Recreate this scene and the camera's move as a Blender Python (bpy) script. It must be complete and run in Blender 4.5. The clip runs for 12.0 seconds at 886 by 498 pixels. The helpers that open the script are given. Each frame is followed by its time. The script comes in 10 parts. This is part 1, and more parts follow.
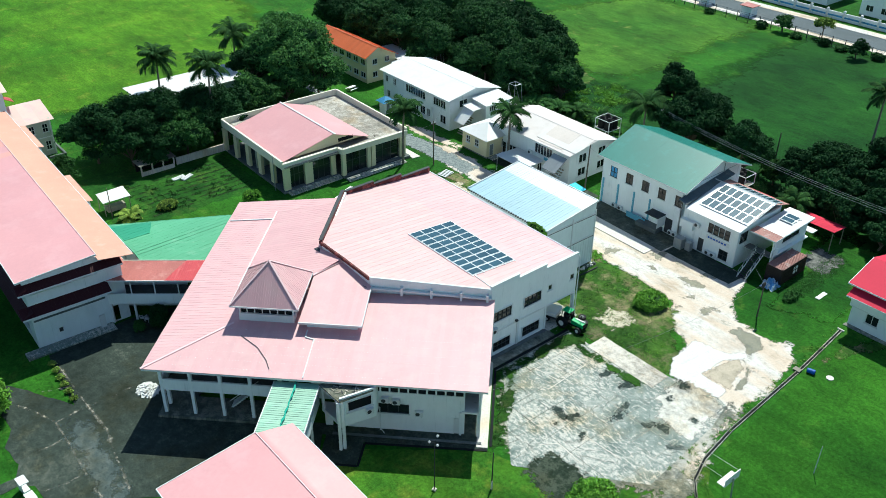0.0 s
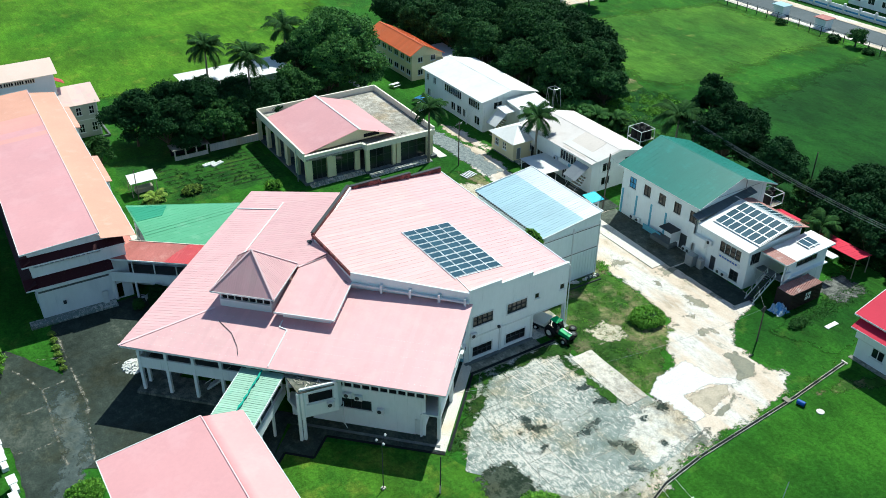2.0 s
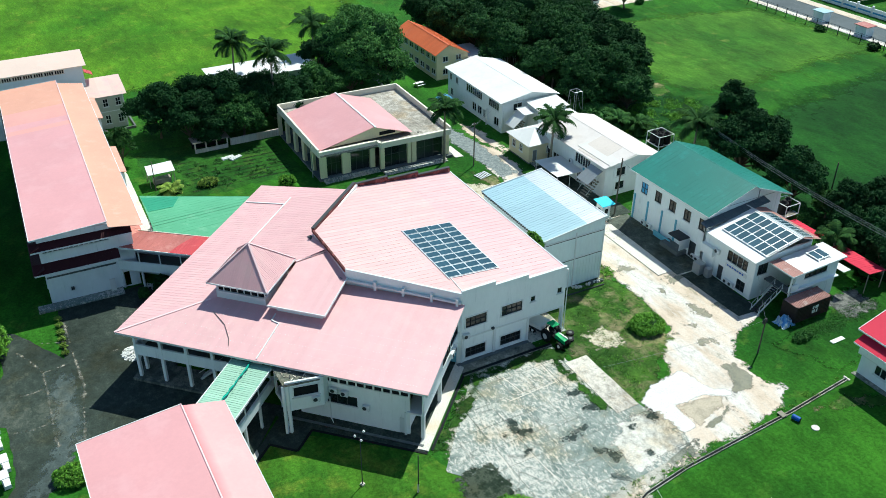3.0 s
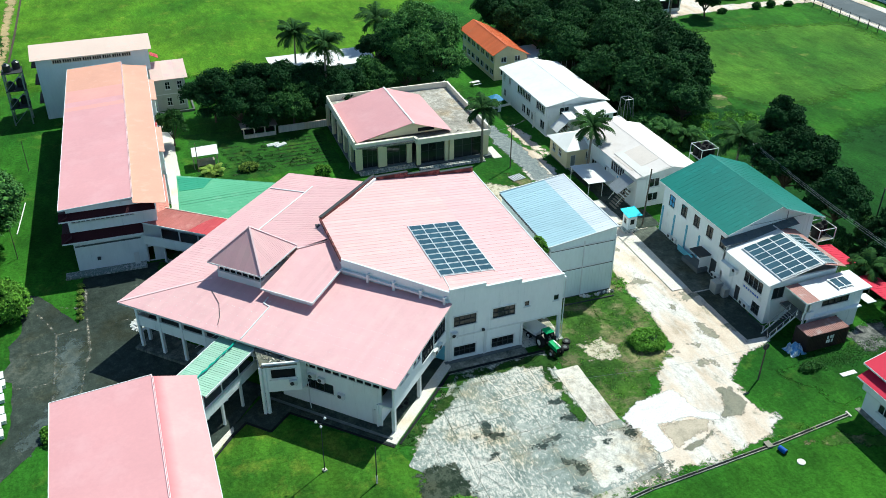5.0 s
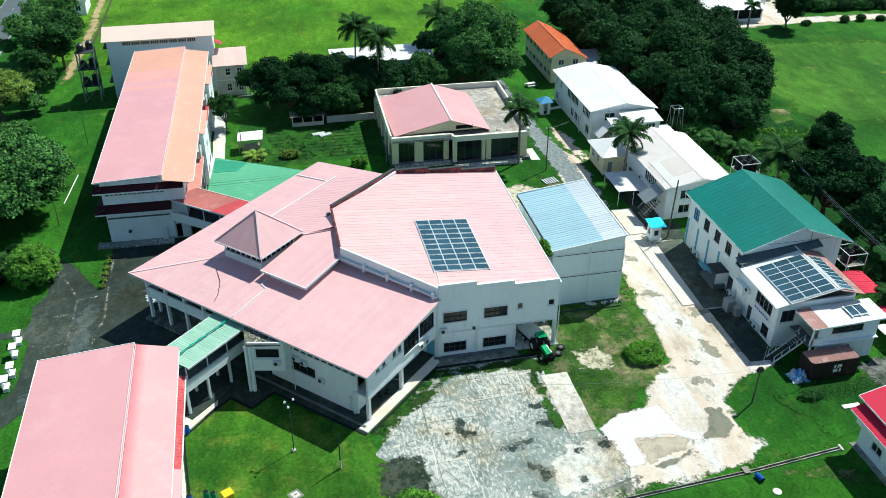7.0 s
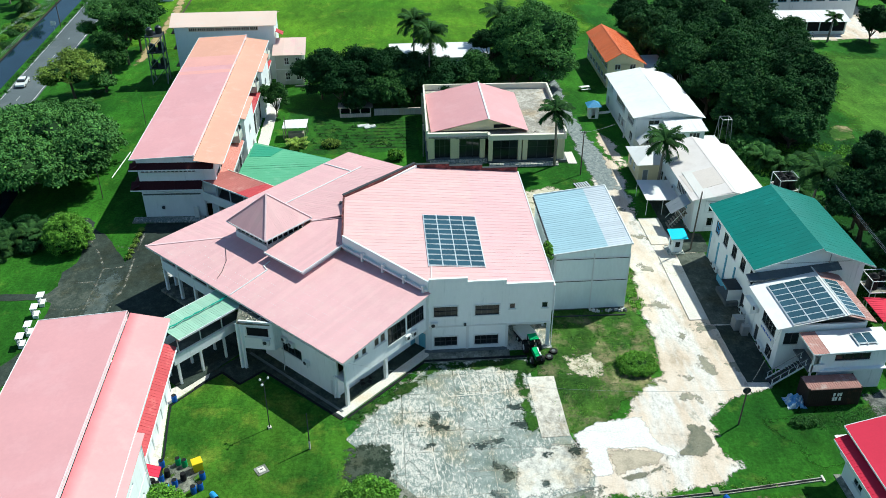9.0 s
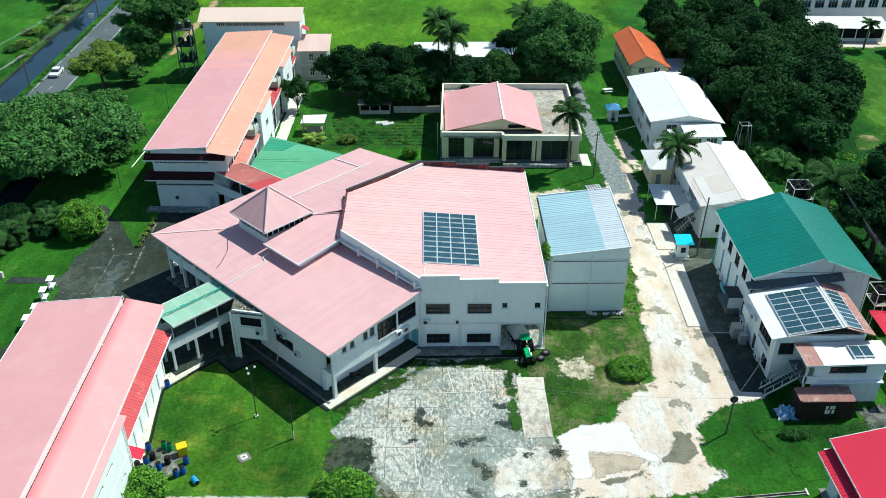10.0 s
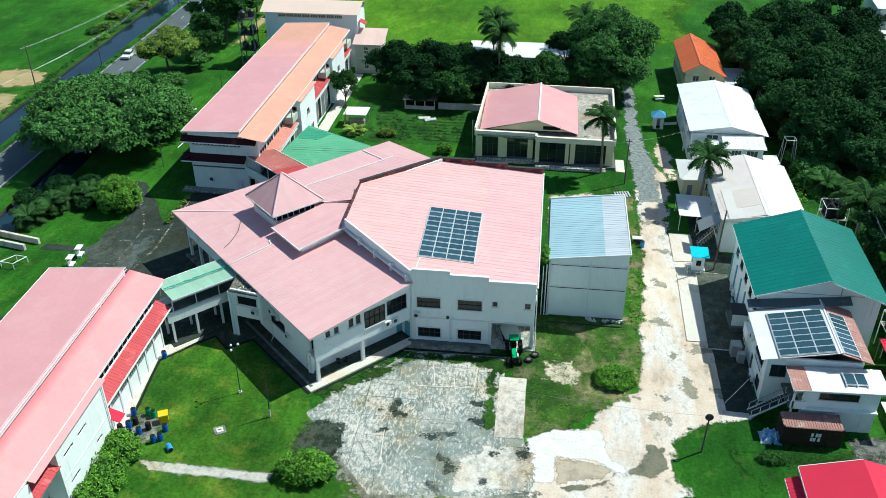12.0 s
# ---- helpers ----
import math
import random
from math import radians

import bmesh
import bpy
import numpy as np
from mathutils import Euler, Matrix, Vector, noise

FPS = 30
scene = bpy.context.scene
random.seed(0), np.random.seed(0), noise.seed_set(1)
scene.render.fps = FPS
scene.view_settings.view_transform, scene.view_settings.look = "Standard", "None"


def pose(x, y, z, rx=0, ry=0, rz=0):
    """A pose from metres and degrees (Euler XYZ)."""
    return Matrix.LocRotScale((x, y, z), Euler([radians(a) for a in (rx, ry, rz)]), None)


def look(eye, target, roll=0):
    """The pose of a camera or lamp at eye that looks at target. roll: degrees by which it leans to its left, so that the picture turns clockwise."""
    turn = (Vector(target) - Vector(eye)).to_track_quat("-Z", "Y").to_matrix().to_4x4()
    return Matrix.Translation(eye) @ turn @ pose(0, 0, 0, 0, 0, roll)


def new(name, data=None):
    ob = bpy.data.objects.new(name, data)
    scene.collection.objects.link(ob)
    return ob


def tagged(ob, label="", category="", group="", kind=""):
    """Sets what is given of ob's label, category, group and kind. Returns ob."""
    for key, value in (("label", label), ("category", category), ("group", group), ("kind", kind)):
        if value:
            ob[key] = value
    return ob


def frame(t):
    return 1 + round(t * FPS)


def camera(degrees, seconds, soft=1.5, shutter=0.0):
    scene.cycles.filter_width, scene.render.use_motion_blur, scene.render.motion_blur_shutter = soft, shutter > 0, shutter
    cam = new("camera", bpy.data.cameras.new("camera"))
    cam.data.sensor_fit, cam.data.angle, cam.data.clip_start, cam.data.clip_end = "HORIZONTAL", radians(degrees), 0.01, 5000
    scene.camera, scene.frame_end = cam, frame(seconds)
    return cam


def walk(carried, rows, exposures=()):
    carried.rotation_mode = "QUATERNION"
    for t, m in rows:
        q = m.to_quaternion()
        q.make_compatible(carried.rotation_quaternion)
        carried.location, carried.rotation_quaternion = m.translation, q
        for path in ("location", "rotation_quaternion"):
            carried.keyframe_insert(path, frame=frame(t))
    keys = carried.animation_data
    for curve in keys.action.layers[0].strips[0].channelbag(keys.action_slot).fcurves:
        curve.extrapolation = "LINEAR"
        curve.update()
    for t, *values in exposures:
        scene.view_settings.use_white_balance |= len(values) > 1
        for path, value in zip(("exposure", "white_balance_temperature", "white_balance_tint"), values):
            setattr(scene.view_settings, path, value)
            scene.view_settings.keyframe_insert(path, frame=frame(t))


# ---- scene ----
cam = camera(53.1, 12.0, soft=0.6)
METRES, EYE, TIP, TILT, LEAN, TURN = 78.0, 66.83, -0.9, -90.0, -46.05, -1.26
ROWS = [
    (0.0, 0.0, 0.0, 0.0, 46.0, 58.96, 38.55),
    (0.5, 0.0236, 0.0234, -0.0237, 46.0, 58.94, 36.69),
    (1.0, 0.0489, 0.0491, -0.0485, 46.0, 58.92, 34.75),
    (1.5, 0.0724, 0.073, -0.0707, 45.99, 58.92, 33.08),
    (2.0, 0.0991, 0.0998, -0.0942, 46.0, 58.89, 31.2),
    (2.5, 0.1238, 0.1247, -0.1148, 46.02, 58.88, 29.34),
    (4.5, 0.2278, 0.2321, -0.1912, 46.01, 58.87, 21.36),
    (5.0, 0.256, 0.2606, -0.2079, 46.01, 58.85, 19.21),
    (5.5, 0.282, 0.2877, -0.2228, 46.02, 58.86, 17.26),
    (6.0, 0.3102, 0.317, -0.2375, 46.01, 58.86, 15.16),
    (6.5, 0.3369, 0.3451, -0.2503, 46.02, 58.88, 13.21),
    (7.0, 0.3659, 0.3749, -0.2623, 46.02, 58.85, 11.13),
    (9.0, 0.4778, 0.4929, -0.296, 46.08, 58.87, 3.2),
    (9.5, 0.5049, 0.5213, -0.3007, 46.09, 58.87, 1.4),
    (10.0, 0.5338, 0.5522, -0.3047, 46.08, 58.88, -0.45),
    (10.5, 0.561, 0.5801, -0.3065, 46.09, 58.86, -2.21),
    (11.0, 0.5904, 0.6112, -0.3077, 46.09, 58.87, -4.19),
    (11.5, 0.617, 0.6396, -0.3073, 46.08, 58.88, -6.04),
    (12.0, 0.6459, 0.67, -0.3056, 46.08, 58.88, -8.09),
]
walk(cam, [(t, pose(0, 0, EYE, TIP) @ pose(0, 0, 0, TILT, LEAN, TURN) @ pose(METRES * x, METRES * y, METRES * z, 90 + pitch, roll, yaw)) for t, x, y, z, yaw, pitch, roll in ROWS], [(0.0, 0.24, 6100, -4), (6.0, 0.24, 6100, -4), (12.0, 0.13, 6100, -4)])

# ---- sun and sky ----
SUN_TO = Vector((-0.86 * 0.588, -0.51 * 0.588, -0.809))
sun_data = bpy.data.lights.new("sun", "SUN")
sun_data.energy, sun_data.angle, sun_data.color = 4.9, radians(0.6), (1.0, 0.955, 0.885)
sun = new("sun", sun_data)
sun.matrix_world = look((0, 0, 80), Vector((0, 0, 80)) + SUN_TO)
sky_world = bpy.data.worlds.new("sky")
sky_world.use_nodes = True
scene.world = sky_world
wn = sky_world.node_tree
sky_node = wn.nodes.new("ShaderNodeTexSky")
sky_node.sky_type, sky_node.sun_disc = "NISHITA", False
sky_node.ozone_density, sky_node.dust_density = 3.5, 0.5
sky_node.sun_elevation, sky_node.sun_rotation = radians(54), radians(59.3)
wn.links.new(sky_node.outputs[0], wn.nodes["Background"].inputs[0])
wn.nodes["Background"].inputs[1].default_value = 0.099

# ---- materials ----


def ramp_node(nt, fac, stops):
    r = nt.nodes.new("ShaderNodeValToRGB")
    els = r.color_ramp.elements
    while len(els) < len(stops):
        els.new(0.5)
    for e, (p, c) in zip(els, stops):
        e.position, e.color = p, (*c, 1) if len(c) == 3 else c
    nt.links.new(fac, r.inputs[0])
    return r.outputs[0]


def noise_node(nt, scale, detail=4, rough=0.6, vec=None, squash=None):
    if vec is None:
        vec = nt.nodes.new("ShaderNodeNewGeometry").outputs["Position"]
    if squash:
        m = nt.nodes.new("ShaderNodeMapping")
        m.inputs["Scale"].default_value = squash
        nt.links.new(vec, m.inputs[0])
        vec = m.outputs[0]
    n = nt.nodes.new("ShaderNodeTexNoise")
    n.inputs["Scale"].default_value, n.inputs["Detail"].default_value, n.inputs["Roughness"].default_value = scale, detail, rough
    nt.links.new(vec, n.inputs["Vector"])
    return n.outputs[0]


def mix_col(nt, fac, a, b, mode="MIX"):
    m = nt.nodes.new("ShaderNodeMix")
    m.data_type, m.blend_type = "RGBA", mode
    for sock, val in ((m.inputs[0], fac), (m.inputs[6], a), (m.inputs[7], b)):
        if isinstance(val, (int, float)):
            sock.default_value = val
        elif isinstance(val, tuple):
            sock.default_value = (*val, 1)
        else:
            nt.links.new(val, sock)
    return m.outputs[2]


def shade(c, k):
    return tuple(min(1.0, v * k) for v in c)


def material(name, base, rough=0.7, metal=0.0, coarse=0.15, fine=0.6, vary=0.15, stain=None, stain_at=(0.55, 0.72), bump=0.0, bump_scale=6.0, per_object=0.0, squash=None, island=0.0, spec=0.2, streak=None):
    """A surface with variation at a coarse and a fine scale, an optional stain colour, and fine relief."""
    m = bpy.data.materials.new(name)
    m.use_nodes = True
    nt = m.node_tree
    b = nt.nodes["Principled BSDF"]
    b.inputs["Roughness"].default_value, b.inputs["Metallic"].default_value = rough, metal
    b.inputs["Specular IOR Level"].default_value = spec
    col = ramp_node(nt, noise_node(nt, coarse, 5, squash=squash), [(0.3, shade(base, 1 - vary)), (0.7, shade(base, 1 + vary))])
    fin = ramp_node(nt, noise_node(nt, fine * 8, 6, 0.7, squash=squash), [(0.25, (1 - vary,) * 3), (0.75, (1 + 0.5 * vary,) * 3)])
    col = mix_col(nt, 1.0, col, fin, "MULTIPLY")
    if stain:
        f = ramp_node(nt, noise_node(nt, fine, 6, 0.65, squash=squash), [(stain_at[0], (0, 0, 0)), (stain_at[1], (1, 1, 1))])
        col = mix_col(nt, f, col, stain)
    if streak:
        runs = ramp_node(nt, noise_node(nt, 1.6, 7, 0.72, squash=(1, 1, 0.06)), [(0.56, (0, 0, 0)), (0.74, (0.75, 0.75, 0.75))])
        reach = ramp_node(nt, noise_node(nt, 0.5, 4, 0.6), [(0.42, (0, 0, 0)), (0.62, (1, 1, 1))])
        col = mix_col(nt, math_node(nt, "MULTIPLY", runs, reach), col, streak)
    if per_object:
        info = nt.nodes.new("ShaderNodeObjectInfo").outputs["Random"]
        col = mix_col(nt, 1.0, col, ramp_node(nt, info, [(0, (1 - per_object,) * 3), (1, (1 + per_object,) * 3)]), "MULTIPLY")
    if island:
        info = nt.nodes.new("ShaderNodeNewGeometry").outputs["Random Per Island"]
        col = mix_col(nt, 1.0, col, ramp_node(nt, info, [(0, (1 - island,) * 3), (1, (1 + island, 1 + island, 1 + 0.5 * island))]), "MULTIPLY")
    nt.links.new(col, b.inputs["Base Color"])
    if bump:
        bp = nt.nodes.new("ShaderNodeBump")
        bp.inputs["Strength"].default_value, bp.inputs["Distance"].default_value = bump, 0.08
        nt.links.new(noise_node(nt, bump_scale, 5), bp.inputs["Height"])
        nt.links.new(bp.outputs[0], b.inputs["Normal"])
    return m


FLAT = (1, 1, 0)


def grass_col(nt, dark, light, dry, coarse=0.03, dry_at=(0.6, 0.78)):
    """Grass: broad darker and lighter sweeps, dry patches, mown streaks, and tufts down to a hand's width."""
    col = ramp_node(nt, noise_node(nt, coarse, 6, 0.6, squash=FLAT), [(0.3, dark), (0.68, light)])
    col = mix_col(nt, ramp_node(nt, noise_node(nt, 0.22, 7, 0.68, squash=FLAT), [(dry_at[0], (0, 0, 0)), (dry_at[1], (1, 1, 1))]), col, dry)
    col = mix_col(nt, 1.0, col, ramp_node(nt, noise_node(nt, 2.4, 8, 0.8, squash=FLAT), [(0.3, (0.42,) * 3), (0.7, (1.55, 1.5, 1.4))]), "MULTIPLY")
    col = mix_col(nt, 1.0, col, ramp_node(nt, noise_node(nt, 0.10, 6, 0.62, squash=(1, 0.6, 0)), [(0.34, (0.66,) * 3), (0.66, (1.28, 1.2, 1.05))]), "MULTIPLY")
    pale = ramp_node(nt, noise_node(nt, 1.1, 7, 0.75, squash=(0.7, 1.0, 0)), [(0.66, (0, 0, 0)), (0.78, (0.55, 0.55, 0.55))])
    col = mix_col(nt, pale, col, dry)
    return mix_col(nt, 1.0, col, ramp_node(nt, noise_node(nt, 0.6, 8, 0.78, squash=(1.0, 0.35, 0)), [(0.3, (0.6,) * 3), (0.7, (1.32,) * 3)]), "MULTIPLY")


def math_node(nt, op, a, b):
    n = nt.nodes.new("ShaderNodeMath")
    n.operation = op
    for sock, val in zip(n.inputs, (a, b)):
        if isinstance(val, (int, float)):
            sock.default_value = val
        else:
            nt.links.new(val, sock)
    return n.outputs[0]


def crack_lines(nt, scale, width, warp=0.25):
    """Wandering thin cracks: 1 on a crack, 0 off it."""
    pos = nt.nodes.new("ShaderNodeNewGeometry").outputs["Position"]
    bend = nt.nodes.new("ShaderNodeTexNoise")
    bend.inputs["Scale"].default_value, bend.inputs["Detail"].default_value = 0.9, 5
    nt.links.new(pos, bend.inputs["Vector"])
    moved = nt.nodes.new("ShaderNodeVectorMath")
    moved.operation = "MULTIPLY_ADD"
    moved.inputs[1].default_value = (warp / scale,) * 3
    nt.links.new(bend.outputs["Color"], moved.inputs[0])
    nt.links.new(pos, moved.inputs[2])
    flat = nt.nodes.new("ShaderNodeMapping")
    flat.inputs["Scale"].default_value = FLAT
    nt.links.new(moved.outputs[0], flat.inputs[0])
    cells = nt.nodes.new("ShaderNodeTexVoronoi")
    cells.feature = "DISTANCE_TO_EDGE"
    cells.inputs["Scale"].default_value = scale
    nt.links.new(flat.outputs[0], cells.inputs["Vector"])
    return ramp_node(nt, cells.outputs["Distance"], [(0.0, (1, 1, 1)), (width, (0, 0, 0))])


def court_col(nt, low, mid, high, mid_at=0.5, spots=0.69, spread=1.0):
    """Worn concrete: pale crust flaking off grey cement, earthy in places, with damp spots and cracks."""
    part_of = noise_node(nt, 0.075, 3, 0.55, squash=FLAT)
    flake = noise_node(nt, 1.0, 12, 0.80, squash=(1, 0.8, 0))
    mixed = math_node(nt, "MULTIPLY", math_node(nt, "ADD", math_node(nt, "MULTIPLY", part_of, 0.7), flake), 0.588)
    col = ramp_node(nt, mixed, [(mid_at - 0.085 * spread, low), (mid_at - 0.035 * spread, shade(mid, 0.8)), (mid_at + 0.012 * spread, shade(mid, 1.15)), (mid_at + 0.055 * spread, high)])
    earth = ramp_node(nt, noise_node(nt, 0.16, 6, 0.65, squash=FLAT), [(0.5, (1, 1, 1)), (0.64, (1.0, 0.88, 0.73))])
    col = mix_col(nt, 1.0, col, earth, "MULTIPLY")
    grain = ramp_node(nt, noise_node(nt, 5.5, 8, 0.85, squash=FLAT), [(0.32, (0.68,) * 3), (0.5, (1.0,) * 3), (0.68, (1.25,) * 3)])
    col = mix_col(nt, 1.0, col, grain, "MULTIPLY")
    crack = math_node(nt, "MULTIPLY", crack_lines(nt, 0.42, 0.022), ramp_node(nt, noise_node(nt, 0.5, 4, squash=FLAT), [(0.48, (0, 0, 0)), (0.64, (0.3, 0.3, 0.3))]))
    col = mix_col(nt, crack, col, shade(low, 0.6))
    damp = ramp_node(nt, noise_node(nt, 0.42, 8, 0.68, squash=(1, 0.8, 0)), [(spots, (0, 0, 0)), (spots + 0.03, (1, 1, 1))])
    return mix_col(nt, damp, col, shade(low, 0.55))


def slab_col(nt):
    """Old court slabs: grey-green cement under a scratched, flaking pale crust, with damp spots and cracks."""
    col = ramp_node(nt, noise_node(nt, 0.40, 8, 0.68, squash=FLAT), [(0.34, (0.135, 0.175, 0.158)), (0.5, (0.235, 0.275, 0.252)), (0.66, (0.38, 0.395, 0.36))])
    region = noise_node(nt, 0.085, 4, 0.6, squash=FLAT)
    scratch = noise_node(nt, 3.0, 12, 0.80, squash=(1, 0.45, 0))
    crust = math_node(nt, "ADD", scratch, math_node(nt, "MULTIPLY", region, 0.40))
    col = mix_col(nt, ramp_node(nt, crust, [(0.684, (0, 0, 0)), (0.744, (0.9,) * 3)]), col, (0.63, 0.595, 0.54))
    earth = ramp_node(nt, noise_node(nt, 0.16, 6, 0.65, squash=FLAT), [(0.5, (1, 1, 1)), (0.64, (1.0, 0.88, 0.73))])
    col = mix_col(nt, 1.0, col, earth, "MULTIPLY")
    crack = math_node(nt, "MULTIPLY", crack_lines(nt, 0.36, 0.028, 0.4), ramp_node(nt, noise_node(nt, 0.4, 4, squash=FLAT), [(0.44, (0, 0, 0)), (0.58, (0.7, 0.7, 0.7))]))
    col = mix_col(nt, crack, col, (0.07, 0.085, 0.075))
    damp = ramp_node(nt, noise_node(nt, 0.5, 9, 0.70, squash=(1, 0.7, 0)), [(0.655, (0, 0, 0)), (0.68, (1, 1, 1))])
    col = mix_col(nt, damp, col, (0.050, 0.068, 0.062))
    grain = ramp_node(nt, noise_node(nt, 6.0, 8, 0.85, squash=FLAT), [(0.32, (0.65,) * 3), (0.5, (1.0,) * 3), (0.68, (1.3,) * 3)])
    return mix_col(nt, 1.0, col, grain, "MULTIPLY")


def sand_col(nt):
    """Trampled sand: pinkish beige earth, pale crushed gravel in streaks along the way, and grey damp spots."""
    col = ramp_node(nt, noise_node(nt, 0.30, 8, 0.70, squash=(1, 0.5, 0)), [(0.30, (0.41, 0.325, 0.24)), (0.46, (0.62, 0.505, 0.40)), (0.62, (0.71, 0.61, 0.515))])
    where = ramp_node(nt, noise_node(nt, 0.22, 4, 0.6, squash=(1.3, 0.35, 0)), [(0.46, (0, 0, 0)), (0.60, (1, 1, 1))])
    flakes = ramp_node(nt, noise_node(nt, 1.7, 12, 0.84, squash=(1, 0.5, 0)), [(0.38, (0.26, 0.255, 0.23)), (0.455, (0.60, 0.565, 0.52)), (0.58, (0.74, 0.70, 0.655))])
    col = mix_col(nt, where, col, flakes)
    damp = ramp_node(nt, noise_node(nt, 0.38, 8, 0.68, squash=(1, 0.7, 0)), [(0.60, (0, 0, 0)), (0.66, (0.75, 0.75, 0.75))])
    col = mix_col(nt, damp, col, (0.30, 0.28, 0.22))
    grain = ramp_node(nt, noise_node(nt, 5.0, 8, 0.82, squash=FLAT), [(0.3, (0.70,) * 3), (0.5, (1.0,) * 3), (0.7, (1.16,) * 3)])
    return mix_col(nt, 1.0, col, grain, "MULTIPLY")


def flat_col(nt, base, other, at=(0.5, 0.64), vary=0.25, scale=0.6):
    col = ramp_node(nt, noise_node(nt, scale, 8, 0.7, squash=FLAT), [(at[0], base), (at[1], other)])
    return mix_col(nt, 1.0, col, ramp_node(nt, noise_node(nt, 5.0, 6, 0.78, squash=FLAT), [(0.3, (1 - vary,) * 3), (0.7, (1 + vary,) * 3)]), "MULTIPLY")


def ground_material(name, inner, ragged_rim=False, rough=0.9, ragged=0.9, vary=0.0, scale=0.5, spec=0.08):
    """A ground surface; with a ragged rim it thins out in flakes towards its edge and lets the ground below show."""
    m = bpy.data.materials.new(name)
    m.use_nodes = True
    nt = m.node_tree
    b = nt.nodes["Principled BSDF"]
    b.inputs["Roughness"].default_value, b.inputs["Specular IOR Level"].default_value = rough, spec
    col = inner[0](nt, *inner[1:])
    if ragged_rim:
        rim, edge = (nt.nodes.new("ShaderNodeAttribute") for _ in range(2))
        rim.attribute_name, edge.attribute_name = "rim", "edge"
        ma = nt.nodes.new("ShaderNodeMath")
        ma.operation = "MULTIPLY_ADD"
        ma.inputs[1].default_value, ma.inputs[2].default_value = 4.0 * ragged, -2.0 * ragged
        nt.links.new(noise_node(nt, scale, 9, 0.72, squash=FLAT), ma.inputs[0])
        ad = nt.nodes.new("ShaderNodeMath")
        ad.operation = "ADD"
        nt.links.new(rim.outputs["Fac"], ad.inputs[0])
        nt.links.new(ma.outputs[0], ad.inputs[1])
        soft = nt.nodes.new("ShaderNodeMapRange")
        soft.inputs["From Max"].default_value = max(0.25, 0.3 * ragged) if ragged < 4 else 0.9 * ragged
        nt.links.new(ad.outputs[0], soft.inputs["Value"])
        cover = nt.nodes.new("ShaderNodeMath")
        cover.operation = "MULTIPLY"
        nt.links.new(soft.outputs[0], cover.inputs[0])
        nt.links.new(edge.outputs["Fac"], cover.inputs[1])
        nt.links.new(cover.outputs[0], b.inputs["Alpha"])
    if vary:
        info = nt.nodes.new("ShaderNodeObjectInfo").outputs["Random"]
        col = mix_col(nt, 1.0, col, ramp_node(nt, info, [(0, (1 - vary,) * 3), (1, (1 + vary,) * 3)]), "MULTIPLY")
    nt.links.new(col, b.inputs["Base Color"])
    bp = nt.nodes.new("ShaderNodeBump")
    bp.inputs["Strength"].default_value, bp.inputs["Distance"].default_value = 0.6, 0.12
    nt.links.new(noise_node(nt, 3.0, 7, 0.75, squash=FLAT), bp.inputs["Height"])
    nt.links.new(bp.outputs[0], b.inputs["Normal"])
    return m


def court_material(name, *look_of):
    return ground_material(name, (court_col, *look_of), rough=0.85)


def leaf_material(name, base, spread=0.35, gloss=0.75):
    m = bpy.data.materials.new(name)
    m.use_nodes = True
    nt = m.node_tree
    b = nt.nodes["Principled BSDF"]
    b.inputs["Roughness"].default_value, b.inputs["Specular IOR Level"].default_value = gloss, 0.06
    info = nt.nodes.new("ShaderNodeNewGeometry").outputs["Random Per Island"]
    col = ramp_node(nt, info, [(0, shade(base, 1 - spread)), (0.6, base), (1, (base[0] * (1 + 1.6 * spread), base[1] * (1 + spread), base[2]))])
    col = mix_col(nt, 1.0, col, ramp_node(nt, noise_node(nt, 0.25, 3), [(0.3, (0.75,) * 3), (0.7, (1.25,) * 3)]), "MULTIPLY")
    nt.links.new(col, b.inputs["Base Color"])
    return m


# SHADY_G is field grass with shade and edge falloff put into its colour.
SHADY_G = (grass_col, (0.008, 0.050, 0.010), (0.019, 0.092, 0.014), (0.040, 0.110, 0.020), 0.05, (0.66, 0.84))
BRIGHT_G = (grass_col, (0.044, 0.158, 0.012), (0.105, 0.250, 0.018), (0.17, 0.265, 0.034), 0.03, (0.55, 0.75))
FIELD_G = (grass_col, (0.017, 0.092, 0.012), (0.045, 0.172, 0.017), (0.105, 0.205, 0.032), 0.03, (0.56, 0.76))
LAWN_G = (grass_col, (0.020, 0.090, 0.012), (0.066, 0.185, 0.018), (0.155, 0.225, 0.034), 0.14, (0.50, 0.72))
SPORTS_G = (grass_col, (0.020, 0.095, 0.010), (0.040, 0.150, 0.014), (0.060, 0.160, 0.018), 0.06, (0.60, 0.80))
ROUGH_G = (grass_col, (0.022, 0.075, 0.016), (0.072, 0.165, 0.026), (0.24, 0.22, 0.14), 0.2, (0.49, 0.64))
DRIVE_G = (court_col, (0.018, 0.026, 0.021), (0.040, 0.053, 0.044), (0.095, 0.108, 0.088), 0.505, 0.9, 1.8)
LANE_G = (court_col, (0.040, 0.055, 0.053), (0.066, 0.086, 0.082), (0.125, 0.145, 0.135), 0.50, 0.9, 1.8)
WET_CEMENT = (court_col, (0.010, 0.018, 0.011), (0.022, 0.034, 0.023), (0.065, 0.080, 0.058), 0.5, 0.8)
EARTH = (flat_col, (0.46, 0.385, 0.29), (0.30, 0.26, 0.19), (0.45, 0.62), 0.2)
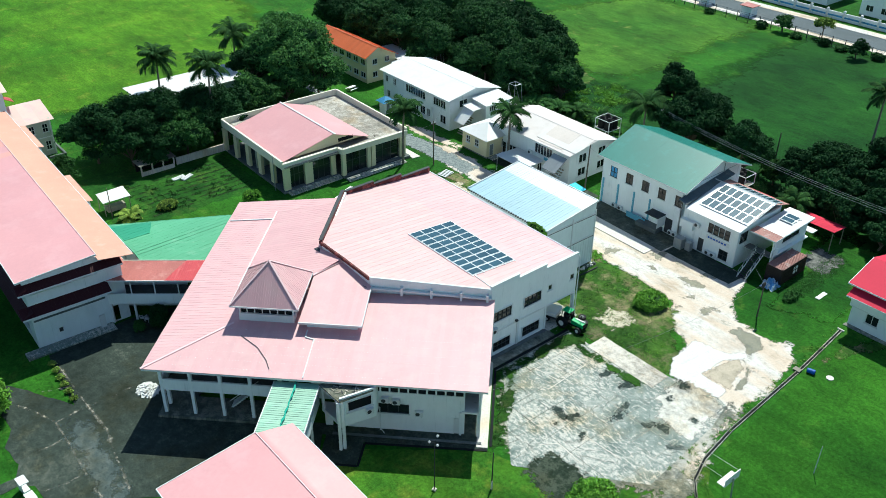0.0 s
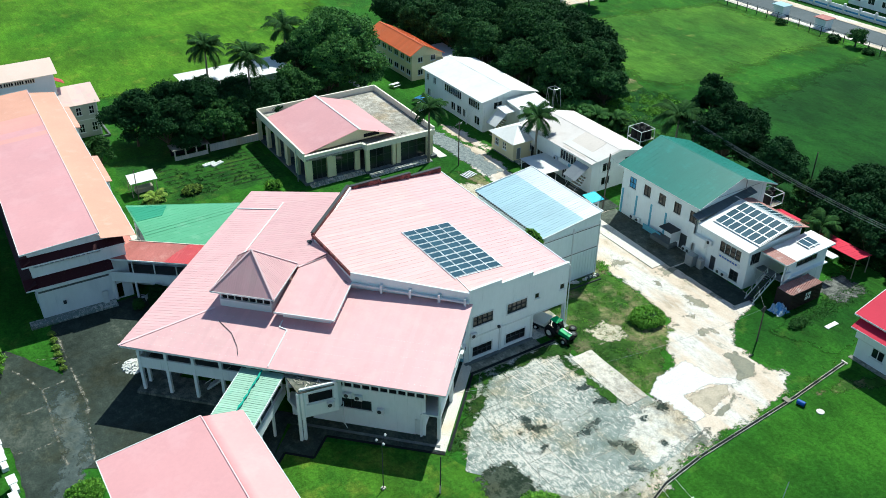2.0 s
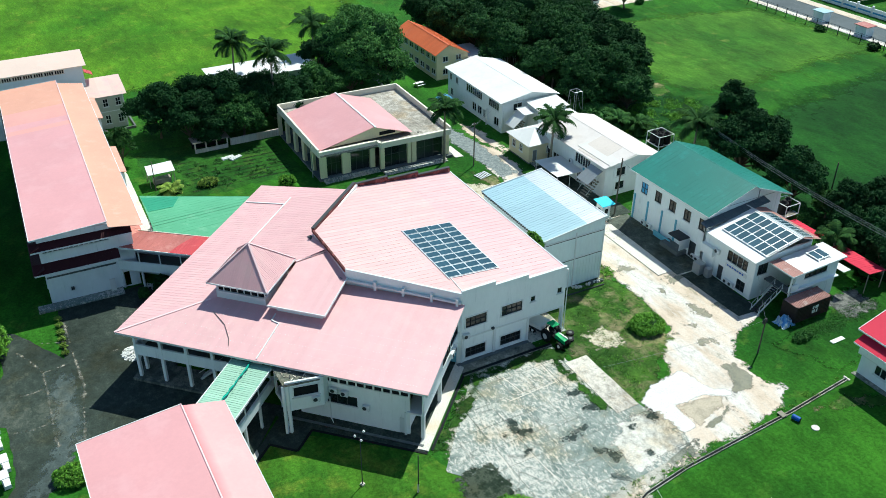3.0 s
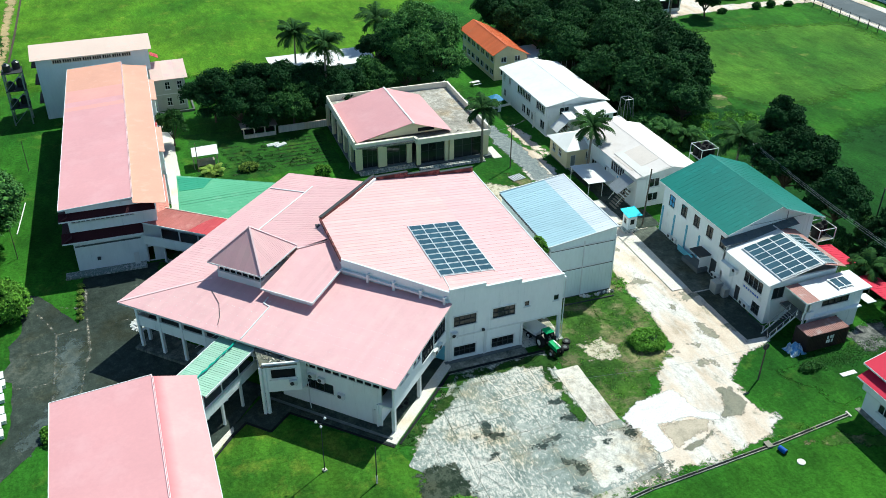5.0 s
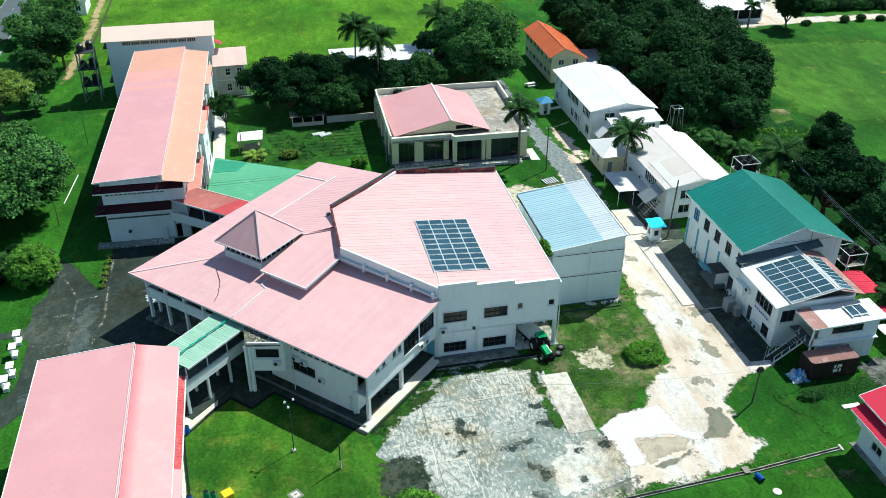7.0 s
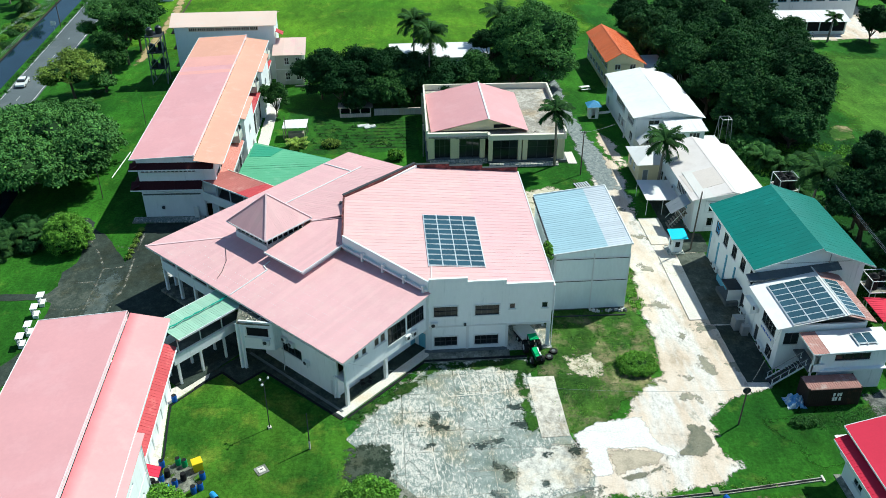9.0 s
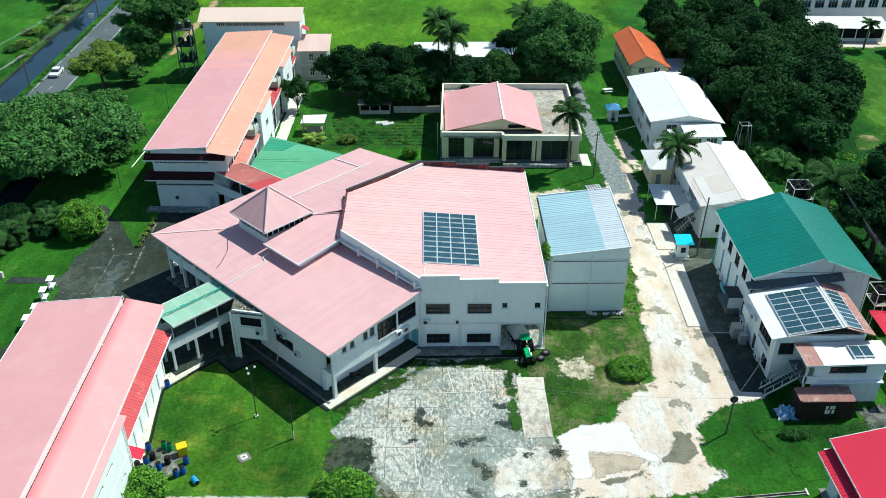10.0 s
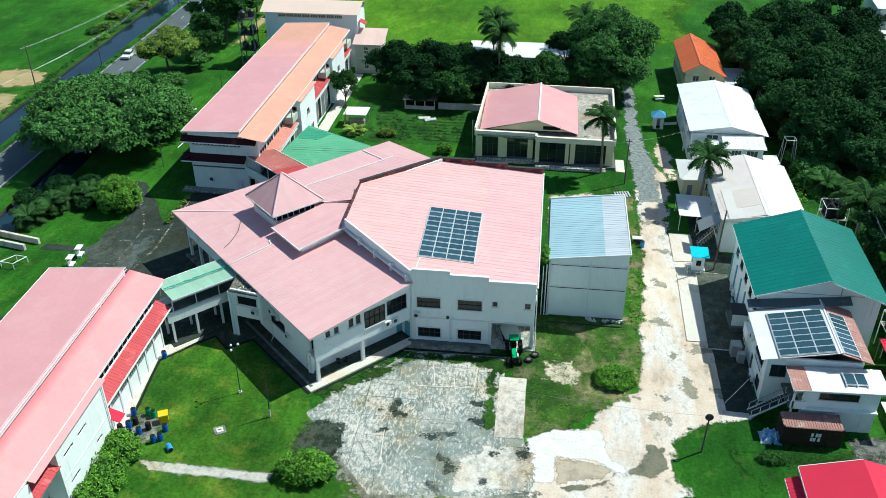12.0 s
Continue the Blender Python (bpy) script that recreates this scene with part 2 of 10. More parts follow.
OLIVE = (flat_col, (0.17, 0.16, 0.105), (0.095, 0.10, 0.065), (0.45, 0.62), 0.2)
RUBBLE = (flat_col, (0.56, 0.50, 0.38), (0.24, 0.22, 0.13), (0.5, 0.6), 0.35, 1.2)
GRASS = ground_material("field_grass", FIELD_G)
GARDEN_GRASS = ground_material("garden_grass", (grass_col, (0.012, 0.066, 0.012), (0.036, 0.130, 0.018), (0.085, 0.15, 0.03), 0.25, (0.55, 0.75)))
LAWN = ground_material("lawn_grass", LAWN_G)
SPORTS_LAWN = ground_material("smooth_lawn_grass", SPORTS_G)
PALE_SPILL = ground_material("pale_worn_cement", (court_col, (0.30, 0.30, 0.28), (0.50, 0.48, 0.43), (0.66, 0.63, 0.57), 0.48, 0.72), True, ragged=1.6, scale=0.4)
ROUGH_GRASS = ground_material("rough_grass", ROUGH_G, True, ragged=1.5, scale=0.35)
VERGE_GRASS = ground_material("verge_grass", ROUGH_G, True, ragged=1.3, scale=0.35)
BRIGHT_GRASS = ground_material("bright_field_grass", BRIGHT_G, True, ragged=6.0, scale=0.12)
SHADY_GRASS = ground_material("shade_tinted_grass", SHADY_G, True, ragged=7.0, scale=0.10)
SAND = ground_material("pale_sand", (sand_col,), True, ragged=1.5, scale=0.35)
PLAIN_SAND = ground_material("sandy_verge", (sand_col,))
NEW_SPILL = ground_material("fresh_white_spill", (flat_col, (0.68, 0.655, 0.61), (0.79, 0.775, 0.74)), True, ragged=0.45, scale=0.9)
MUD = ground_material("dried_mud", (flat_col, (0.27, 0.255, 0.195), (0.40, 0.36, 0.285)), True, ragged=1.5, scale=0.8)
OLIVE_MUD = ground_material("olive_wet_mud", OLIVE, True, 0.4, 0.6, scale=0.7, spec=0.3)
WET_SAND = ground_material("wet_sand_puddle", EARTH, True, 0.55, 0.8, scale=0.7, spec=0.25)
DEBRIS = ground_material("pale_rubble", RUBBLE, True, ragged=1.2, scale=0.7)
BARE_FIELD = ground_material("bare_brown_field", (flat_col, (0.40, 0.30, 0.16), (0.16, 0.20, 0.06), (0.5, 0.66), 0.25, 0.3), True, ragged=2.0, scale=0.25)
GRAVEL = ground_material("grey_gravel", (flat_col, (0.15, 0.18, 0.185), (0.29, 0.31, 0.30), (0.42, 0.62), 0.4, 1.6), True, ragged=1.1, scale=0.4)
CONCRETE = ground_material("worn_concrete", (slab_col,), rough=0.85)
PAD = court_material("weathered_pad", (0.30, 0.27, 0.225), (0.55, 0.505, 0.44), (0.66, 0.615, 0.55), 0.455, 0.74)
COURT_BED = ground_material("worn_concrete_edge", (court_col, (0.10, 0.115, 0.09), (0.24, 0.245, 0.20), (0.50, 0.47, 0.41)), True, ragged=2.6, scale=0.6)
DAMP_EDGE = ground_material("damp_black_corner", WET_CEMENT, True, ragged=1.8, scale=0.8)
DAMP = ground_material("damp_dark_concrete", (court_col, (0.024, 0.036, 0.032), (0.050, 0.068, 0.062), (0.13, 0.15, 0.14), 0.5, 0.8), True, ragged=1.3, scale=0.8)
FURROW = ground_material("dark_furrow", (flat_col, (0.018, 0.040, 0.014), (0.045, 0.060, 0.024)), True, ragged=0.55, scale=0.7)
MOSS = ground_material("creeping_grass", (grass_col, (0.014, 0.052, 0.012), (0.042, 0.115, 0.019), (0.12, 0.135, 0.055), 0.25, (0.54, 0.72)), True, ragged=1.3, scale=0.5)
PATH = ground_material("mossy_path", (court_col, (0.22, 0.23, 0.20), (0.42, 0.41, 0.36), (0.55, 0.53, 0.48), 0.48, 0.66), True, ragged=0.5, scale=0.6)
# Mossy driveway concrete; its dark tone also stands in for shade on paving.
CONCRETE_DARK = ground_material("mossy_wet_shaded_concrete", DRIVE_G, rough=0.85)
DRIVE_LANE = ground_material("worn_drive_lane", LANE_G, True, ragged=2.4, scale=0.5)
DRIVE_SEAM = ground_material("pale_drive_seam", (flat_col, (0.15, 0.15, 0.125), (0.40, 0.375, 0.31), (0.42, 0.60), 0.4, 1.2), True, ragged=0.38, scale=0.7)
EAST_GRASS = ground_material("east_field_grass", (grass_col, (0.034, 0.125, 0.017), (0.080, 0.205, 0.026), (0.17, 0.24, 0.055), 0.05, (0.60, 0.74)), True, ragged=5.0, scale=0.12)
YARD_GRASS = ground_material("dark_yard_grass", (grass_col, (0.014, 0.076, 0.011), (0.034, 0.142, 0.015), (0.08, 0.16, 0.025), 0.1, (0.56, 0.76)), True, ragged=2.0, scale=0.3)
# Grey rubble darkened for the shade it lies in.
DARK_GRAVEL = ground_material("shaded_rubble", (flat_col, (0.07, 0.075, 0.07), (0.22, 0.22, 0.20), (0.42, 0.62), 0.4, 1.2), True, ragged=1.2, scale=0.5)
MOSSY = court_material("mossy_concrete", (0.07, 0.08, 0.065), (0.20, 0.205, 0.175), (0.40, 0.39, 0.34), 0.5, 0.68)
# Worn concrete, toned down so that aprons carry shade in their colour.
WORN_APRON = court_material("worn_shaded_apron", (0.045, 0.056, 0.048), (0.105, 0.118, 0.098), (0.25, 0.245, 0.205), 0.5, 0.66, 1.3)
PALE_CONCRETE = court_material("pale_concrete", (0.30, 0.27, 0.22), (0.56, 0.515, 0.45), (0.66, 0.62, 0.56), 0.43, 0.72)
JOINT = court_material("dark_mossy_joint", (0.09, 0.10, 0.085), (0.20, 0.21, 0.185), (0.42, 0.40, 0.35), 0.5, 0.7)
PINK = material("pink_painted_sheet", (0.70, 0.41, 0.42), 0.55, coarse=0.12, fine=0.5, vary=0.05, stain=(0.72, 0.46, 0.45), stain_at=(0.45, 0.75), per_object=0.03, spec=0.32)
PINK_SMOOTH = material("smooth_pink_sheet", (0.66, 0.325, 0.335), 0.5, coarse=0.12, fine=0.3, vary=0.05, stain=(0.69, 0.375, 0.39), stain_at=(0.5, 0.8), per_object=0.006, spec=0.5)
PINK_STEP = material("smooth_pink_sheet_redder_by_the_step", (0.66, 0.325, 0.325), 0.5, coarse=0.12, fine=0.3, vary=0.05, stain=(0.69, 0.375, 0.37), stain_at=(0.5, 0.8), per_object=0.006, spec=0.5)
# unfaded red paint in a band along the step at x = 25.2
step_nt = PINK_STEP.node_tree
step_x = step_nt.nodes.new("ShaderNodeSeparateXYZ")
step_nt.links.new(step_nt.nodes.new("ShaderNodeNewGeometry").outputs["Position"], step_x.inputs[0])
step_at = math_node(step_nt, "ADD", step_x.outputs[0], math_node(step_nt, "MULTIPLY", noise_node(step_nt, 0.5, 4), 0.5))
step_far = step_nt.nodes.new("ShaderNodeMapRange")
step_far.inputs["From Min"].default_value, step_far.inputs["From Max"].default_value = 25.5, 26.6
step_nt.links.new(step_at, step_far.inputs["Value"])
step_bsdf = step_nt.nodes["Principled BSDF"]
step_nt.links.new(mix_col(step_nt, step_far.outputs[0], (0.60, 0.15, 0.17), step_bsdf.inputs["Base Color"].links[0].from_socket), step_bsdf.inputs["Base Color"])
PINK_PALE = material("sun_bleached_pink_sheet", (0.71, 0.43, 0.425), 0.55, coarse=0.12, fine=0.5, vary=0.05, stain=(0.73, 0.50, 0.46), stain_at=(0.5, 0.8), per_object=0.04, spec=0.32)
PINK_CAP = material("pale_pink_capping", (0.80, 0.57, 0.58), 0.5, vary=0.06)
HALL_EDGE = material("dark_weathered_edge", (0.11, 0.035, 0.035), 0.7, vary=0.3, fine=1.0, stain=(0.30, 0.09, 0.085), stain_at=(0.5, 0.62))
PEACH_PINK = material("faded_peach_pink_sheet", (0.72, 0.355, 0.315), 0.5, vary=0.07, stain=(0.72, 0.37, 0.30), per_object=0.012)
SALMON = material("salmon_painted_sheet", (0.62, 0.25, 0.20), 0.5, vary=0.08, stain=(0.66, 0.32, 0.26), per_object=0.03)
PEACH = material("peach_painted_sheet", (0.69, 0.355, 0.26), 0.5, vary=0.06, stain=(0.70, 0.40, 0.31), per_object=0.012)
RED = material("red_painted_sheet", (0.52, 0.075, 0.085), 0.5, vary=0.10, stain=(0.62, 0.17, 0.16), per_object=0.05)
LINK_RED = material("weathered_red_sheet", (0.44, 0.15, 0.13), 0.55, vary=0.18, stain=(0.50, 0.23, 0.20), per_object=0.08)
MAROON = material("maroon_skirt_sheet", (0.050, 0.012, 0.015), 0.6, vary=0.1)
CRIMSON = material("crimson_sheet", (0.60, 0.025, 0.065), 0.7, vary=0.06, per_object=0.012)
GREEN_SHEET = material("green_painted_sheet", (0.004, 0.165, 0.130), 0.42, vary=0.08, stain=(0.008, 0.2, 0.165), per_object=0.015, spec=0.5)
GREEN_PALE = material("pale_green_sheet", (0.125, 0.385, 0.215), 0.5, vary=0.08, stain=(0.18, 0.43, 0.26), per_object=0.04)
MINT = material("mint_painted_sheet", (0.35, 0.55, 0.42), 0.5, vary=0.09, stain=(0.24, 0.48, 0.36), per_object=0.06)
JADE_PATCH = material("newer_green_sheet", (0.05, 0.29, 0.17), 0.5, vary=0.08, per_object=0.03)
JADE = material("jade_sealant", (0.02, 0.34, 0.24), 0.5, vary=0.1)
BLUE_SHEET = material("pale_blue_sheet", (0.375, 0.54, 0.605), 0.32, vary=0.06, per_object=0.04, spec=0.8)
FADED_SHEET = material("faded_beige_sheet", (0.62, 0.545, 0.50), 0.6, vary=0.08, stain=(0.55, 0.47, 0.42), per_object=0.03)
ZINC = material("white_zinc_sheet", (0.62, 0.66, 0.70), 0.4, metal=0.15, vary=0.06, per_object=0.05, spec=0.5)
WHITE_SHEET = material("white_painted_sheet", (0.76, 0.75, 0.735), 0.5, coarse=0.2, vary=0.05, stain=(0.66, 0.64, 0.62), stain_at=(0.5, 0.75), per_object=0.025)
GREY_SHEET = material("dull_grey_sheet", (0.13, 0.155, 0.17), 0.5, vary=0.15, stain=(0.22, 0.24, 0.25), per_object=0.12)
ANNEX_ROOF = material("faded_pinkish_cream_sheet", (0.74, 0.545, 0.48), 0.55, vary=0.06, stain=(0.74, 0.46, 0.45), stain_at=(0.5, 0.7), per_object=0.04)
TANK_BLACK = material("glossy_black_tank_plastic", (0.018, 0.020, 0.024), 0.28, vary=0.2, spec=0.8)
CREAM_SHEET = material("cream_sheet", (0.74, 0.66, 0.55), 0.55, vary=0.05, per_object=0.03)
FAR_ROOF = material("pinkish_cream_sheet", (0.79, 0.60, 0.51), 0.55, vary=0.05, stain=(0.72, 0.62, 0.54), per_object=0.01)
ROSE_WHITE = material("faded_rose_white_sheet", (0.70, 0.635, 0.61), 0.55, coarse=0.2, vary=0.06, stain=(0.62, 0.55, 0.52), stain_at=(0.5, 0.75), per_object=0.012)
ORANGE = material("orange_sheet", (0.66, 0.155, 0.055), 0.5, vary=0.07, stain=(0.6, 0.2, 0.1), per_object=0.05)
RUST = material("rusty_sheet", (0.44, 0.23, 0.20), 0.75, vary=0.2, fine=0.9, stain=(0.54, 0.42, 0.38), per_object=0.08)
WHITE = material("white_wall_paint", (0.845, 0.88, 0.88), 0.75, coarse=0.25, fine=0.35, vary=0.05, stain=(0.68, 0.745, 0.75), stain_at=(0.6, 0.85), squash=(1, 1, 0.35), streak=(0.36, 0.42, 0.42))
WHITE_TRIM = material("white_trim_paint", (0.73, 0.755, 0.75), 0.6, vary=0.05)
PANEL = material("pale_cladding", (0.77, 0.85, 0.84), 0.6, fine=0.4, vary=0.07, stain=(0.6, 0.69, 0.68), stain_at=(0.6, 0.85), squash=(1, 1, 0.3))
CREAM = material("cream_wall_paint", (0.78, 0.70, 0.46), 0.75, vary=0.07, stain=(0.6, 0.55, 0.38), stain_at=(0.62, 0.85), streak=(0.36, 0.33, 0.24))
PALE_CREAM = material("pale_cream_paint", (0.82, 0.78, 0.64), 0.75, vary=0.07, stain=(0.55, 0.53, 0.45), stain_at=(0.6, 0.8), streak=(0.30, 0.29, 0.25))
GREY_WALL = material("grey_green_wall", (0.50, 0.54, 0.47), 0.8, vary=0.07, stain=(0.38, 0.42, 0.36))
BLUE_TRIM = material("sky_blue_paint", (0.16, 0.42, 0.55), 0.6, vary=0.08)
TURQ = material("turquoise_sheet", (0.03, 0.55, 0.68), 0.45, vary=0.06)
NEW_CONCRETE = material("fresh_white_concrete", (0.72, 0.715, 0.68), 0.8, vary=0.07, stain=(0.60, 0.58, 0.53), bump=0.1)
ASPHALT = material("grey_asphalt", (0.105, 0.125, 0.135), 0.85, coarse=0.08, fine=0.3, vary=0.2, stain=(0.14, 0.155, 0.16), bump=0.2)
CHEQUER = material("white_road_paint", (0.7, 0.7, 0.68), 0.7, vary=0.1)
WATER = material("canal_water", (0.012, 0.03, 0.045), 0.06, vary=0.3, bump=0.06, bump_scale=1.5, spec=0.5)
# Near-black stands in for shade inside openings; it also colours the drains.
DARK = material("dark_interior", (0.012, 0.014, 0.016), 0.9, vary=0.2)
BLACK = material("black_rubber", (0.012, 0.012, 0.013), 0.7, vary=0.2)
GLASS = material("dark_window_glass", (0.018, 0.024, 0.026), 0.08, vary=0.3, per_object=0.3, spec=0.5)
LOUVRE = material("grey_louvre", (0.22, 0.25, 0.26), 0.5, vary=0.15)
SOLAR = material("solar_cell", (0.032, 0.080, 0.108), 0.14, vary=0.12, per_object=0.14, spec=0.7)
ALU = material("aluminium", (0.72, 0.74, 0.75), 0.35, metal=0.4, vary=0.05, spec=0.5)
STEEL = material("galvanised_steel", (0.40, 0.42, 0.43), 0.45, metal=0.5, vary=0.12)
DARK_STEEL = material("dark_steel", (0.05, 0.055, 0.06), 0.6, vary=0.2)
POLE_WOOD = material("weathered_pole_wood", (0.13, 0.11, 0.09), 0.85, vary=0.2)
BARK = material("tree_bark", (0.13, 0.10, 0.07), 0.9, vary=0.3, bump=0.4)
PALM_BARK = material("palm_bark", (0.24, 0.21, 0.17), 0.9, vary=0.2)
FLAT_ROOF = court_material("weathered_flat_roof", (0.13, 0.115, 0.095), (0.31, 0.285, 0.245), (0.56, 0.52, 0.46), 0.49, 0.64, 1.4)
STONE_DARK = material("dark_concrete_plinth", (0.14, 0.155, 0.155), 0.85, vary=0.2, stain=(0.24, 0.25, 0.24))
CONT_BODY = material("dark_container_steel", (0.035, 0.026, 0.024), 0.6, vary=0.25, stain=(0.10, 0.04, 0.025))
TRACTOR_GREEN = material("tractor_green_paint", (0.02, 0.40, 0.13), 0.4, vary=0.1)
CAR_WHITE = material("white_car_paint", (0.78, 0.79, 0.80), 0.25, vary=0.03, spec=0.5)
PLASTIC_BLUE = material("blue_plastic", (0.015, 0.10, 0.42), 0.4, vary=0.1)
PLASTIC_CYAN = material("light_blue_plastic", (0.05, 0.30, 0.60), 0.4, vary=0.1)
PLASTIC_YELLOW = material("yellow_plastic", (0.75, 0.55, 0.02), 0.4, vary=0.08)
PLASTIC_GREEN = material("green_plastic", (0.02, 0.30, 0.10), 0.4, vary=0.1)
PLASTIC_WHITE = material("white_plastic", (0.78, 0.78, 0.76), 0.4, vary=0.04)
TARP = material("blue_tarpaulin", (0.10, 0.35, 0.62), 0.5, vary=0.25)
TIMBER = material("grey_timber", (0.30, 0.27, 0.22), 0.85, vary=0.2)
SOIL = material("garden_soil", (0.075, 0.06, 0.042), 0.95, vary=0.3, bump=0.5)
LEAF_DARK = leaf_material("dark_leaf", (0.0165, 0.057, 0.0185))
LEAF_MID = leaf_material("mid_leaf", (0.044, 0.122, 0.032))
# Inner leaf colour darkened in place of shade within the crowns.
LEAF_SHADE = leaf_material("shaded_inner_leaf", (0.020, 0.056, 0.018), 0.3)
LEAF_RAIN = leaf_material("rain_tree_leaf", (0.080, 0.205, 0.054), 0.35)
LEAF_WOOD = leaf_material("great_tree_leaf", (0.030, 0.090, 0.028), 0.4)
LEAF_BRIGHT = leaf_material("bright_leaf", (0.125, 0.30, 0.040))
LEAF_YELLOW = leaf_material("yellow_green_leaf", (0.18, 0.28, 0.055), 0.3)
LEAF_PALM = leaf_material("palm_leaf", (0.034, 0.090, 0.026), 0.35, 0.85)

# ---- building helpers ----


def thing(name, label, category, base=(0, 0, 0), turn=0.0, group="", kind=""):
    ob = new(name)
    ob.empty_display_size = 0.2
    ob.matrix_basis = pose(*base, 0, 0, turn)
    return tagged(ob, label, category, group, kind)


def mesh_of(name, bm, mat):
    me = bpy.data.meshes.new(name)
    bm.normal_update()
    bm.to_mesh(me)
    bm.free()
    me.materials.append(mat)
    return me


def part(name, bm, mat, parent, label="", local=False):
    """One mesh object under a thing or a part. Its vertices are in world metres, or in the thing's own with local."""
    me = bm if isinstance(bm, bpy.types.Mesh) else mesh_of(name, bm, mat)
    ob = new(name, me)
    ob.parent = parent
    if not local and parent.type == "EMPTY":
        ob.matrix_parent_inverse = parent.matrix_basis.inverted()
    return tagged(ob, label)


def solid(name, bm, mat, label, category, kind="", group=""):
    """A top-level thing of one mesh, in world metres."""
    return tagged(new(name, mesh_of(name, bm, mat)), label, category, group, kind)


def box(bm, x0, y0, z0, x1, y1, z1, m=None):
    vs = [bm.verts.new((x, y, z)) for x in (x0, x1) for y in (y0, y1) for z in (z0, z1)]
    if m is not None:
        for v in vs:
            v.co = m @ v.co
    for f in ((0, 1, 3, 2), (4, 6, 7, 5), (0, 4, 5, 1), (2, 3, 7, 6), (0, 2, 6, 4), (1, 5, 7, 3)):
        bm.faces.new([vs[i] for i in f])
    return bm


def a_box(*a, m=None):
    return box(bmesh.new(), *a, m=m)


def prism(bm, poly, low, high):
    """Polygon of (x, y), from low to high; each a height or a function of x, y."""
    lo = low if callable(low) else (lambda x, y: low)
    hi = high if callable(high) else (lambda x, y: high)
    area = sum(p[0] * q[1] - q[0] * p[1] for p, q in zip(poly, list(poly[1:]) + [poly[0]]))
    if area < 0:
        poly = list(reversed(poly))
    b = [bm.verts.new((x, y, lo(x, y))) for x, y in poly]
    t = [bm.verts.new((x, y, hi(x, y))) for x, y in poly]
    bm.faces.new(t)
    bm.faces.new(list(reversed(b)))
    for i in range(len(poly)):
        j = (i + 1) % len(poly)
        bm.faces.new((b[i], b[j], t[j], t[i]))
    return bm


def rod(bm, a, b, r, sides=6, r2=None):
    a, b = Vector(a), Vector(b)
    q = (b - a).to_track_quat("Z", "Y")
    r2 = r if r2 is None else r2
    rings = []
    for c, rr in ((a, r), (b, r2)):
        rings.append([bm.verts.new(c + q @ Vector((rr * math.cos(2 * math.pi * k / sides), rr * math.sin(2 * math.pi * k / sides), 0))) for k in range(sides)])
    for k in range(sides):
        j = (k + 1) % sides
        bm.faces.new((rings[0][k], rings[0][j], rings[1][j], rings[1][k]))
    bm.faces.new(list(reversed(rings[0])))
    bm.faces.new(rings[1])
    return bm


def a_rod(*a, **k):
    return rod(bmesh.new(), *a, **k)


def clip_half(poly, n, d):
    """Part of a polygon where n . p <= d."""
    out = []
    for i, p in enumerate(poly):
        q = poly[(i + 1) % len(poly)]
        a, b = n[0] * p[0] + n[1] * p[1] - d, n[0] * q[0] + n[1] * q[1] - d
        if a <= 0:
            out.append(p)
        if a * b < 0:
            s = a / (a - b)
            out.append((p[0] + s * (q[0] - p[0]), p[1] + s * (q[1] - p[1])))
    return out


def sheets(parent, poly, height, fall, mat, width=0.8, ribs=3, thick=0.05, name="roof_sheet", alt=None, rib_h=0.030, uneven=0.006):
    """Roof of ribbed metal sheets that run along the direction fall; each sheet is a part."""
    fx, fy = Vector(fall).normalized()
    n = (-fy, fx)
    s = [n[0] * p[0] + n[1] * p[1] for p in poly]
    rng = random.Random(round(sum(s) * 100))
    k, end = min(s), max(s)
    while k < end - 0.02:
        strip = clip_half(clip_half(list(poly), n, min(end, k + width)), (-n[0], -n[1]), -k)
        if len(strip) > 2:
            lift = rng.uniform(0, uneven)
            top = lambda x, y: height(x, y) + lift
            bm = bmesh.new()
            try:
                prism(bm, strip, lambda x, y: height(x, y) - thick, top)
            except ValueError:
                pass
            for r in range(ribs):
                c = k + width * (r + 0.04) / ribs
                line = clip_half(clip_half(strip, n, c + 0.035), (-n[0], -n[1]), -(c - 0.035))
                if len(line) > 2:
                    prism(bm, line, lambda x, y: height(x, y) + lift - 0.01, lambda x, y: height(x, y) + lift + (rib_h if r == 0 else rib_h * 0.6))
            part(name, bm, alt if alt and rng.random() < 0.25 else mat, parent)
        k += width


def strip_line(bm, pts, w, h, lift=0.0):
    """A square bar along 3D points, flat on top: ridge caps, gutters, flashings, kerbs."""
    for a, b in zip(pts, pts[1:]):
        a, b = Vector(a), Vector(b)
        d = (b - a)
        side = Vector((-d.y, d.x, 0)).normalized() * (w / 2)
        vs = []
        for p in (a, b):
            for sx, sz in ((-1, 0), (1, 0), (1, 1), (-1, 1)):
                vs.append(bm.verts.new(p + side * sx + Vector((0, 0, lift + h * sz))))
        for f in ((3, 2, 1, 0), (4, 5, 6, 7), (0, 1, 5, 4), (1, 2, 6, 5), (2, 3, 7, 6), (3, 0, 4, 7)):
            bm.faces.new([vs[i] for i in f])
    return bm


def wall_frame(a, b):
    """Pose whose x runs along the wall from a to b, with y pointing into the wall and z up, so that its outside is at y = 0."""
    a, b = Vector((*a, 0)), Vector((*b, 0))
    return Matrix.Translation(a) @ pose(0, 0, 0, 0, 0, math.degrees(math.atan2(b.y - a.y, b.x - a.x)))


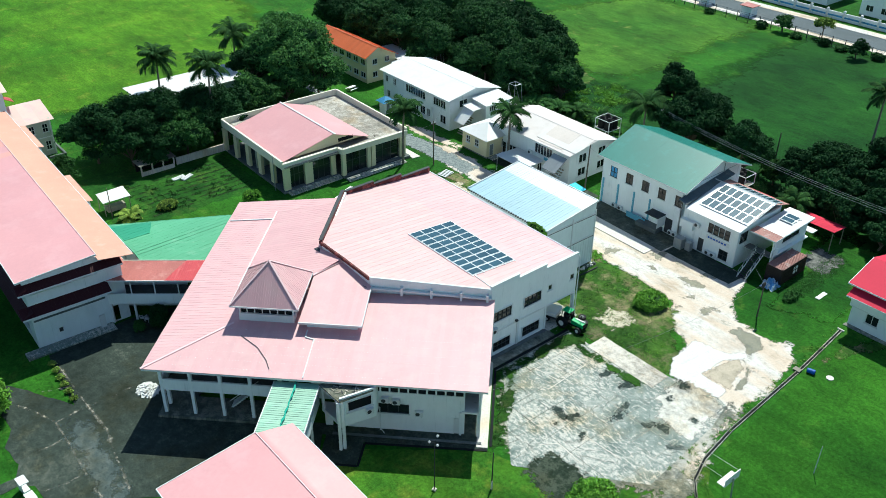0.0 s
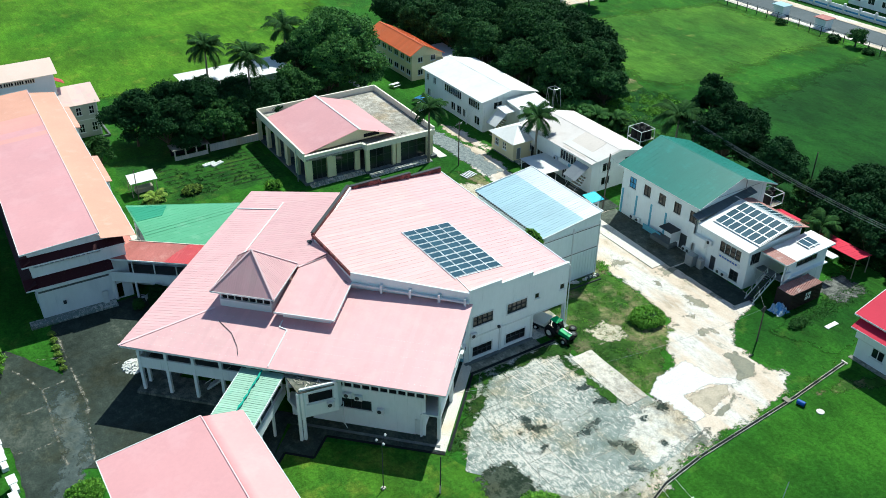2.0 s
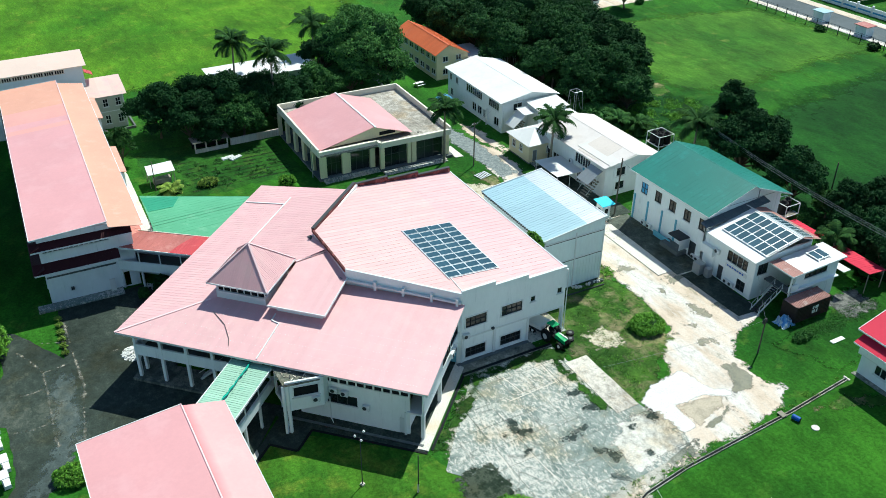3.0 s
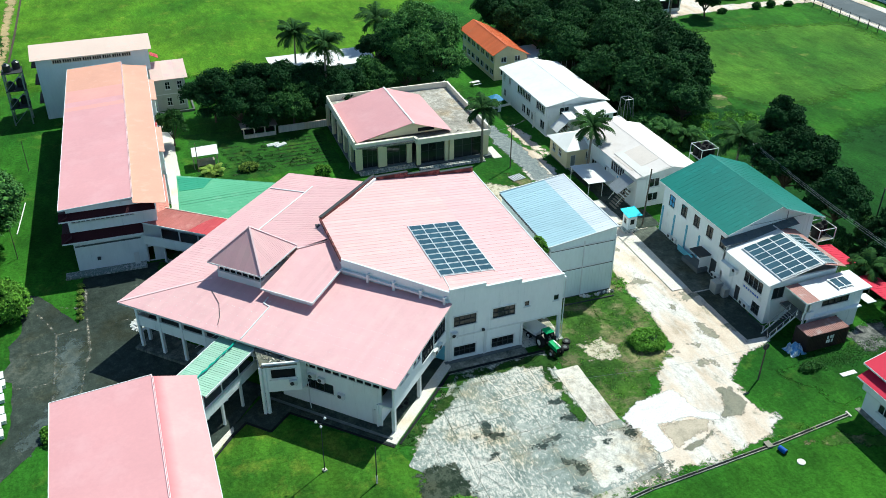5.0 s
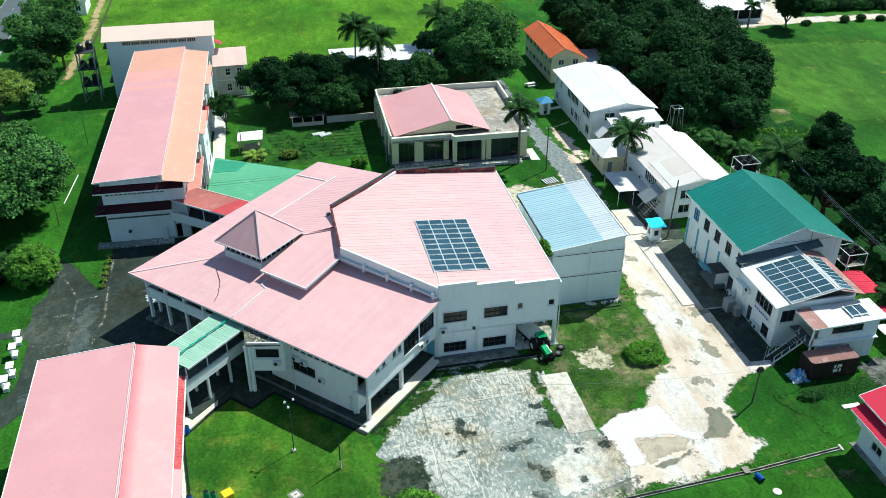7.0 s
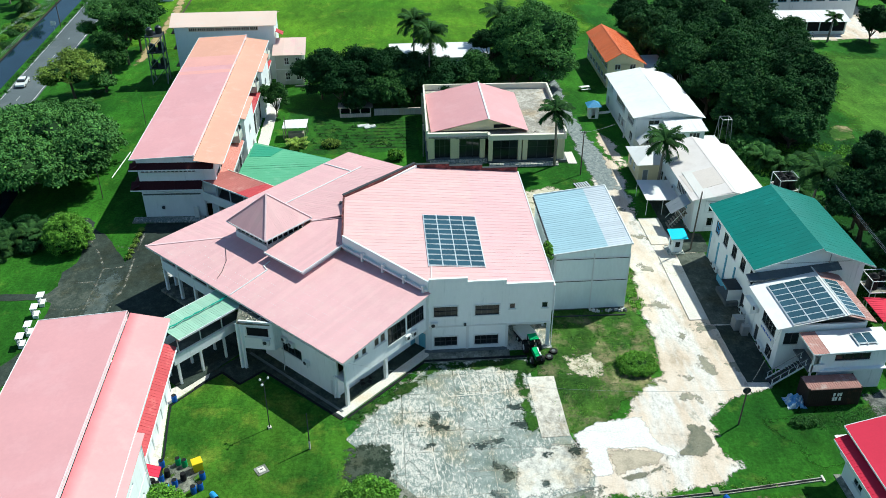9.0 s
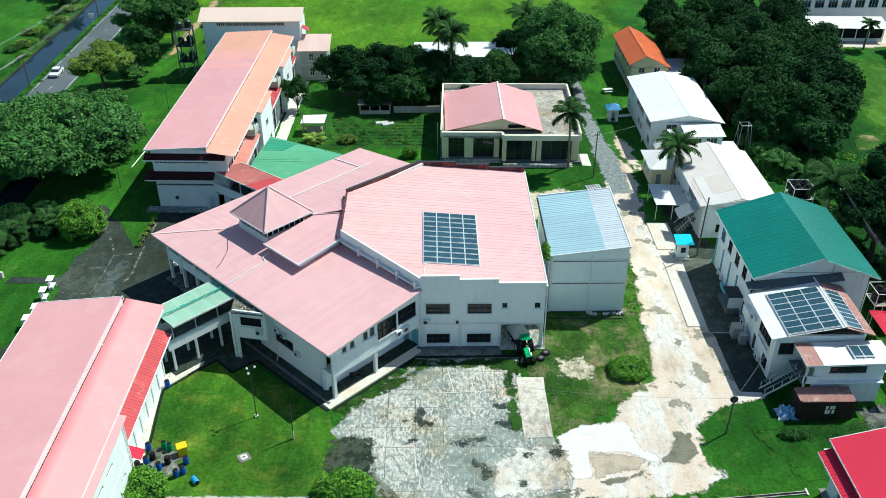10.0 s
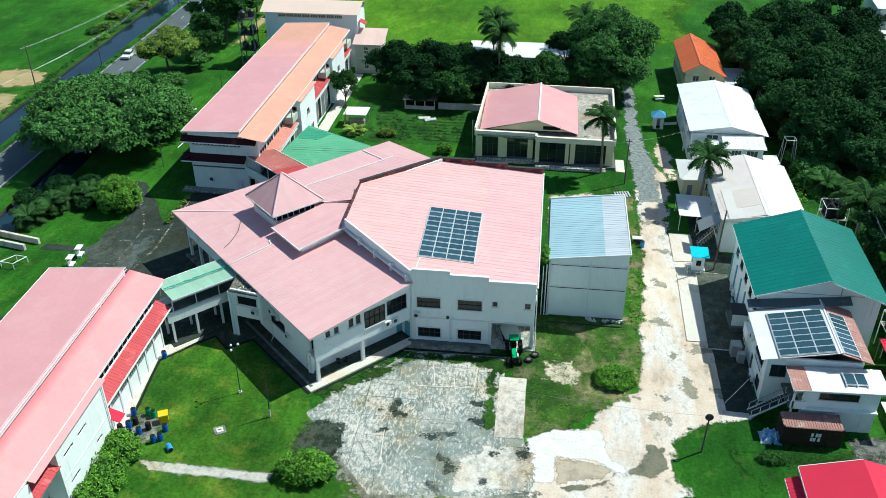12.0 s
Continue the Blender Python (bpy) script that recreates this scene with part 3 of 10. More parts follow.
def wall(parent, a, b, low, high, mat, holes=(), thick=0.25, name="wall", label=""):
    """A wall from a to b, seen with a at its left from outside; holes are (x0, z0, x1, z1) along it. Returns its pose."""
    m = wall_frame(a, b)
    length = math.dist(a, b)
    cuts_x = sorted({0.004, length - 0.004, *(v for h in holes for v in (h[0], h[2]))})
    cuts_z = sorted({low, high, *(min(high, max(low, v)) for h in holes for v in (h[1], h[3]))})
    nx, nz = len(cuts_x) - 1, len(cuts_z) - 1
    mids = lambda c, k: (c[k] + c[k + 1]) / 2
    full = {(i, j) for i in range(nx) for j in range(nz) if not any(h[0] < mids(cuts_x, i) < h[2] and h[1] < mids(cuts_z, j) < h[3] for h in holes)}
    bm, grid = bmesh.new(), {}

    def at(i, j, k):
        if (i, j, k) not in grid:
            grid[i, j, k] = bm.verts.new(m @ Vector((cuts_x[i], thick * k, cuts_z[j])))
        return grid[i, j, k]

    for i, j in sorted(full):
        bm.faces.new((at(i, j, 0), at(i + 1, j, 0), at(i + 1, j + 1, 0), at(i, j + 1, 0)))
        bm.faces.new((at(i, j + 1, 1), at(i + 1, j + 1, 1), at(i + 1, j, 1), at(i, j, 1)))
        for di, dj, p, q in ((-1, 0, (i, j + 1), (i, j)), (1, 0, (i + 1, j), (i + 1, j + 1)), (0, -1, (i, j), (i + 1, j)), (0, 1, (i + 1, j + 1), (i, j + 1))):
            if (i + di, j + dj) not in full:
                bm.faces.new((at(*q, 0), at(*p, 0), at(*p, 1), at(*q, 1)))
    part(name, bm, mat, parent, label)
    return m


def bar_grid(m, xs_, zs_, y0, y1):
    """A frame and its bars as one piece: every second cell both ways is an opening."""
    bm = bmesh.new()
    at = {(i, j, k): bm.verts.new(m @ Vector((x, y, z))) for i, x in enumerate(xs_) for j, z in enumerate(zs_) for k, y in enumerate((y0, y1))}
    nx, nz = len(xs_) - 1, len(zs_) - 1

    def full(i, j):
        return 0 <= i < nx and 0 <= j < nz and not (i % 2 and j % 2)
    for i in range(nx):
        for j in range(nz):
            if not full(i, j):
                continue
            a, b, c, d = (i, j), (i + 1, j), (i + 1, j + 1), (i, j + 1)
            bm.faces.new([at[p + (0,)] for p in (a, b, c, d)])
            bm.faces.new([at[p + (1,)] for p in (d, c, b, a)])
            for p, q, beyond in ((a, b, (i, j - 1)), (b, c, (i + 1, j)), (c, d, (i, j + 1)), (d, a, (i - 1, j))):
                if not full(*beyond):
                    bm.faces.new((at[q + (0,)], at[p + (0,)], at[p + (1,)], at[q + (1,)]))
    return bm


def window(parent, m, x0, z0, x1, z1, cols=2, rows=1, frame_mat=None, pane_mat=None, sill=True, bar=0.06, deep=0.1, out=0.04, label=""):
    """Window in a wall's hole: frame with bars, one pane per light, and a sill."""
    frame_mat, pane_mat = frame_mat or WHITE_TRIM, pane_mat or GLASS
    xs_ = [x0 + (x1 - x0 - bar) * (i // 2) / cols + bar * (i % 2) for i in range(2 * cols + 2)]
    zs_ = [z0 + (z1 - z0 - bar) * (j // 2) / rows + bar * (j % 2) for j in range(2 * rows + 2)]
    w = part("window", bar_grid(m, xs_, zs_, -out, deep), frame_mat, parent, label)
    for i in range(cols):
        xa, xb = x0 + (x1 - x0 - bar) * i / cols + bar, x0 + (x1 - x0 - bar) * (i + 1) / cols
        part("pane", a_box(xa, 0.04, z0 + bar, xb, 0.055, z1 - bar, m=m), pane_mat, w)
    if sill:
        part("sill", a_box(x0 - 0.12, -0.14, z0 - 0.1, x1 + 0.12, 0.0, z0 - 0.002, m=m), WHITE_TRIM, w)
    return w


def door(parent, m, x0, x1, z0=0.05, h=2.1, mat=None):
    d = part("door", a_box(x0 + 0.05, 0.05, z0, x1 - 0.05, 0.1, z0 + h - 0.05, m=m), mat or LOUVRE, parent)
    bm = bmesh.new()
    for a, b, c, e in ((x0, x0 + 0.05, z0, z0 + h), (x1 - 0.05, x1, z0, z0 + h), (x0 + 0.05, x1 - 0.05, z0 + h - 0.05, z0 + h)):
        box(bm, a, -0.03, c, b, 0.12, e, m)
    part("door_frame", bm, WHITE_TRIM, d)
    part("door_handle", a_box(x1 - 0.2, 0.0, z0 + 1.0, x1 - 0.1, 0.05, z0 + 1.06, m=m), STEEL, d)
    return d


def ac_unit(parent, m, x, z):
    a = part("air_conditioner", a_box(x, -0.42, z, x + 0.85, -0.08, z + 0.62, m=m), WHITE_TRIM, parent, "white outdoor air conditioner")
    c = m @ Vector((x + 0.3, -0.43, z + 0.31))
    n = (m.to_3x3() @ Vector((0, -1, 0)))
    part("fan_grille", a_rod(c, c + n * 0.02, 0.24, sides=12), DARK_STEEL, a)
    bm = bmesh.new()
    for q in (0.1, 0.7):
        box(bm, x + q, -0.40, z - 0.08, x + q + 0.05, 0.0, z, m)
    part("bracket", bm, STEEL, a)


def blob_outline(pts, step=0.6, rough=0.3, seed=0.0, freq=0.55):
    out = []
    for i, p in enumerate(pts):
        q = pts[(i + 1) % len(pts)]
        k = max(1, int(math.dist(p, q) / step))
        for j in range(k):
            x, y = p[0] + (q[0] - p[0]) * j / k, p[1] + (q[1] - p[1]) * j / k
            v = noise.fractal(Vector((x * freq, y * freq, seed)), 1.0, 2.0, 4)
            w = noise.fractal(Vector((x * freq, y * freq, seed + 40)), 1.0, 2.0, 4)
            out.append((x + rough * v, y + rough * w))
    return out


def patch(name, pts, top, mat, label, category, rough=0.3, step=0.5, seed=1.0, low=-0.3, kind="structure", freq=0.55):
    """A laid surface with an uneven outline."""
    pts = blob_outline(pts, step, rough, seed, freq) if rough else pts
    return solid(name, prism(bmesh.new(), pts, low, top), mat, label, category, kind)


def soft_patch(name, pts, top, mat, label, category, fringe=1.2, step=0.35, kind="structure", parent=None):
    """A ground sheet reaching a fringe past its outline; the mesh carries each corner's distance inside the outline as rim."""
    poly = np.array(pts, float)
    lo, hi = poly.min(0) - fringe, poly.max(0) + fringe
    nx, ny = int((hi[0] - lo[0]) / step) + 2, int((hi[1] - lo[1]) / step) + 2
    gx, gy = np.meshgrid(lo[0] + step * np.arange(nx), lo[1] + step * np.arange(ny), indexing="ij")
    p = np.stack([gx.ravel(), gy.ravel()], 1)
    best, inside = np.full(len(p), 1e9), np.zeros(len(p), bool)
    for a, b in zip(poly, np.roll(poly, -1, 0)):
        ab = b - a
        s = np.clip(((p - a) @ ab) / max(1e-9, ab @ ab), 0, 1)
        best = np.minimum(best, np.linalg.norm(p - a - s[:, None] * ab, axis=1))
        cross = (a[1] > p[:, 1]) != (b[1] > p[:, 1])
        with np.errstate(divide="ignore", invalid="ignore"):
            xi = a[0] + (p[:, 1] - a[1]) * ab[0] / ab[1]
        inside ^= cross & (p[:, 0] < xi)
    rim = np.where(inside, best, -best)
    ix = np.arange(nx * ny).reshape(nx, ny)
    quads = np.stack([ix[:-1, :-1], ix[1:, :-1], ix[1:, 1:], ix[:-1, 1:]], -1).reshape(-1, 4)
    quads = quads[(rim[quads] > -fringe).all(1)]
    used = np.unique(quads)
    slot = np.zeros(nx * ny, int)
    slot[used] = np.arange(len(used))
    me = bpy.data.meshes.new(name)
    me.from_pydata(np.column_stack([p[used], top - 0.05 * np.clip((-rim[used] - 0.5 * fringe) / (0.4 * fringe), 0, 1)]).tolist(), [], slot[quads].tolist())
    me.attributes.new("rim", "FLOAT", "POINT").data.foreach_set("value", rim[used].astype(np.float32))
    me.attributes.new("edge", "FLOAT", "POINT").data.foreach_set("value", np.clip((rim[used] + fringe - 1.5 * step) / (0.5 * fringe), 0, 1).astype(np.float32))
    me.materials.append(mat)
    if parent:
        return part(name, me, mat, parent)
    return tagged(new(name, me), label, category, "", kind)


def ring(cx, cy, rx, ry, n=14, turn=0.0):
    c, s = math.cos(turn), math.sin(turn)
    return [(cx + rx * math.cos(t) * c - ry * math.sin(t) * s, cy + rx * math.cos(t) * s + ry * math.sin(t) * c) for t in (2 * math.pi * k / n for k in range(n))]


def leaf_mesh(name, clumps, count, size, mat, seed, shell=0.55, droop=0.0):
    """Many small leaf sprays over and inside ellipsoid clumps ((x, y, z), (rx, ry, rz))."""
    rng = np.random.default_rng(seed)
    vol = np.array([r[0] * r[1] + r[0] * r[2] + r[1] * r[2] for _, r in clumps])
    pick = rng.choice(len(clumps), count, p=vol / vol.sum())
    cen = np.array([c for c, _ in clumps])[pick]
    rad = np.array([r for _, r in clumps])[pick]
    d = rng.normal(size=(count, 3))
    d /= np.linalg.norm(d, axis=1)[:, None]
    d[:, 2] = np.where(d[:, 2] < -0.3, -d[:, 2] * 0.5, d[:, 2])
    rr = shell + (1.06 - shell) * rng.random(count) ** 0.5
    lump = 1 + 0.22 * np.sin(d[:, 0] * 5 + pick) * np.sin(d[:, 1] * 6 + 2 * pick) + 0.12 * rng.normal(size=count)
    p = cen + d * rad * (rr * lump)[:, None]
    nrm = d + 0.55 * rng.normal(size=(count, 3)) + np.array([0, 0, 0.45])
    nrm /= np.linalg.norm(nrm, axis=1)[:, None]
    t = np.cross(nrm, rng.normal(size=(count, 3)))
    t /= np.linalg.norm(t, axis=1)[:, None]
    b = np.cross(nrm, t)
    s = size * (0.6 + 0.8 * rng.random(count))[:, None]
    tip = -droop * s * np.array([0, 0, 1.0])
    quad = np.stack([p - t * s * 0.5, p + b * s * 0.32 - nrm * s * 0.12, p + t * s * 0.55 + tip, p - b * s * 0.32 - nrm * s * 0.12], axis=1)
    me = bpy.data.meshes.new(name)
    me.from_pydata(quad.reshape(-1, 3).tolist(), [], [(4 * i, 4 * i + 1, 4 * i + 2, 4 * i + 3) for i in range(count)])
    me.materials.append(mat)
    return me


def tufts_on(lobes, rng, size, keep=1.0, lowest=-0.35):
    """Small leaf tufts spread over the outer skin of a crown's lobes."""
    cen, rad = np.array([c for c, _ in lobes]), np.array([r for _, r in lobes])
    out = []
    for i in range(len(lobes)):
        n = int(keep * rng.uniform(0.45, 1.2) * 5.0 * rad[i][0] * (rad[i][0] + rad[i][2]) / (size * size)) + 3
        d = rng.normal(size=(n, 3))
        d /= np.linalg.norm(d, axis=1)[:, None]
        d = d[d[:, 2] > lowest]
        p = cen[i] + d * rad[i] * rng.uniform(0.86, 1.08, size=(len(d), 1))
        for q in p:
            inside = np.sum(((q - cen) / (rad * 0.88)) ** 2, axis=1) < 1
            inside[i] = False
            if not inside.any():
                s = size * rng.uniform(0.65, 1.35)
                out.append((tuple(q), (s, s, s * 0.72)))
    return out


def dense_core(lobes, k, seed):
    """Dark lumps filling each lobe, their colour standing in for the inner shade."""
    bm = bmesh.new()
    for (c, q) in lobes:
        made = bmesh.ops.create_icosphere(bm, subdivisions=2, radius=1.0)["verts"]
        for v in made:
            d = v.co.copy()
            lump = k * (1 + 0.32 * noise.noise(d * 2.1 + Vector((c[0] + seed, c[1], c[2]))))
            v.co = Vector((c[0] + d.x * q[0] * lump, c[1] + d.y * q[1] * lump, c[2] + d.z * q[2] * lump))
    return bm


def tree(x, y, h, r, mat, seed, count=2600, size=0.55, flat=0.6, trunk=0.25, label="", name="tree", group="trees", clump_n=11, skirt=0.30, base=0.0, tuft=0.0, keep=1.0):
    """Tapered trunk with limbs, and a crown of lobes covered in small leafy tufts with gaps between."""
    rng = random.Random(seed)
    nrng = np.random.default_rng(seed)
    t = thing(name, label or "leafy green tree on the grass", "tree", (x, y, base), group=group)
    crown_low = h * skirt
    bm = bmesh.new()
    fork = Vector((rng.uniform(-0.3, 0.3), rng.uniform(-0.3, 0.3), crown_low + 0.15 * h))
    rod(bm, (0, 0, -0.3), fork, trunk, 8, trunk * 0.7)
    lobes = []
    mid = (h + crown_low) / 2
    half = (h - crown_low) / 2
    for k in range(clump_n):
        a = 2 * math.pi * k / clump_n * 2.4 + rng.uniform(-0.4, 0.4)
        f = math.sqrt((k + 0.5) / clump_n)
        dist = r * 0.72 * f
        rad = r * rng.uniform(0.20, 0.40)
        rz = max(0.5, min(half * 0.8, rad * flat * rng.uniform(0.9, 1.3)))
        z = mid + half * (0.50 * (1 - f * f) + rng.uniform(-0.60, 0.42) * (0.55 + 0.45 * f))
        lobes.append(((dist * math.cos(a), dist * math.sin(a), max(crown_low + 0.7 * rz, z)), (rad, rad, rz)))
        rod(bm, fork, Vector(lobes[-1][0]), trunk * 0.42, 5, trunk * 0.12)
    part("trunk", bm, BARK, t, local=True)
    tuft = tuft or max(0.42, min(0.8, r * 0.12))
    skin = tufts_on(lobes, nrng, tuft, keep)
    inner = [(c, (q[0] * 0.8, q[1] * 0.8, q[2] * 0.8)) for c, q in lobes]
    part("crown", leaf_mesh("crown", skin, count, size, mat, seed, shell=0.7), mat, t, local=True)
    part("inner_leaves", leaf_mesh("inner_leaves", inner, count // 4, size * 1.5, mat, seed + 1, shell=0.5), mat, t, local=True)
    # Dark core carries the crown's inner shade in its colour.
    tagged(part("inner_growth", dense_core(lobes, 0.74, seed), LEAF_SHADE, t, local=True), "dark filler standing in for shade inside the crown", "", "", "stuff")
    return t


def bush(x, y, rx, ry, h, mat, seed, count=900, size=0.3, label="", name="bush", group="", dense=True):
    t = thing(name, label or "dense green bush on the grass", "bush", (x, y, 0), group=group)
    rng = random.Random(seed)
    lobes = [((0, 0, h * 0.38), (rx * 0.86, ry * 0.86, h * 0.6))]
    for k in range(7):
        a = 2 * math.pi * k / 7 + rng.uniform(-0.3, 0.3)
        lobes.append(((rx * 0.55 * math.cos(a), ry * 0.55 * math.sin(a), h * rng.uniform(0.28, 0.5)), (rx * 0.42, ry * 0.42, h * 0.40)))
    bm = bmesh.new()
    for k in range(5):
        rod(bm, (0, 0, -0.1), (rx * 0.4 * math.cos(k * 1.3), ry * 0.4 * math.sin(k * 1.3), h * 0.6), 0.05, 5, 0.02)
    part("stem", bm, BARK, t, local=True)
    skin = tufts_on(lobes, np.random.default_rng(seed), max(0.14, 0.13 * min(rx, ry)), 0.9)
    part("foliage", leaf_mesh("foliage", skin, count, size, mat, seed, shell=0.5), mat, t, local=True)
    inner = [(c, (q[0] * 0.82, q[1] * 0.82, q[2] * 0.82)) for c, q in lobes]
    part("inner_leaves", leaf_mesh("inner_leaves", inner, count // 2, size * 1.3, mat, seed + 1, shell=0.3), mat, t, local=True)
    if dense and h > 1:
        tagged(part("inner_growth", dense_core(lobes, 0.7, seed), LEAF_SHADE, t, local=True), "dark filler standing in for shade inside the crown", "", "", "stuff")
    return t


def palm(x, y, h, seed, fronds=20, length=3.4, mat=None, label="", name="palm_tree", group="palm trees", lean=(0.3, 0.1), trunk=0.2):
    """Ringed slender trunk and arching feathered fronds, each frond a part."""
    mat = mat or LEAF_PALM
    rng = random.Random(seed)
    t = thing(name, label or "tall palm with a feathered crown", "palm tree", (x, y, 0), group=group)
    bm = bmesh.new()
    pts = [Vector((lean[0] * (k / 8) ** 2, lean[1] * (k / 8) ** 2, -0.3 + (h + 0.3) * k / 8)) for k in range(9)]
    for k in range(8):
        rod(bm, pts[k], pts[k + 1], trunk * (1.25 - 0.06 * k), 8, trunk * (1.12 - 0.06 * k))
    part("trunk", bm, PALM_BARK, t, local=True)
    top = pts[-1]
    for f in range(fronds):
        a = 2 * math.pi * f * 0.381966 + rng.uniform(-0.25, 0.25)
        rise = -0.45 + 2.6 * (f + rng.random()) / fronds
        ln = length * rng.uniform(0.8, 1.1)
        bend = rng.uniform(1.05, 1.55)
        spine = [top]
        for k in range(9):
            el = math.atan(rise) - bend * ((k + 0.5) / 9) ** 1.4
            spine.append(spine[-1] + Vector((math.cos(a) * math.cos(el), math.sin(a) * math.cos(el), math.sin(el))) * (ln / 9))
        bm = bmesh.new()
        for k in range(9):
            p, q = spine[k], spine[k + 1]
            d = (q - p).normalized()
            side = Vector((-math.sin(a), math.cos(a), 0))
            w = 0.24 * length * math.sin(math.pi * min(0.96, (k + 1.4) / 10.6)) + 0.08
            for sg in (-1, 1):
                for j in range(6):
                    r0 = p + (q - p) * (j / 6)
                    ww = w * rng.uniform(0.8, 1.15)
                    end = r0 + side * sg * ww * 0.85 + d * ww * 0.75 - Vector((0, 0, ww * rng.uniform(0.3, 0.75)))
                    bm.faces.new([bm.verts.new(c) for c in (r0, r0 + d * 0.15, end + d * 0.05, end)])
        rod(bm, spine[0], spine[5], 0.035, 3, 0.012)
        part("frond", bm, mat, t, local=True)
    return t

# ---- ground, roads and paving ----
gm = bmesh.new()
xs = [-4000, -900, -300, -120, -28.6, -22.6, -9.6, -4.6, 60, 140, 300, 900, 4000]
ys = [-4000, -600, -100, 0, 77.5, 100, 132, 180, 300, 700, 1500, 4000]
gv = {}
for i, gx in enumerate(xs):
    for j, gy in enumerate(ys):
        gv[i, j] = gm.verts.new((gx, gy, 0))
for i in range(len(xs) - 1):
    for j in range(len(ys) - 1):
        if i != 4 and not (i == 6 and j in (4, 5)):
            gm.faces.new((gv[i, j], gv[i + 1, j], gv[i + 1, j + 1], gv[i, j + 1]))
solid("ground", gm, GRASS, "broad flat field of bright green grass", "grass field", "structure")
solid("canal_bed", box(box(box(bmesh.new(), -28.62, -4000, -1.6, -22.58, 4000, -1.2), -28.75, -4000, -1.6, -28.6, 4000, -0.02), -22.6, -4000, -1.6, -22.45, 4000, -0.02), SOIL, "earth banks of a straight drainage canal", "canal bank", "structure")
solid("ditch_bed", box(box(box(box(box(bmesh.new(), -9.9, 77.2, -1.4, -4.3, 132.3, -1.0), -9.9, 77.2, -1.0, -9.6, 132.3, -0.01), -4.6, 77.2, -1.0, -4.3, 132.3, -0.01), -9.6, 77.2, -1.0, -4.6, 77.5, -0.01), -9.6, 132, -1.0, -4.6, 132.3, -0.01), SOIL, "earth banks of a wide ditch beside the driveway", "ditch bank", "structure")
solid("water_ditch", a_box(-9.6, 77.5, -1.0, -4.6, 132, -0.45), WATER, "still dark water in the ditch under the great tree", "ditch", "structure")
solid("water", a_box(-28.6, -4000, -1.2, -22.6, 4000, -0.35), WATER, "still dark blue water in the roadside canal", "canal", "structure")
patch("lawn", [(27, 20), (60, 20), (64, 33), (58.5, 34.5), (49, 44.5), (47.8, 48.6), (34, 60.5), (31.5, 57.8), (28.6, 52.5), (28.4, 30)], 0.012, LAWN, "mown green lawn between the buildings", "lawn", 0.25, seed=3)
patch("lawn_sports", [(61.5, 31.0), (64.5, 33.0), (86, 34.5), (96, 35.4), (97, 20), (60, 8), (50, 10)], 0.026, SPORTS_LAWN, "smooth mown lawn beyond the drain", "lawn", 0.1, seed=4)
soft_patch("rough_ground", [(70.4, 68.4), (85.2, 68.6), (85.8, 60), (85.2, 55.5), (83.4, 52.0), (79.7, 49.2), (76.6, 46.0), (72.6, 44.2), (70.4, 45.0)], 0.03, ROUGH_GRASS, "patchy rough grass beside the hall", "rough grass", 1.5, 0.35)
soft_patch("rough_ground", [(84.0, 66.0), (86.2, 66.4), (87.6, 82), (87.2, 102), (84.2, 103)], 0.0345, ROUGH_GRASS, "grass strip between the shed and the yard", "rough grass", 1.2, 0.35)
soft_patch("field_north", [(-10, 160), (-5, 176), (10, 164), (36, 163), (50, 160), (80, 163), (96, 168), (106, 176), (110, 230), (120, 330), (-12, 330)], 0.006, BRIGHT_GRASS, "bright yellow-green playing field", "grass field", 8, 2.0)
soft_patch("dirt_path", [(1.0, 161), (3.2, 163), (3.6, 172), (5.0, 196), (4.7, 211), (5.2, 228), (5.8, 260), (2.2, 260), (2.4, 228), (2.2, 211), (2.4, 197), (1.2, 171)], 0.012, BARE_FIELD, "brown trodden dirt path beside the field", "path", 0.8, 0.5)
solid("field_ditch", strip_line(bmesh.new(), [(5.0, 186, 0), (5.6, 205, 0), (6.0, 228, 0), (6.6, 262, 0)], 0.5, 0.02), SOIL, "narrow dark ditch beside the dirt path", "ditch", "structure")
soft_patch("bare_field", [(-43, 141), (-39.6, 142.8), (-32.1, 141.3), (-30.2, 137.7), (-31.8, 133.2), (-38, 132)], 0.012, BARE_FIELD, "dry brown bare strip of field", "bare field", 2.5, 0.6)
soft_patch("bare_field", [(-38, 129.6), (-31.6, 129.2), (-30.2, 122.5), (-30.6, 117), (-42, 117)], 0.012, BARE_FIELD, "dry brown bare strip of field", "bare field", 2.5, 0.6)
patch("garden_ground", [(40, 115.6), (60, 115.6), (60, 134), (36, 136), (36, 117)], 0.008, GARDEN_GRASS, "dark grass of the kitchen garden", "lawn", 1.0, seed=73)
# Tree shade is painted here as darker grass.
soft_patch("shade_ground", [(112, 98), (140, 96), (140, 172), (112, 176), (108, 140)], 0.016, SHADY_GRASS, "grass under the great trees with their shade in its colour", "grass", 8, 2.0)
soft_patch("field_east", [(138, 112), (150, 108), (201, 112), (198, 150), (150, 160), (145, 146), (139, 128)], 0.0065, EAST_GRASS, "bright mown grass of the eastern field", "grass field", 7, 1.5)
soft_patch("bare_strip", [(133.5, 113.5), (138, 115), (139.5, 119.5), (137, 121), (134, 117)], 0.021, VERGE_GRASS, "thin dry yellow grass at the wood edge", "bare ground", 2.5, 0.5)
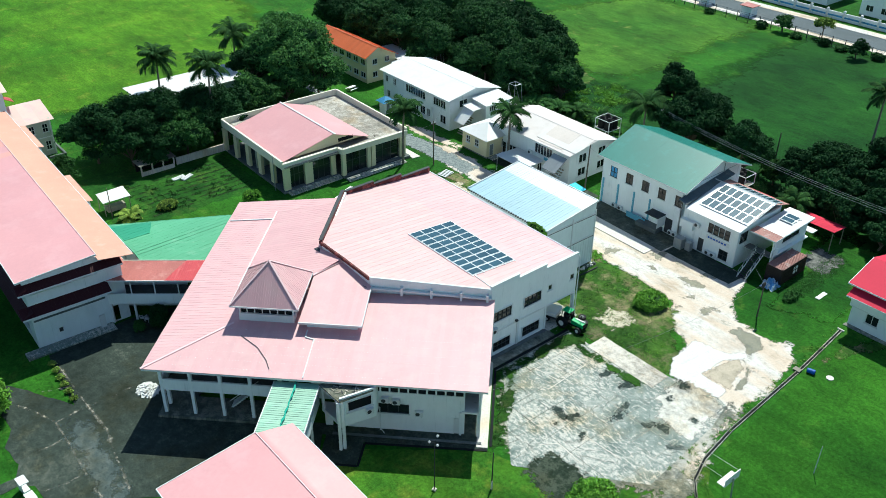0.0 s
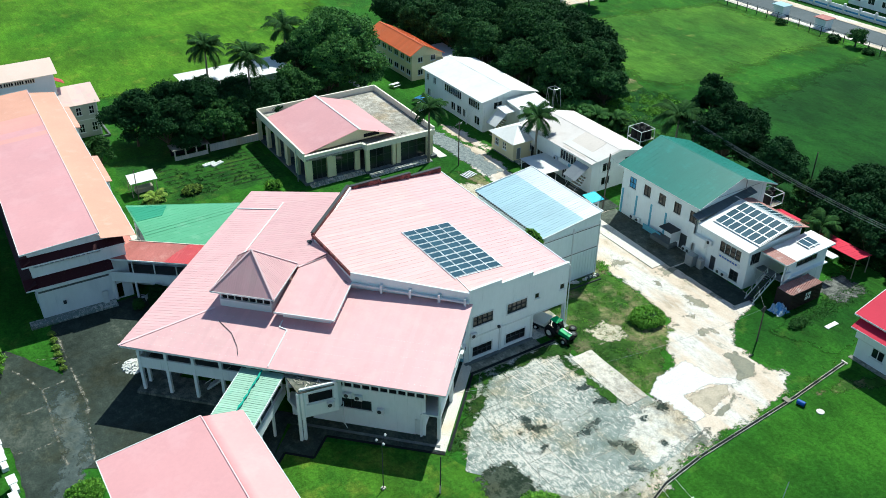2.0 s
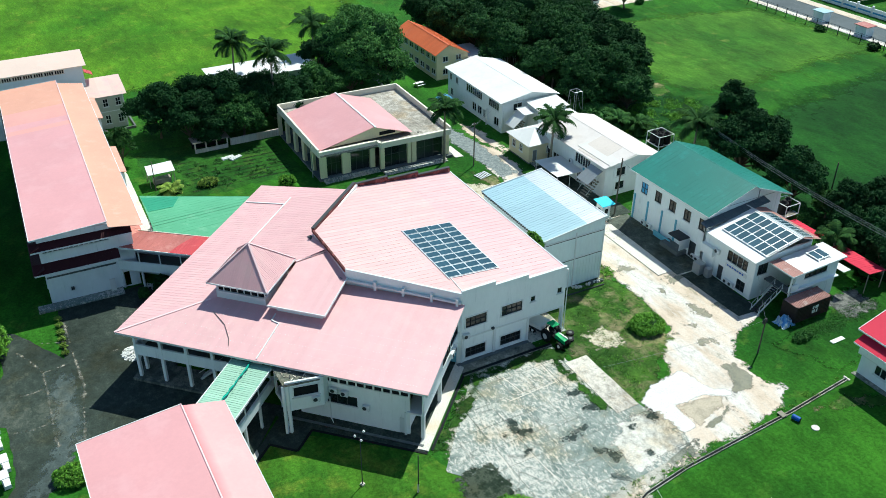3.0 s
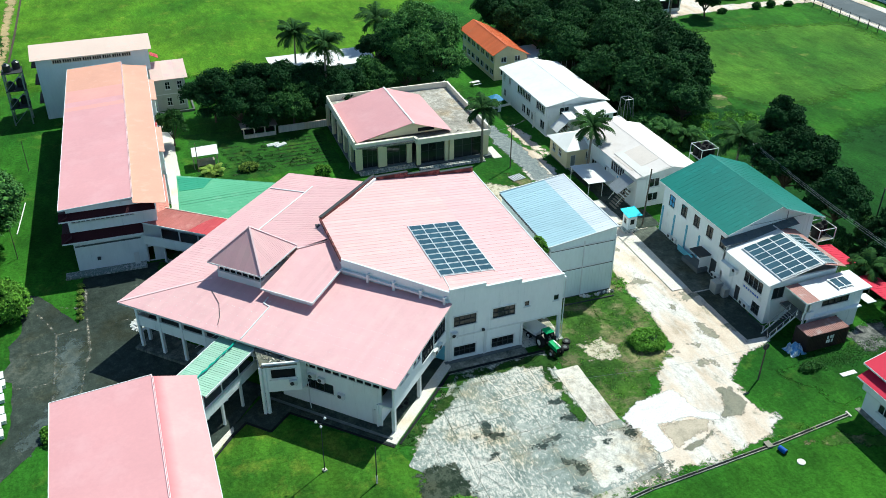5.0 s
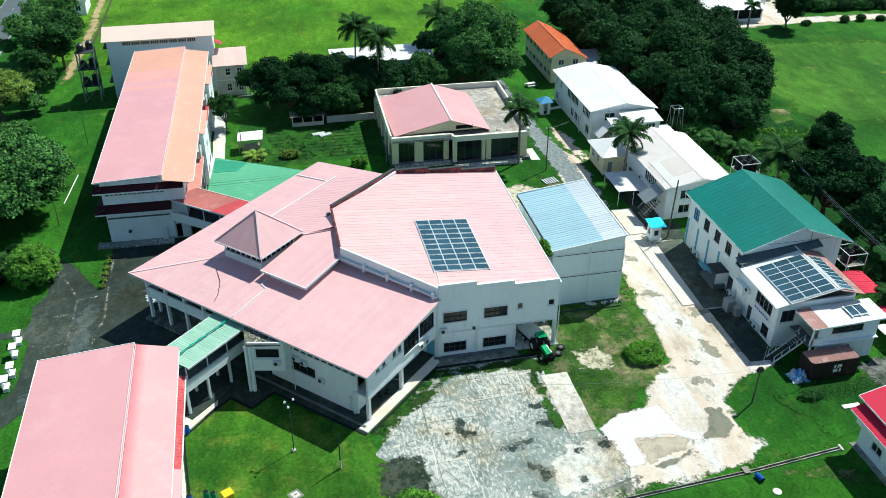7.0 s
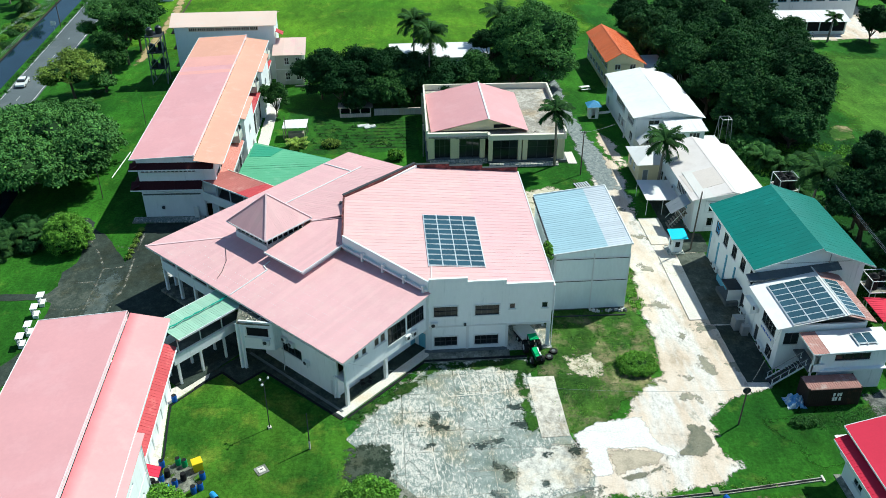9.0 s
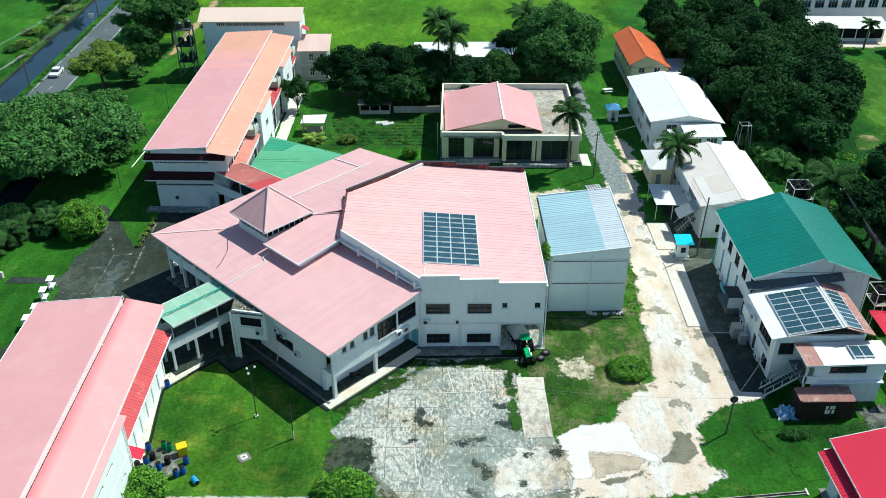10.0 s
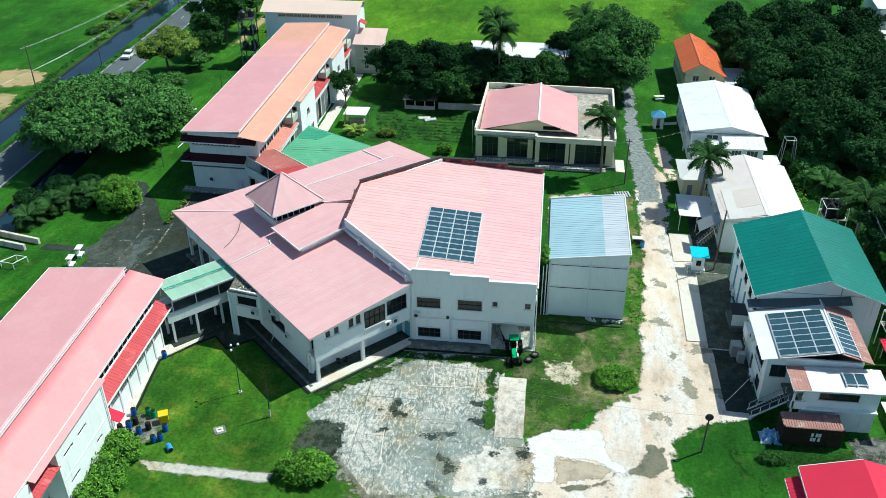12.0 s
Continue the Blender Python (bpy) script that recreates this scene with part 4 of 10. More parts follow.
# Field grass darkened in place of the lens's dimmer edge.
soft_patch("field_shade", [(112, 15), (200, 15), (203, 106), (165, 104), (146, 98), (124, 98), (115, 80)], 0.01, SHADY_GRASS, "eastern field grass darkened to stand in for lens vignetting", "grass field", 8, 2.0)
soft_patch("sand_yard", [(85.6, 68), (87.2, 90), (87.4, 103), (90.6, 112), (93.6, 108), (92.2, 98), (91.6, 89), (97.8, 88), (97.8, 50.7), (93, 49.4), (91.0, 48.4), (88.2, 46.2), (87.6, 42), (89.0, 38.4), (86.5, 36.2), (80, 35.4), (69, 34.9), (62.8, 33.4), (60.5, 31.5), (55, 36), (72, 44), (74.5, 45.2), (78.5, 47.2), (81.0, 51.2), (84.6, 54.2), (85.4, 60)], 0.02, SAND, "pale trampled sand and gravel yard", "sand yard", 1.8, 0.4)
soft_patch("gravel_lane", [(87.8, 98), (87.2, 112), (87.1, 126), (87.8, 150), (88.8, 166), (90.9, 166), (90.0, 148), (89.7, 130), (90.4, 118), (91.4, 108), (91.2, 99)], 0.027, GRAVEL, "grey gravel lane between grass verges", "lane", 1.3, 0.35)
soft_patch("sand_verge", [(92.8, 106), (91.6, 117), (92.4, 121), (94.6, 116), (94.4, 107)], 0.0235, SAND, "dry sandy verge along the lane", "verge", 1.2, 0.35)
soft_patch("rubble_patch", [(74.0, 57.6), (77.4, 58.0), (78.4, 55.4), (77.2, 53.6), (74.2, 54.2)], 0.036, DEBRIS, "spread of pale rubble in the grass", "rubble", 1.2, 0.35)
soft_patch("rubble_patch", [(74, 90.5), (84, 90.2), (85.5, 97), (80, 100.5), (74, 99)], 0.036, DEBRIS, "bare earth and rubble behind the shed", "rubble", 1.2, 0.35)
soft_patch("rubble_patch", [(106, 44), (112, 44.4), (113, 48.6), (106.6, 48.8)], 0.036, DARK_GRAVEL, "heap of grey rubble beside the container, coloured dark for shade", "rubble", 1.2, 0.35)
soft_patch("yard_grass", [(97, 37.5), (112, 37), (118, 42), (118, 50), (110, 49.5), (99, 46.5), (93, 45.5)], 0.0245, YARD_GRASS, "darker grass before the container", "grass", 2.0, 0.5)
soft_patch("bare_strip", [(88, 34.6), (95, 34.2), (99, 31.5), (97.5, 30.2), (92, 33)], 0.034, VERGE_GRASS, "thin worn patch in the lawn", "bare ground", 1.2, 0.35)
soft_patch("fresh_slab", [(72.3, 44.5), (75.3, 46.3), (80.6, 46.8), (81.2, 42.6), (83.3, 41.2), (82.4, 40.2), (79.5, 42.0), (75.6, 42.0), (75.5, 38.3), (73.4, 38.2)], 0.045, NEW_SPILL, "fresh white concrete spill in the yard", "concrete", 0.5, 0.2)
soft_patch("puddle", [(75.5, 42.0), (79.4, 42.0), (81.4, 41.0), (80.4, 39.6), (77.4, 38.9), (75.7, 38.2)], 0.034, WET_SAND, "shallow brown puddle on wet sand", "puddle", 0.8, 0.2)
soft_patch("puddle", [(82.9, 40.9), (84.4, 42.8), (85.1, 45.2), (86.9, 44.7), (87.1, 42.0), (85.4, 40.0)], 0.034, OLIVE_MUD, "shallow brown puddle beside the grass", "puddle", 0.8, 0.2)
soft_patch("puddle", [(75.4, 38.0), (77.6, 38.5), (80.2, 39.2), (81.6, 40.6), (81.2, 39.4), (79.4, 38.2), (77.0, 37.4)], 0.0385, OLIVE_MUD, "dark olive rim of a drying puddle", "puddle", 0.6, 0.2)
rngp = random.Random(5)
for k, (px_, py_, pr) in enumerate(((90.6, 54.8, 1.5), (87.7, 52.6, 0.7), (86.8, 49.5, 1.2), (84.5, 52.5, 0.6), (94.0, 54.3, 1.3), (88.4, 67.3, 1.3), (92.6, 62.0, 1.4), (89.6, 60.6, 0.7), (81.4, 38.4, 0.5), (89.0, 76, 1.1), (90.4, 84.2, 1.2), (88.9, 92.5, 1.3))):
    soft_patch("mud_patch", ring(px_, py_, pr * 1.1, pr * 0.6, turn=rngp.random() * 3), 0.0245 + 0.004 * (k % 4), MUD, "dried mud hollow in the sand yard", "mud patch", 1.2, 0.2)

# concrete court: slabs with sunken joints
court = thing("court", "old stained concrete court of large slabs", "concrete court", (60, 44, 0), kind="structure")
soft_patch("bed", [(49.4, 48.4), (58.4, 58.2), (68.7, 58.0), (68.9, 44.2), (73.3, 38.3), (73.6, 35.2), (69, 34.7), (63, 33.0), (59.4, 30.6), (57.6, 30.6), (55.2, 35), (51.0, 40.6), (49.4, 44.4)], 0.036, COURT_BED, "", "", 2.2, 0.3, parent=court)
part("joint_bed", prism(bmesh.new(), [(50.6, 48.0), (58.2, 57.4), (68.6, 57.2), (68.6, 44.3), (71.9, 44.0), (73.0, 38.3), (73.0, 36.7), (69, 36.3), (63, 34.7), (60.4, 33.4), (57.2, 35.4), (52.4, 41.2), (51.0, 44.4)], -0.1, 0.043), JOINT, court)
rngc = random.Random(8)
court_edge = [(50.2, 48.2), (58.3, 57.9), (68.8, 57.6), (68.8, 44.2), (72.2, 44.2), (73.4, 38.3), (73.2, 36.4), (69, 36.0), (63, 34.4), (60.2, 33.0), (57, 35), (52.0, 41.0), (50.6, 44.4)]
for i in range(9):
    for j in range(9):
        cx0, cy0 = 48.2 + i * 3.05, 30.9 + j * 3.05
        jw = rngc.choice((0.025, 0.04, 0.06))
        cell = [(cx0 + jw, cy0 + jw), (cx0 + 3.05 - jw, cy0 + jw), (cx0 + 3.05 - jw, cy0 + 3.05 - jw), (cx0 + jw, cy0 + 3.05 - jw)]
        for p, q in zip(court_edge, court_edge[1:] + court_edge[:1]):
            if (p, q) in (((63, 34.4), (60.2, 33.0)), ((68.8, 57.6), (68.8, 44.2)), ((68.8, 44.2), (72.2, 44.2)), ((52.0, 41.0), (50.6, 44.4)), ((50.6, 44.4), (50.2, 48.2))):
                continue
            nx, ny = p[1] - q[1], q[0] - p[0]
            cell = clip_half(cell, (nx, ny), nx * p[0] + ny * p[1]) if len(cell) > 2 else cell
        if len(cell) > 2 and not (cx0 > 68.0 and cy0 > 43.5):
            part("slab", prism(bmesh.new(), cell, -0.1, 0.050 + rngc.uniform(-0.003, 0.004)), CONCRETE, court)
soft_patch("moss_patch", [(67.5, 45.5), (68.95, 45.2), (68.95, 55.4), (67.6, 55.2)], 0.0805, MOSS, "mossy strip between the court and the pad", "moss", 0.8, 0.25)
patch("pad", [(69.0, 44.3), (72.1, 44.3), (72.1, 54.2), (69.0, 54.2)], 0.09, PAD, "narrow pale concrete pad", "concrete pad", 0.06)
soft_patch("moss_patch", [(47.6, 48.2), (48.4, 49.4), (52.4, 52.4), (55.2, 54.6), (58.2, 57.6), (59.2, 56.4), (55.4, 52.6), (52.2, 50.6), (49.4, 48.4)], 0.072, MOSS, "grass strip between the porch and the court", "grass", 1.0, 0.25)
soft_patch("moss_patch", [(57.6, 57.4), (60, 57.7), (68.6, 57.7), (71.6, 56.6), (68.8, 54.6), (66, 55.8), (61, 56.2)], 0.0765, MOSS, "grass and moss creeping over the court", "moss", 1.0, 0.25)
soft_patch("worn_area", [(65.5, 36), (73, 37), (73.4, 42.4), (68.8, 43.6), (65.6, 40.5)], 0.0565, PALE_SPILL, "pale worn corner of the concrete court", "concrete", 1.8, 0.3)
for k, (px_, py_, rx_, ry_) in enumerate(((57.6, 48.0, 0.9, 0.5), (63.0, 44.2, 1.7, 0.45), (62.6, 43.6, 0.8, 0.4), (65.0, 39.2, 0.6, 0.7), (63.8, 40.7, 0.4, 0.6), (67.2, 49.2, 0.35, 0.9), (67.5, 46.4, 0.55, 1.0), (63.7, 36.4, 0.45, 0.9), (72.2, 42.2, 0.5, 0.9), (69.6, 41.9, 0.7, 0.4), (57.0, 44.1, 0.5, 0.3), (68.2, 37.6, 0.4, 0.4), (56.3, 47.2, 0.35, 0.25), (58.4, 46.6, 0.35, 0.6))):
    soft_patch("stain", ring(px_, py_, rx_ * 1.35, ry_ * 1.35, turn=px_), 0.060 + 0.004 * (k % 4), DAMP, "small black damp stain on the concrete court", "stain", 0.6, 0.15)
soft_patch("damp_area", [(48.0, 43.6), (50.0, 44.9), (52.4, 44.7), (53.3, 43.4), (53.6, 39.4), (51.4, 38.5), (48.4, 38.9), (47.6, 40.6)], 0.058, DAMP_EDGE, "black damp mossy corner of the concrete court", "stain", 1.0, 0.25)
lines_c = bmesh.new()
for p, q in (((59.4, 52.2), (59.8, 51.6)), ((59.8, 51.6), (66.2, 51.9)), ((61.1, 55.4), (61.7, 51.8)), ((63.8, 53.3), (64.0, 51.7)), ((52.6, 45.9), (54.2, 44.8)), ((54.2, 44.8), (53.9, 41.0)), ((66.2, 51.9), (66.3, 55.6)), ((57.2, 44.0), (57.6, 39.0))):
    strip_line(lines_c, [(*p, 0.05), (*q, 0.05)], 0.10, 0.02)
solid("court_marking", lines_c, PALE_CONCRETE, "pale cement lines across the court", "court marking", "structure")
patch("roadside_slab", [(91.3, 63.6), (93.7, 63.6), (94.2, 77.8), (91.6, 78.6)], 0.14, PALE_CONCRETE, "long white concrete slab beside the yard", "concrete slab", 0.0)
patch("roadside_slab", [(91.5, 81.8), (94.4, 81.9), (94.6, 89.3), (91.5, 89.4)], 0.13, PALE_CONCRETE, "pale concrete slab before the booth", "concrete slab", 0.0)
# Building shade on this stained apron is part of its colour.
patch("apron", [(93.75, 62.6), (98.4, 62.4), (98.4, 79.2), (94.3, 79.2)], 0.10, WORN_APRON, "stained concrete apron along the green-roofed building, darkened for shade", "concrete apron", 0.0)
patch("apron", [(93.4, 79.4), (99.4, 79.4), (99.6, 84.4), (98.0, 84.8), (98.0, 103.2), (94.8, 103.4), (94.7, 92.4), (94.7, 81.6), (93.4, 81.6)], 0.05, CONCRETE_DARK, "dark ground along the white house", "concrete apron", 0.1)
# Office apron coloured dark in place of the shade lying on it.
patch("apron", [(94.2, 51.4), (97.6, 51.2), (98.0, 62.2), (94.2, 62.2)], 0.07, CONCRETE_DARK, "concrete apron beside the white office, coloured dark for shade", "concrete apron", 0.1)

# driveway on the other side of the wing
patch("driveway", [(3.0, 52.0), (6.5, 54.5), (9.2, 58.0), (10.5, 59.4), (11.9, 61.2), (12.8, 63.0), (15.2, 66.6), (17, 65.5), (27, 57.5), (34, 66), (24, 76), (40, 92), (28, 94.6), (17.6, 93.4), (16.9, 83.0), (12.4, 90.8), (9.3, 93.6), (8.8, 92.4), (10.2, 89.0), (10.2, 83.2), (8.9, 81.0), (9.1, 77.6), (8.4, 76.0), (2.0, 76.2), (1.6, 74.6), (8.2, 74.6), (9.5, 73.6), (9.6, 68.6), (9.3, 64.2), (7.0, 60.4), (2.0, 56.0)], 0.03, CONCRETE_DARK, "dark mossy asphalt driveway with pale joints", "driveway", 0.2, seed=14)
soft_patch("drive_lane", [(14.4, 81.2), (16.4, 80.8), (17.4, 77.6), (17.3, 73.8), (16.5, 67.6), (14.0, 62.6), (11.4, 60.4), (9.8, 62.0), (11.6, 65.4), (13.9, 69.4), (14.1, 73.6)], 0.035, DRIVE_LANE, "paler worn lane along the driveway", "lane", 1.2, 0.3)
for k, (seam, across) in enumerate(((((9.6, 91.2), (13.0, 85.0), (14.3, 81.4), (14.1, 73.6), (13.8, 69.5), (14.2, 68.1)), 0), (((18.0, 91.5), (17.9, 84.3), (18.1, 76.8), (17.4, 73.1), (16.5, 66.8)), 0), (((14.3, 81.4), (16.9, 81.8), (19.4, 81.7), (23.2, 81.9)), 1), (((14.4, 87.7), (16.0, 86.9), (17.7, 86.3)), 1), (((13.9, 68.1), (15.2, 67.9), (16.6, 67.9)), 1), (((9.7, 72.4), (11.8, 72.0), (13.9, 72.2)), 1), (((10.4, 78.4), (12.2, 78.2), (14.1, 78.4)), 1))):
    w_ = 0.11 if across else 0.14
    near, far = [(x - w_ * (1 - across), y - w_ * across) for x, y in seam], [(x + w_ * (1 - across), y + w_ * across) for x, y in reversed(seam)]
    soft_patch("drive_seam", near + far, 0.040 + 0.0035 * (k % 5), DRIVE_SEAM, "broken pale seam along the driveway", "seam", 0.8, 0.2)
patch("side_path", [(8.0, 93.4), (10.2, 92.8), (10.0, 94.6), (8.6, 96.0), (6.8, 96.4), (6.9, 94.8)], 0.035, CONCRETE_DARK, "worn end of the driveway", "footpath", 0.2)
soft_patch("garden_path", [(32.2, 36.9), (47.0, 36.6), (47.1, 35.1), (34.0, 35.2)], 0.04, PATH, "mossy concrete path across the lawn", "footpath", 0.6, 0.35)
soft_patch("barrel_pad", [(29.6, 44.6), (31.6, 44.2), (33.2, 42.4), (33.6, 39.8), (31.8, 38.8), (29.6, 39.2)], 0.03, COURT_BED, "rough concrete ground under the barrels", "concrete", 0.6, 0.35)

# roads far off
solid("road_west", a_box(-21.0, -4000, -0.2, -13.8, 4000, 0.03), ASPHALT, "grey two-lane asphalt road along the canal", "road", "structure")
lines = bmesh.new()
for k in range(60):
    box(lines, -17.47, 60 + 12 * k, 0.03, -17.39, 62 + 12 * k, 0.038)
for ex in (-20.7, -14.25):
    box(lines, ex, -300, 0.03, ex + 0.1, 900, 0.038)
solid("road_marking", lines, CHEQUER, "white painted road lines", "road marking", "structure")
er = wall_frame((207.5, 60), (206, 150))
solid("road_east", a_box(-600, -4.4, -0.2, 900, 4.4, 0.04, m=er), ASPHALT, "pale asphalt road beyond the field", "road", "structure")
solid("pavement", box(box(bmesh.new(), -600, -7.4, -0.2, 900, -4.4, 0.12, er), -600, 4.4, -0.2, 900, 6.6, 0.10, er), PLAIN_SAND, "sandy verge along the far road", "pavement", "structure")

# open drain with concrete lips
dr = [(58.6, 28.5), (59.3, 30.9), (61.2, 32.5), (64.4, 33.6), (70.2, 34.4), (86, 35.3), (96.4, 36.3)]
dthing = thing("drain", "long open concrete drain edging the lawn", "drain", (80, 35, 0), kind="structure")
part("channel", strip_line(bmesh.new(), [(x, y, 0.0) for x, y in dr], 0.24, 0.055), DARK, dthing)
for off in (-0.17, 0.17):
    part("kerb", strip_line(bmesh.new(), [(x + (0.2 if y < 33 else 0) * off, y + off, 0.0) for x, y in dr], 0.10, 0.12), MOSSY, dthing)
part("kerb", a_box(96.3, 35.9, 0, 96.5, 36.75, 0.16), PALE_CONCRETE, dthing)
hall_drain = thing("drain", "dark open drain along the foot of the hall", "drain", (63.5, 57.3, 0), kind="structure")
part("channel", strip_line(bmesh.new(), [(57.2, 58.05, 0), (69.6, 58.05, 0)], 0.42, 0.085), DARK, hall_drain)
part("kerb", strip_line(bmesh.new(), [(57.2, 57.78, 0), (69.6, 57.78, 0)], 0.1, 0.12), MOSSY, hall_drain)

# ---- the hall ----
hall = thing("assembly_hall", "large white hall with a pale pink sheet roof", "hall", (63, 75, 0))
HZ = lambda x, y: 10.85 - 0.083 * (x - 48)
HALL_POLY = [(58, 60.1), (72.8, 60.1), (72.8, 89.4), (58, 89.4), (48.1, 79.6), (48.1, 69.9)]
sheets(hall, clip_half(HALL_POLY, (1, 0), 65.2), HZ, (1, 0), PINK_PALE, 0.76, 1, rib_h=0.014, uneven=0.003)
sheets(hall, clip_half(HALL_POLY, (-1, 0), -65.2), HZ, (1, 0), PINK, 0.76, 1, rib_h=0.014, uneven=0.003)
fronts = [(0.55, 5.1, 3.35, 6.5), (5.45, 5.1, 8.3, 6.5), (9.5, 5.8, 10.2, 6.6), (13.35, 5.75, 14.1, 6.6), (0.6, 0.75, 3.35, 2.1), (5.45, 0.75, 8.3, 2.1), (9.5, 0, 14.15, 3.45)]
hm = wall(hall, (58, 60), (72.6, 60), 0, 8.6, WHITE, fronts)
for k, (x0, z0, x1, z1) in enumerate(fronts[:6]):
    wide = x1 - x0 > 1
    wdw = window(hall, hm, x0, z0, x1, z1, 4 if wide else 1, 2 if wide else 1, DARK_STEEL if wide else WHITE_TRIM)
    if wide:
        bm = bmesh.new()
        for a, b, c, d in ((x0 - 0.14, x0, z0 - 0.14, z1 + 0.14), (x1, x1 + 0.14, z0 - 0.14, z1 + 0.14), (x0, x1, z1, z1 + 0.14), (x0, x1, z0 - 0.14, z0)):
            box(bm, a, -0.08, c, b, 0.0, d, hm)
        part("surround", bm, WHITE_TRIM, wdw)
for x0, x1, top in ((0, 4.5, 10.35), (4.5, 9.05, 9.85), (9.05, 14.6, 9.3)):
    part("parapet", a_box(x0, 0, 8.6, x1, 0.25, top, m=hm), WHITE, hall)
    part("coping", a_box(x0, -0.05, top, x1, 0.3, top + 0.08, m=hm), WHITE_TRIM, hall)
part("belt", a_box(0, -0.07, 3.5, 14.6, 0, 3.68, m=hm), WHITE_TRIM, hall)
for x in (4.4, 9.15, 14.25, 0.02):
    part("pilaster", a_box(x, -0.1, 0, x + 0.32, -0.002, 3.5, m=hm), WHITE_TRIM, hall)
part("plinth", a_box(57.4, 59.5, 0, 67.4, 59.99, 0.18), STONE_DARK, hall)
part("apron", prism(bmesh.new(), [(56.6, 58.3), (67.6, 58.3), (67.6, 59.48), (57.4, 59.48)], -0.1, 0.11), MOSSY, hall)
part("porch_floor", a_box(67.4, 59.4, 0, 72.9, 64.2, 0.1), CONCRETE, hall)
wall(hall, (67.4, 64.2), (72.6, 64.2), 0, 3.45, WHITE, [(0.8, 0.1, 1.8, 2.2)])
wall(hall, (67.45, 60.26), (67.45, 64.2), 0, 3.45, WHITE)
part("porch_ceiling", a_box(67.4, 60.3, 3.46, 72.5, 64.4, 3.56), WHITE, hall)
he = wall(hall, (72.6, 60.26), (72.6, 89.4), 0, 8.55, WHITE, [(2.0, 5.6, 3.0, 6.6), (0.05, 0, 3.6, 3.45)])
window(hall, he, 2.0, 5.6, 3.0, 6.6, 1, 1)
wall(hall, (72.6, 89.4), (58, 89.4), 0, 8.7, WHITE)
for x0, x1, top in ((58.0, 62.8, 10.45), (62.8, 67.6, 10.05), (67.6, 72.7, 9.55)):
    part("parapet", a_box(x0, 89.3, 8.7, x1, 89.6, top), HALL_EDGE, hall, "dark red parapet")
    part("coping", a_box(x0, 89.22, top, x1, 89.68, top + 0.07), DARK_STEEL, hall)
wall(hall, (58, 89.4), (48, 79.6), 7, 10.4, WHITE)
wall(hall, (48, 79.6), (48, 69.9), 7, 10.7, WHITE)
wall(hall, (48, 69.9), (58, 60), 7, 9.2, WHITE)
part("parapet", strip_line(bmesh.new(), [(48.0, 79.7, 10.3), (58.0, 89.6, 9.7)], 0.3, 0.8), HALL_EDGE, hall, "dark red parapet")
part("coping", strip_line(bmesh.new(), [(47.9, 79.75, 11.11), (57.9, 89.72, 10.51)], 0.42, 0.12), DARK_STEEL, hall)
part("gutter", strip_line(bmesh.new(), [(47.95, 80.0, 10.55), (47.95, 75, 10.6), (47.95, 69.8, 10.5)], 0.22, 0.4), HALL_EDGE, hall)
# Solid dark strip stands in for the shade below the gutter.
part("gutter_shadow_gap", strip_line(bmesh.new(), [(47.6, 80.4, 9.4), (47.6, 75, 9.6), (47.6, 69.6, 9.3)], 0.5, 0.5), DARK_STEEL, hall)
fm = wall_frame((48.0, 69.75), (57.95, 59.95))
bm = bmesh.new()
vs = [bm.verts.new(fm @ Vector(c)) for c in ((0, -0.12, 9.75), (14.0, -0.12, 9.05), (14.0, -0.12, 10.2), (0, -0.12, 10.95), (0, 0.1, 9.75), (14.0, 0.1, 9.05), (14.0, 0.1, 10.2), (0, 0.1, 10.95))]
for f in ((0, 1, 2, 3), (7, 6, 5, 4), (3, 2, 6, 7), (1, 0, 4, 5), (0, 3, 7, 4), (2, 1, 5, 6)):
    bm.faces.new([vs[i] for i in f])
part("fascia", bm, PANEL, hall, "grey-white sheet fascia")
part("gutter", strip_line(bmesh.new(), [fm @ Vector((0, -0.35, 9.55)), fm @ Vector((14.0, -0.35, 8.95))], 0.35, 0.22), WHITE_TRIM, hall)
for x in (3.6, 7.0, 10.4, 13.4):
    part("bracket", a_box(x, -0.62, 9.1 - 0.045 * x, x + 0.28, -0.13, 10.2 - 0.045 * x, m=fm), WHITE_TRIM, hall)
part("downpipe", a_rod((72.75, 59.85, 0), (72.75, 59.85, 8.7), 0.06), WHITE_TRIM, hall)
part("ridge_cap", strip_line(bmesh.new(), [(72.8, 60, 8.78), (72.8, 89.4, 8.78)], 0.14, 0.09), WHITE_TRIM, hall)
ac_unit(hall, hm, 0.15, 3.75)
part("floodlight", a_box(4.1, -0.3, 3.75, 4.4, -0.02, 4.0, m=hm), DARK_STEEL, hall)


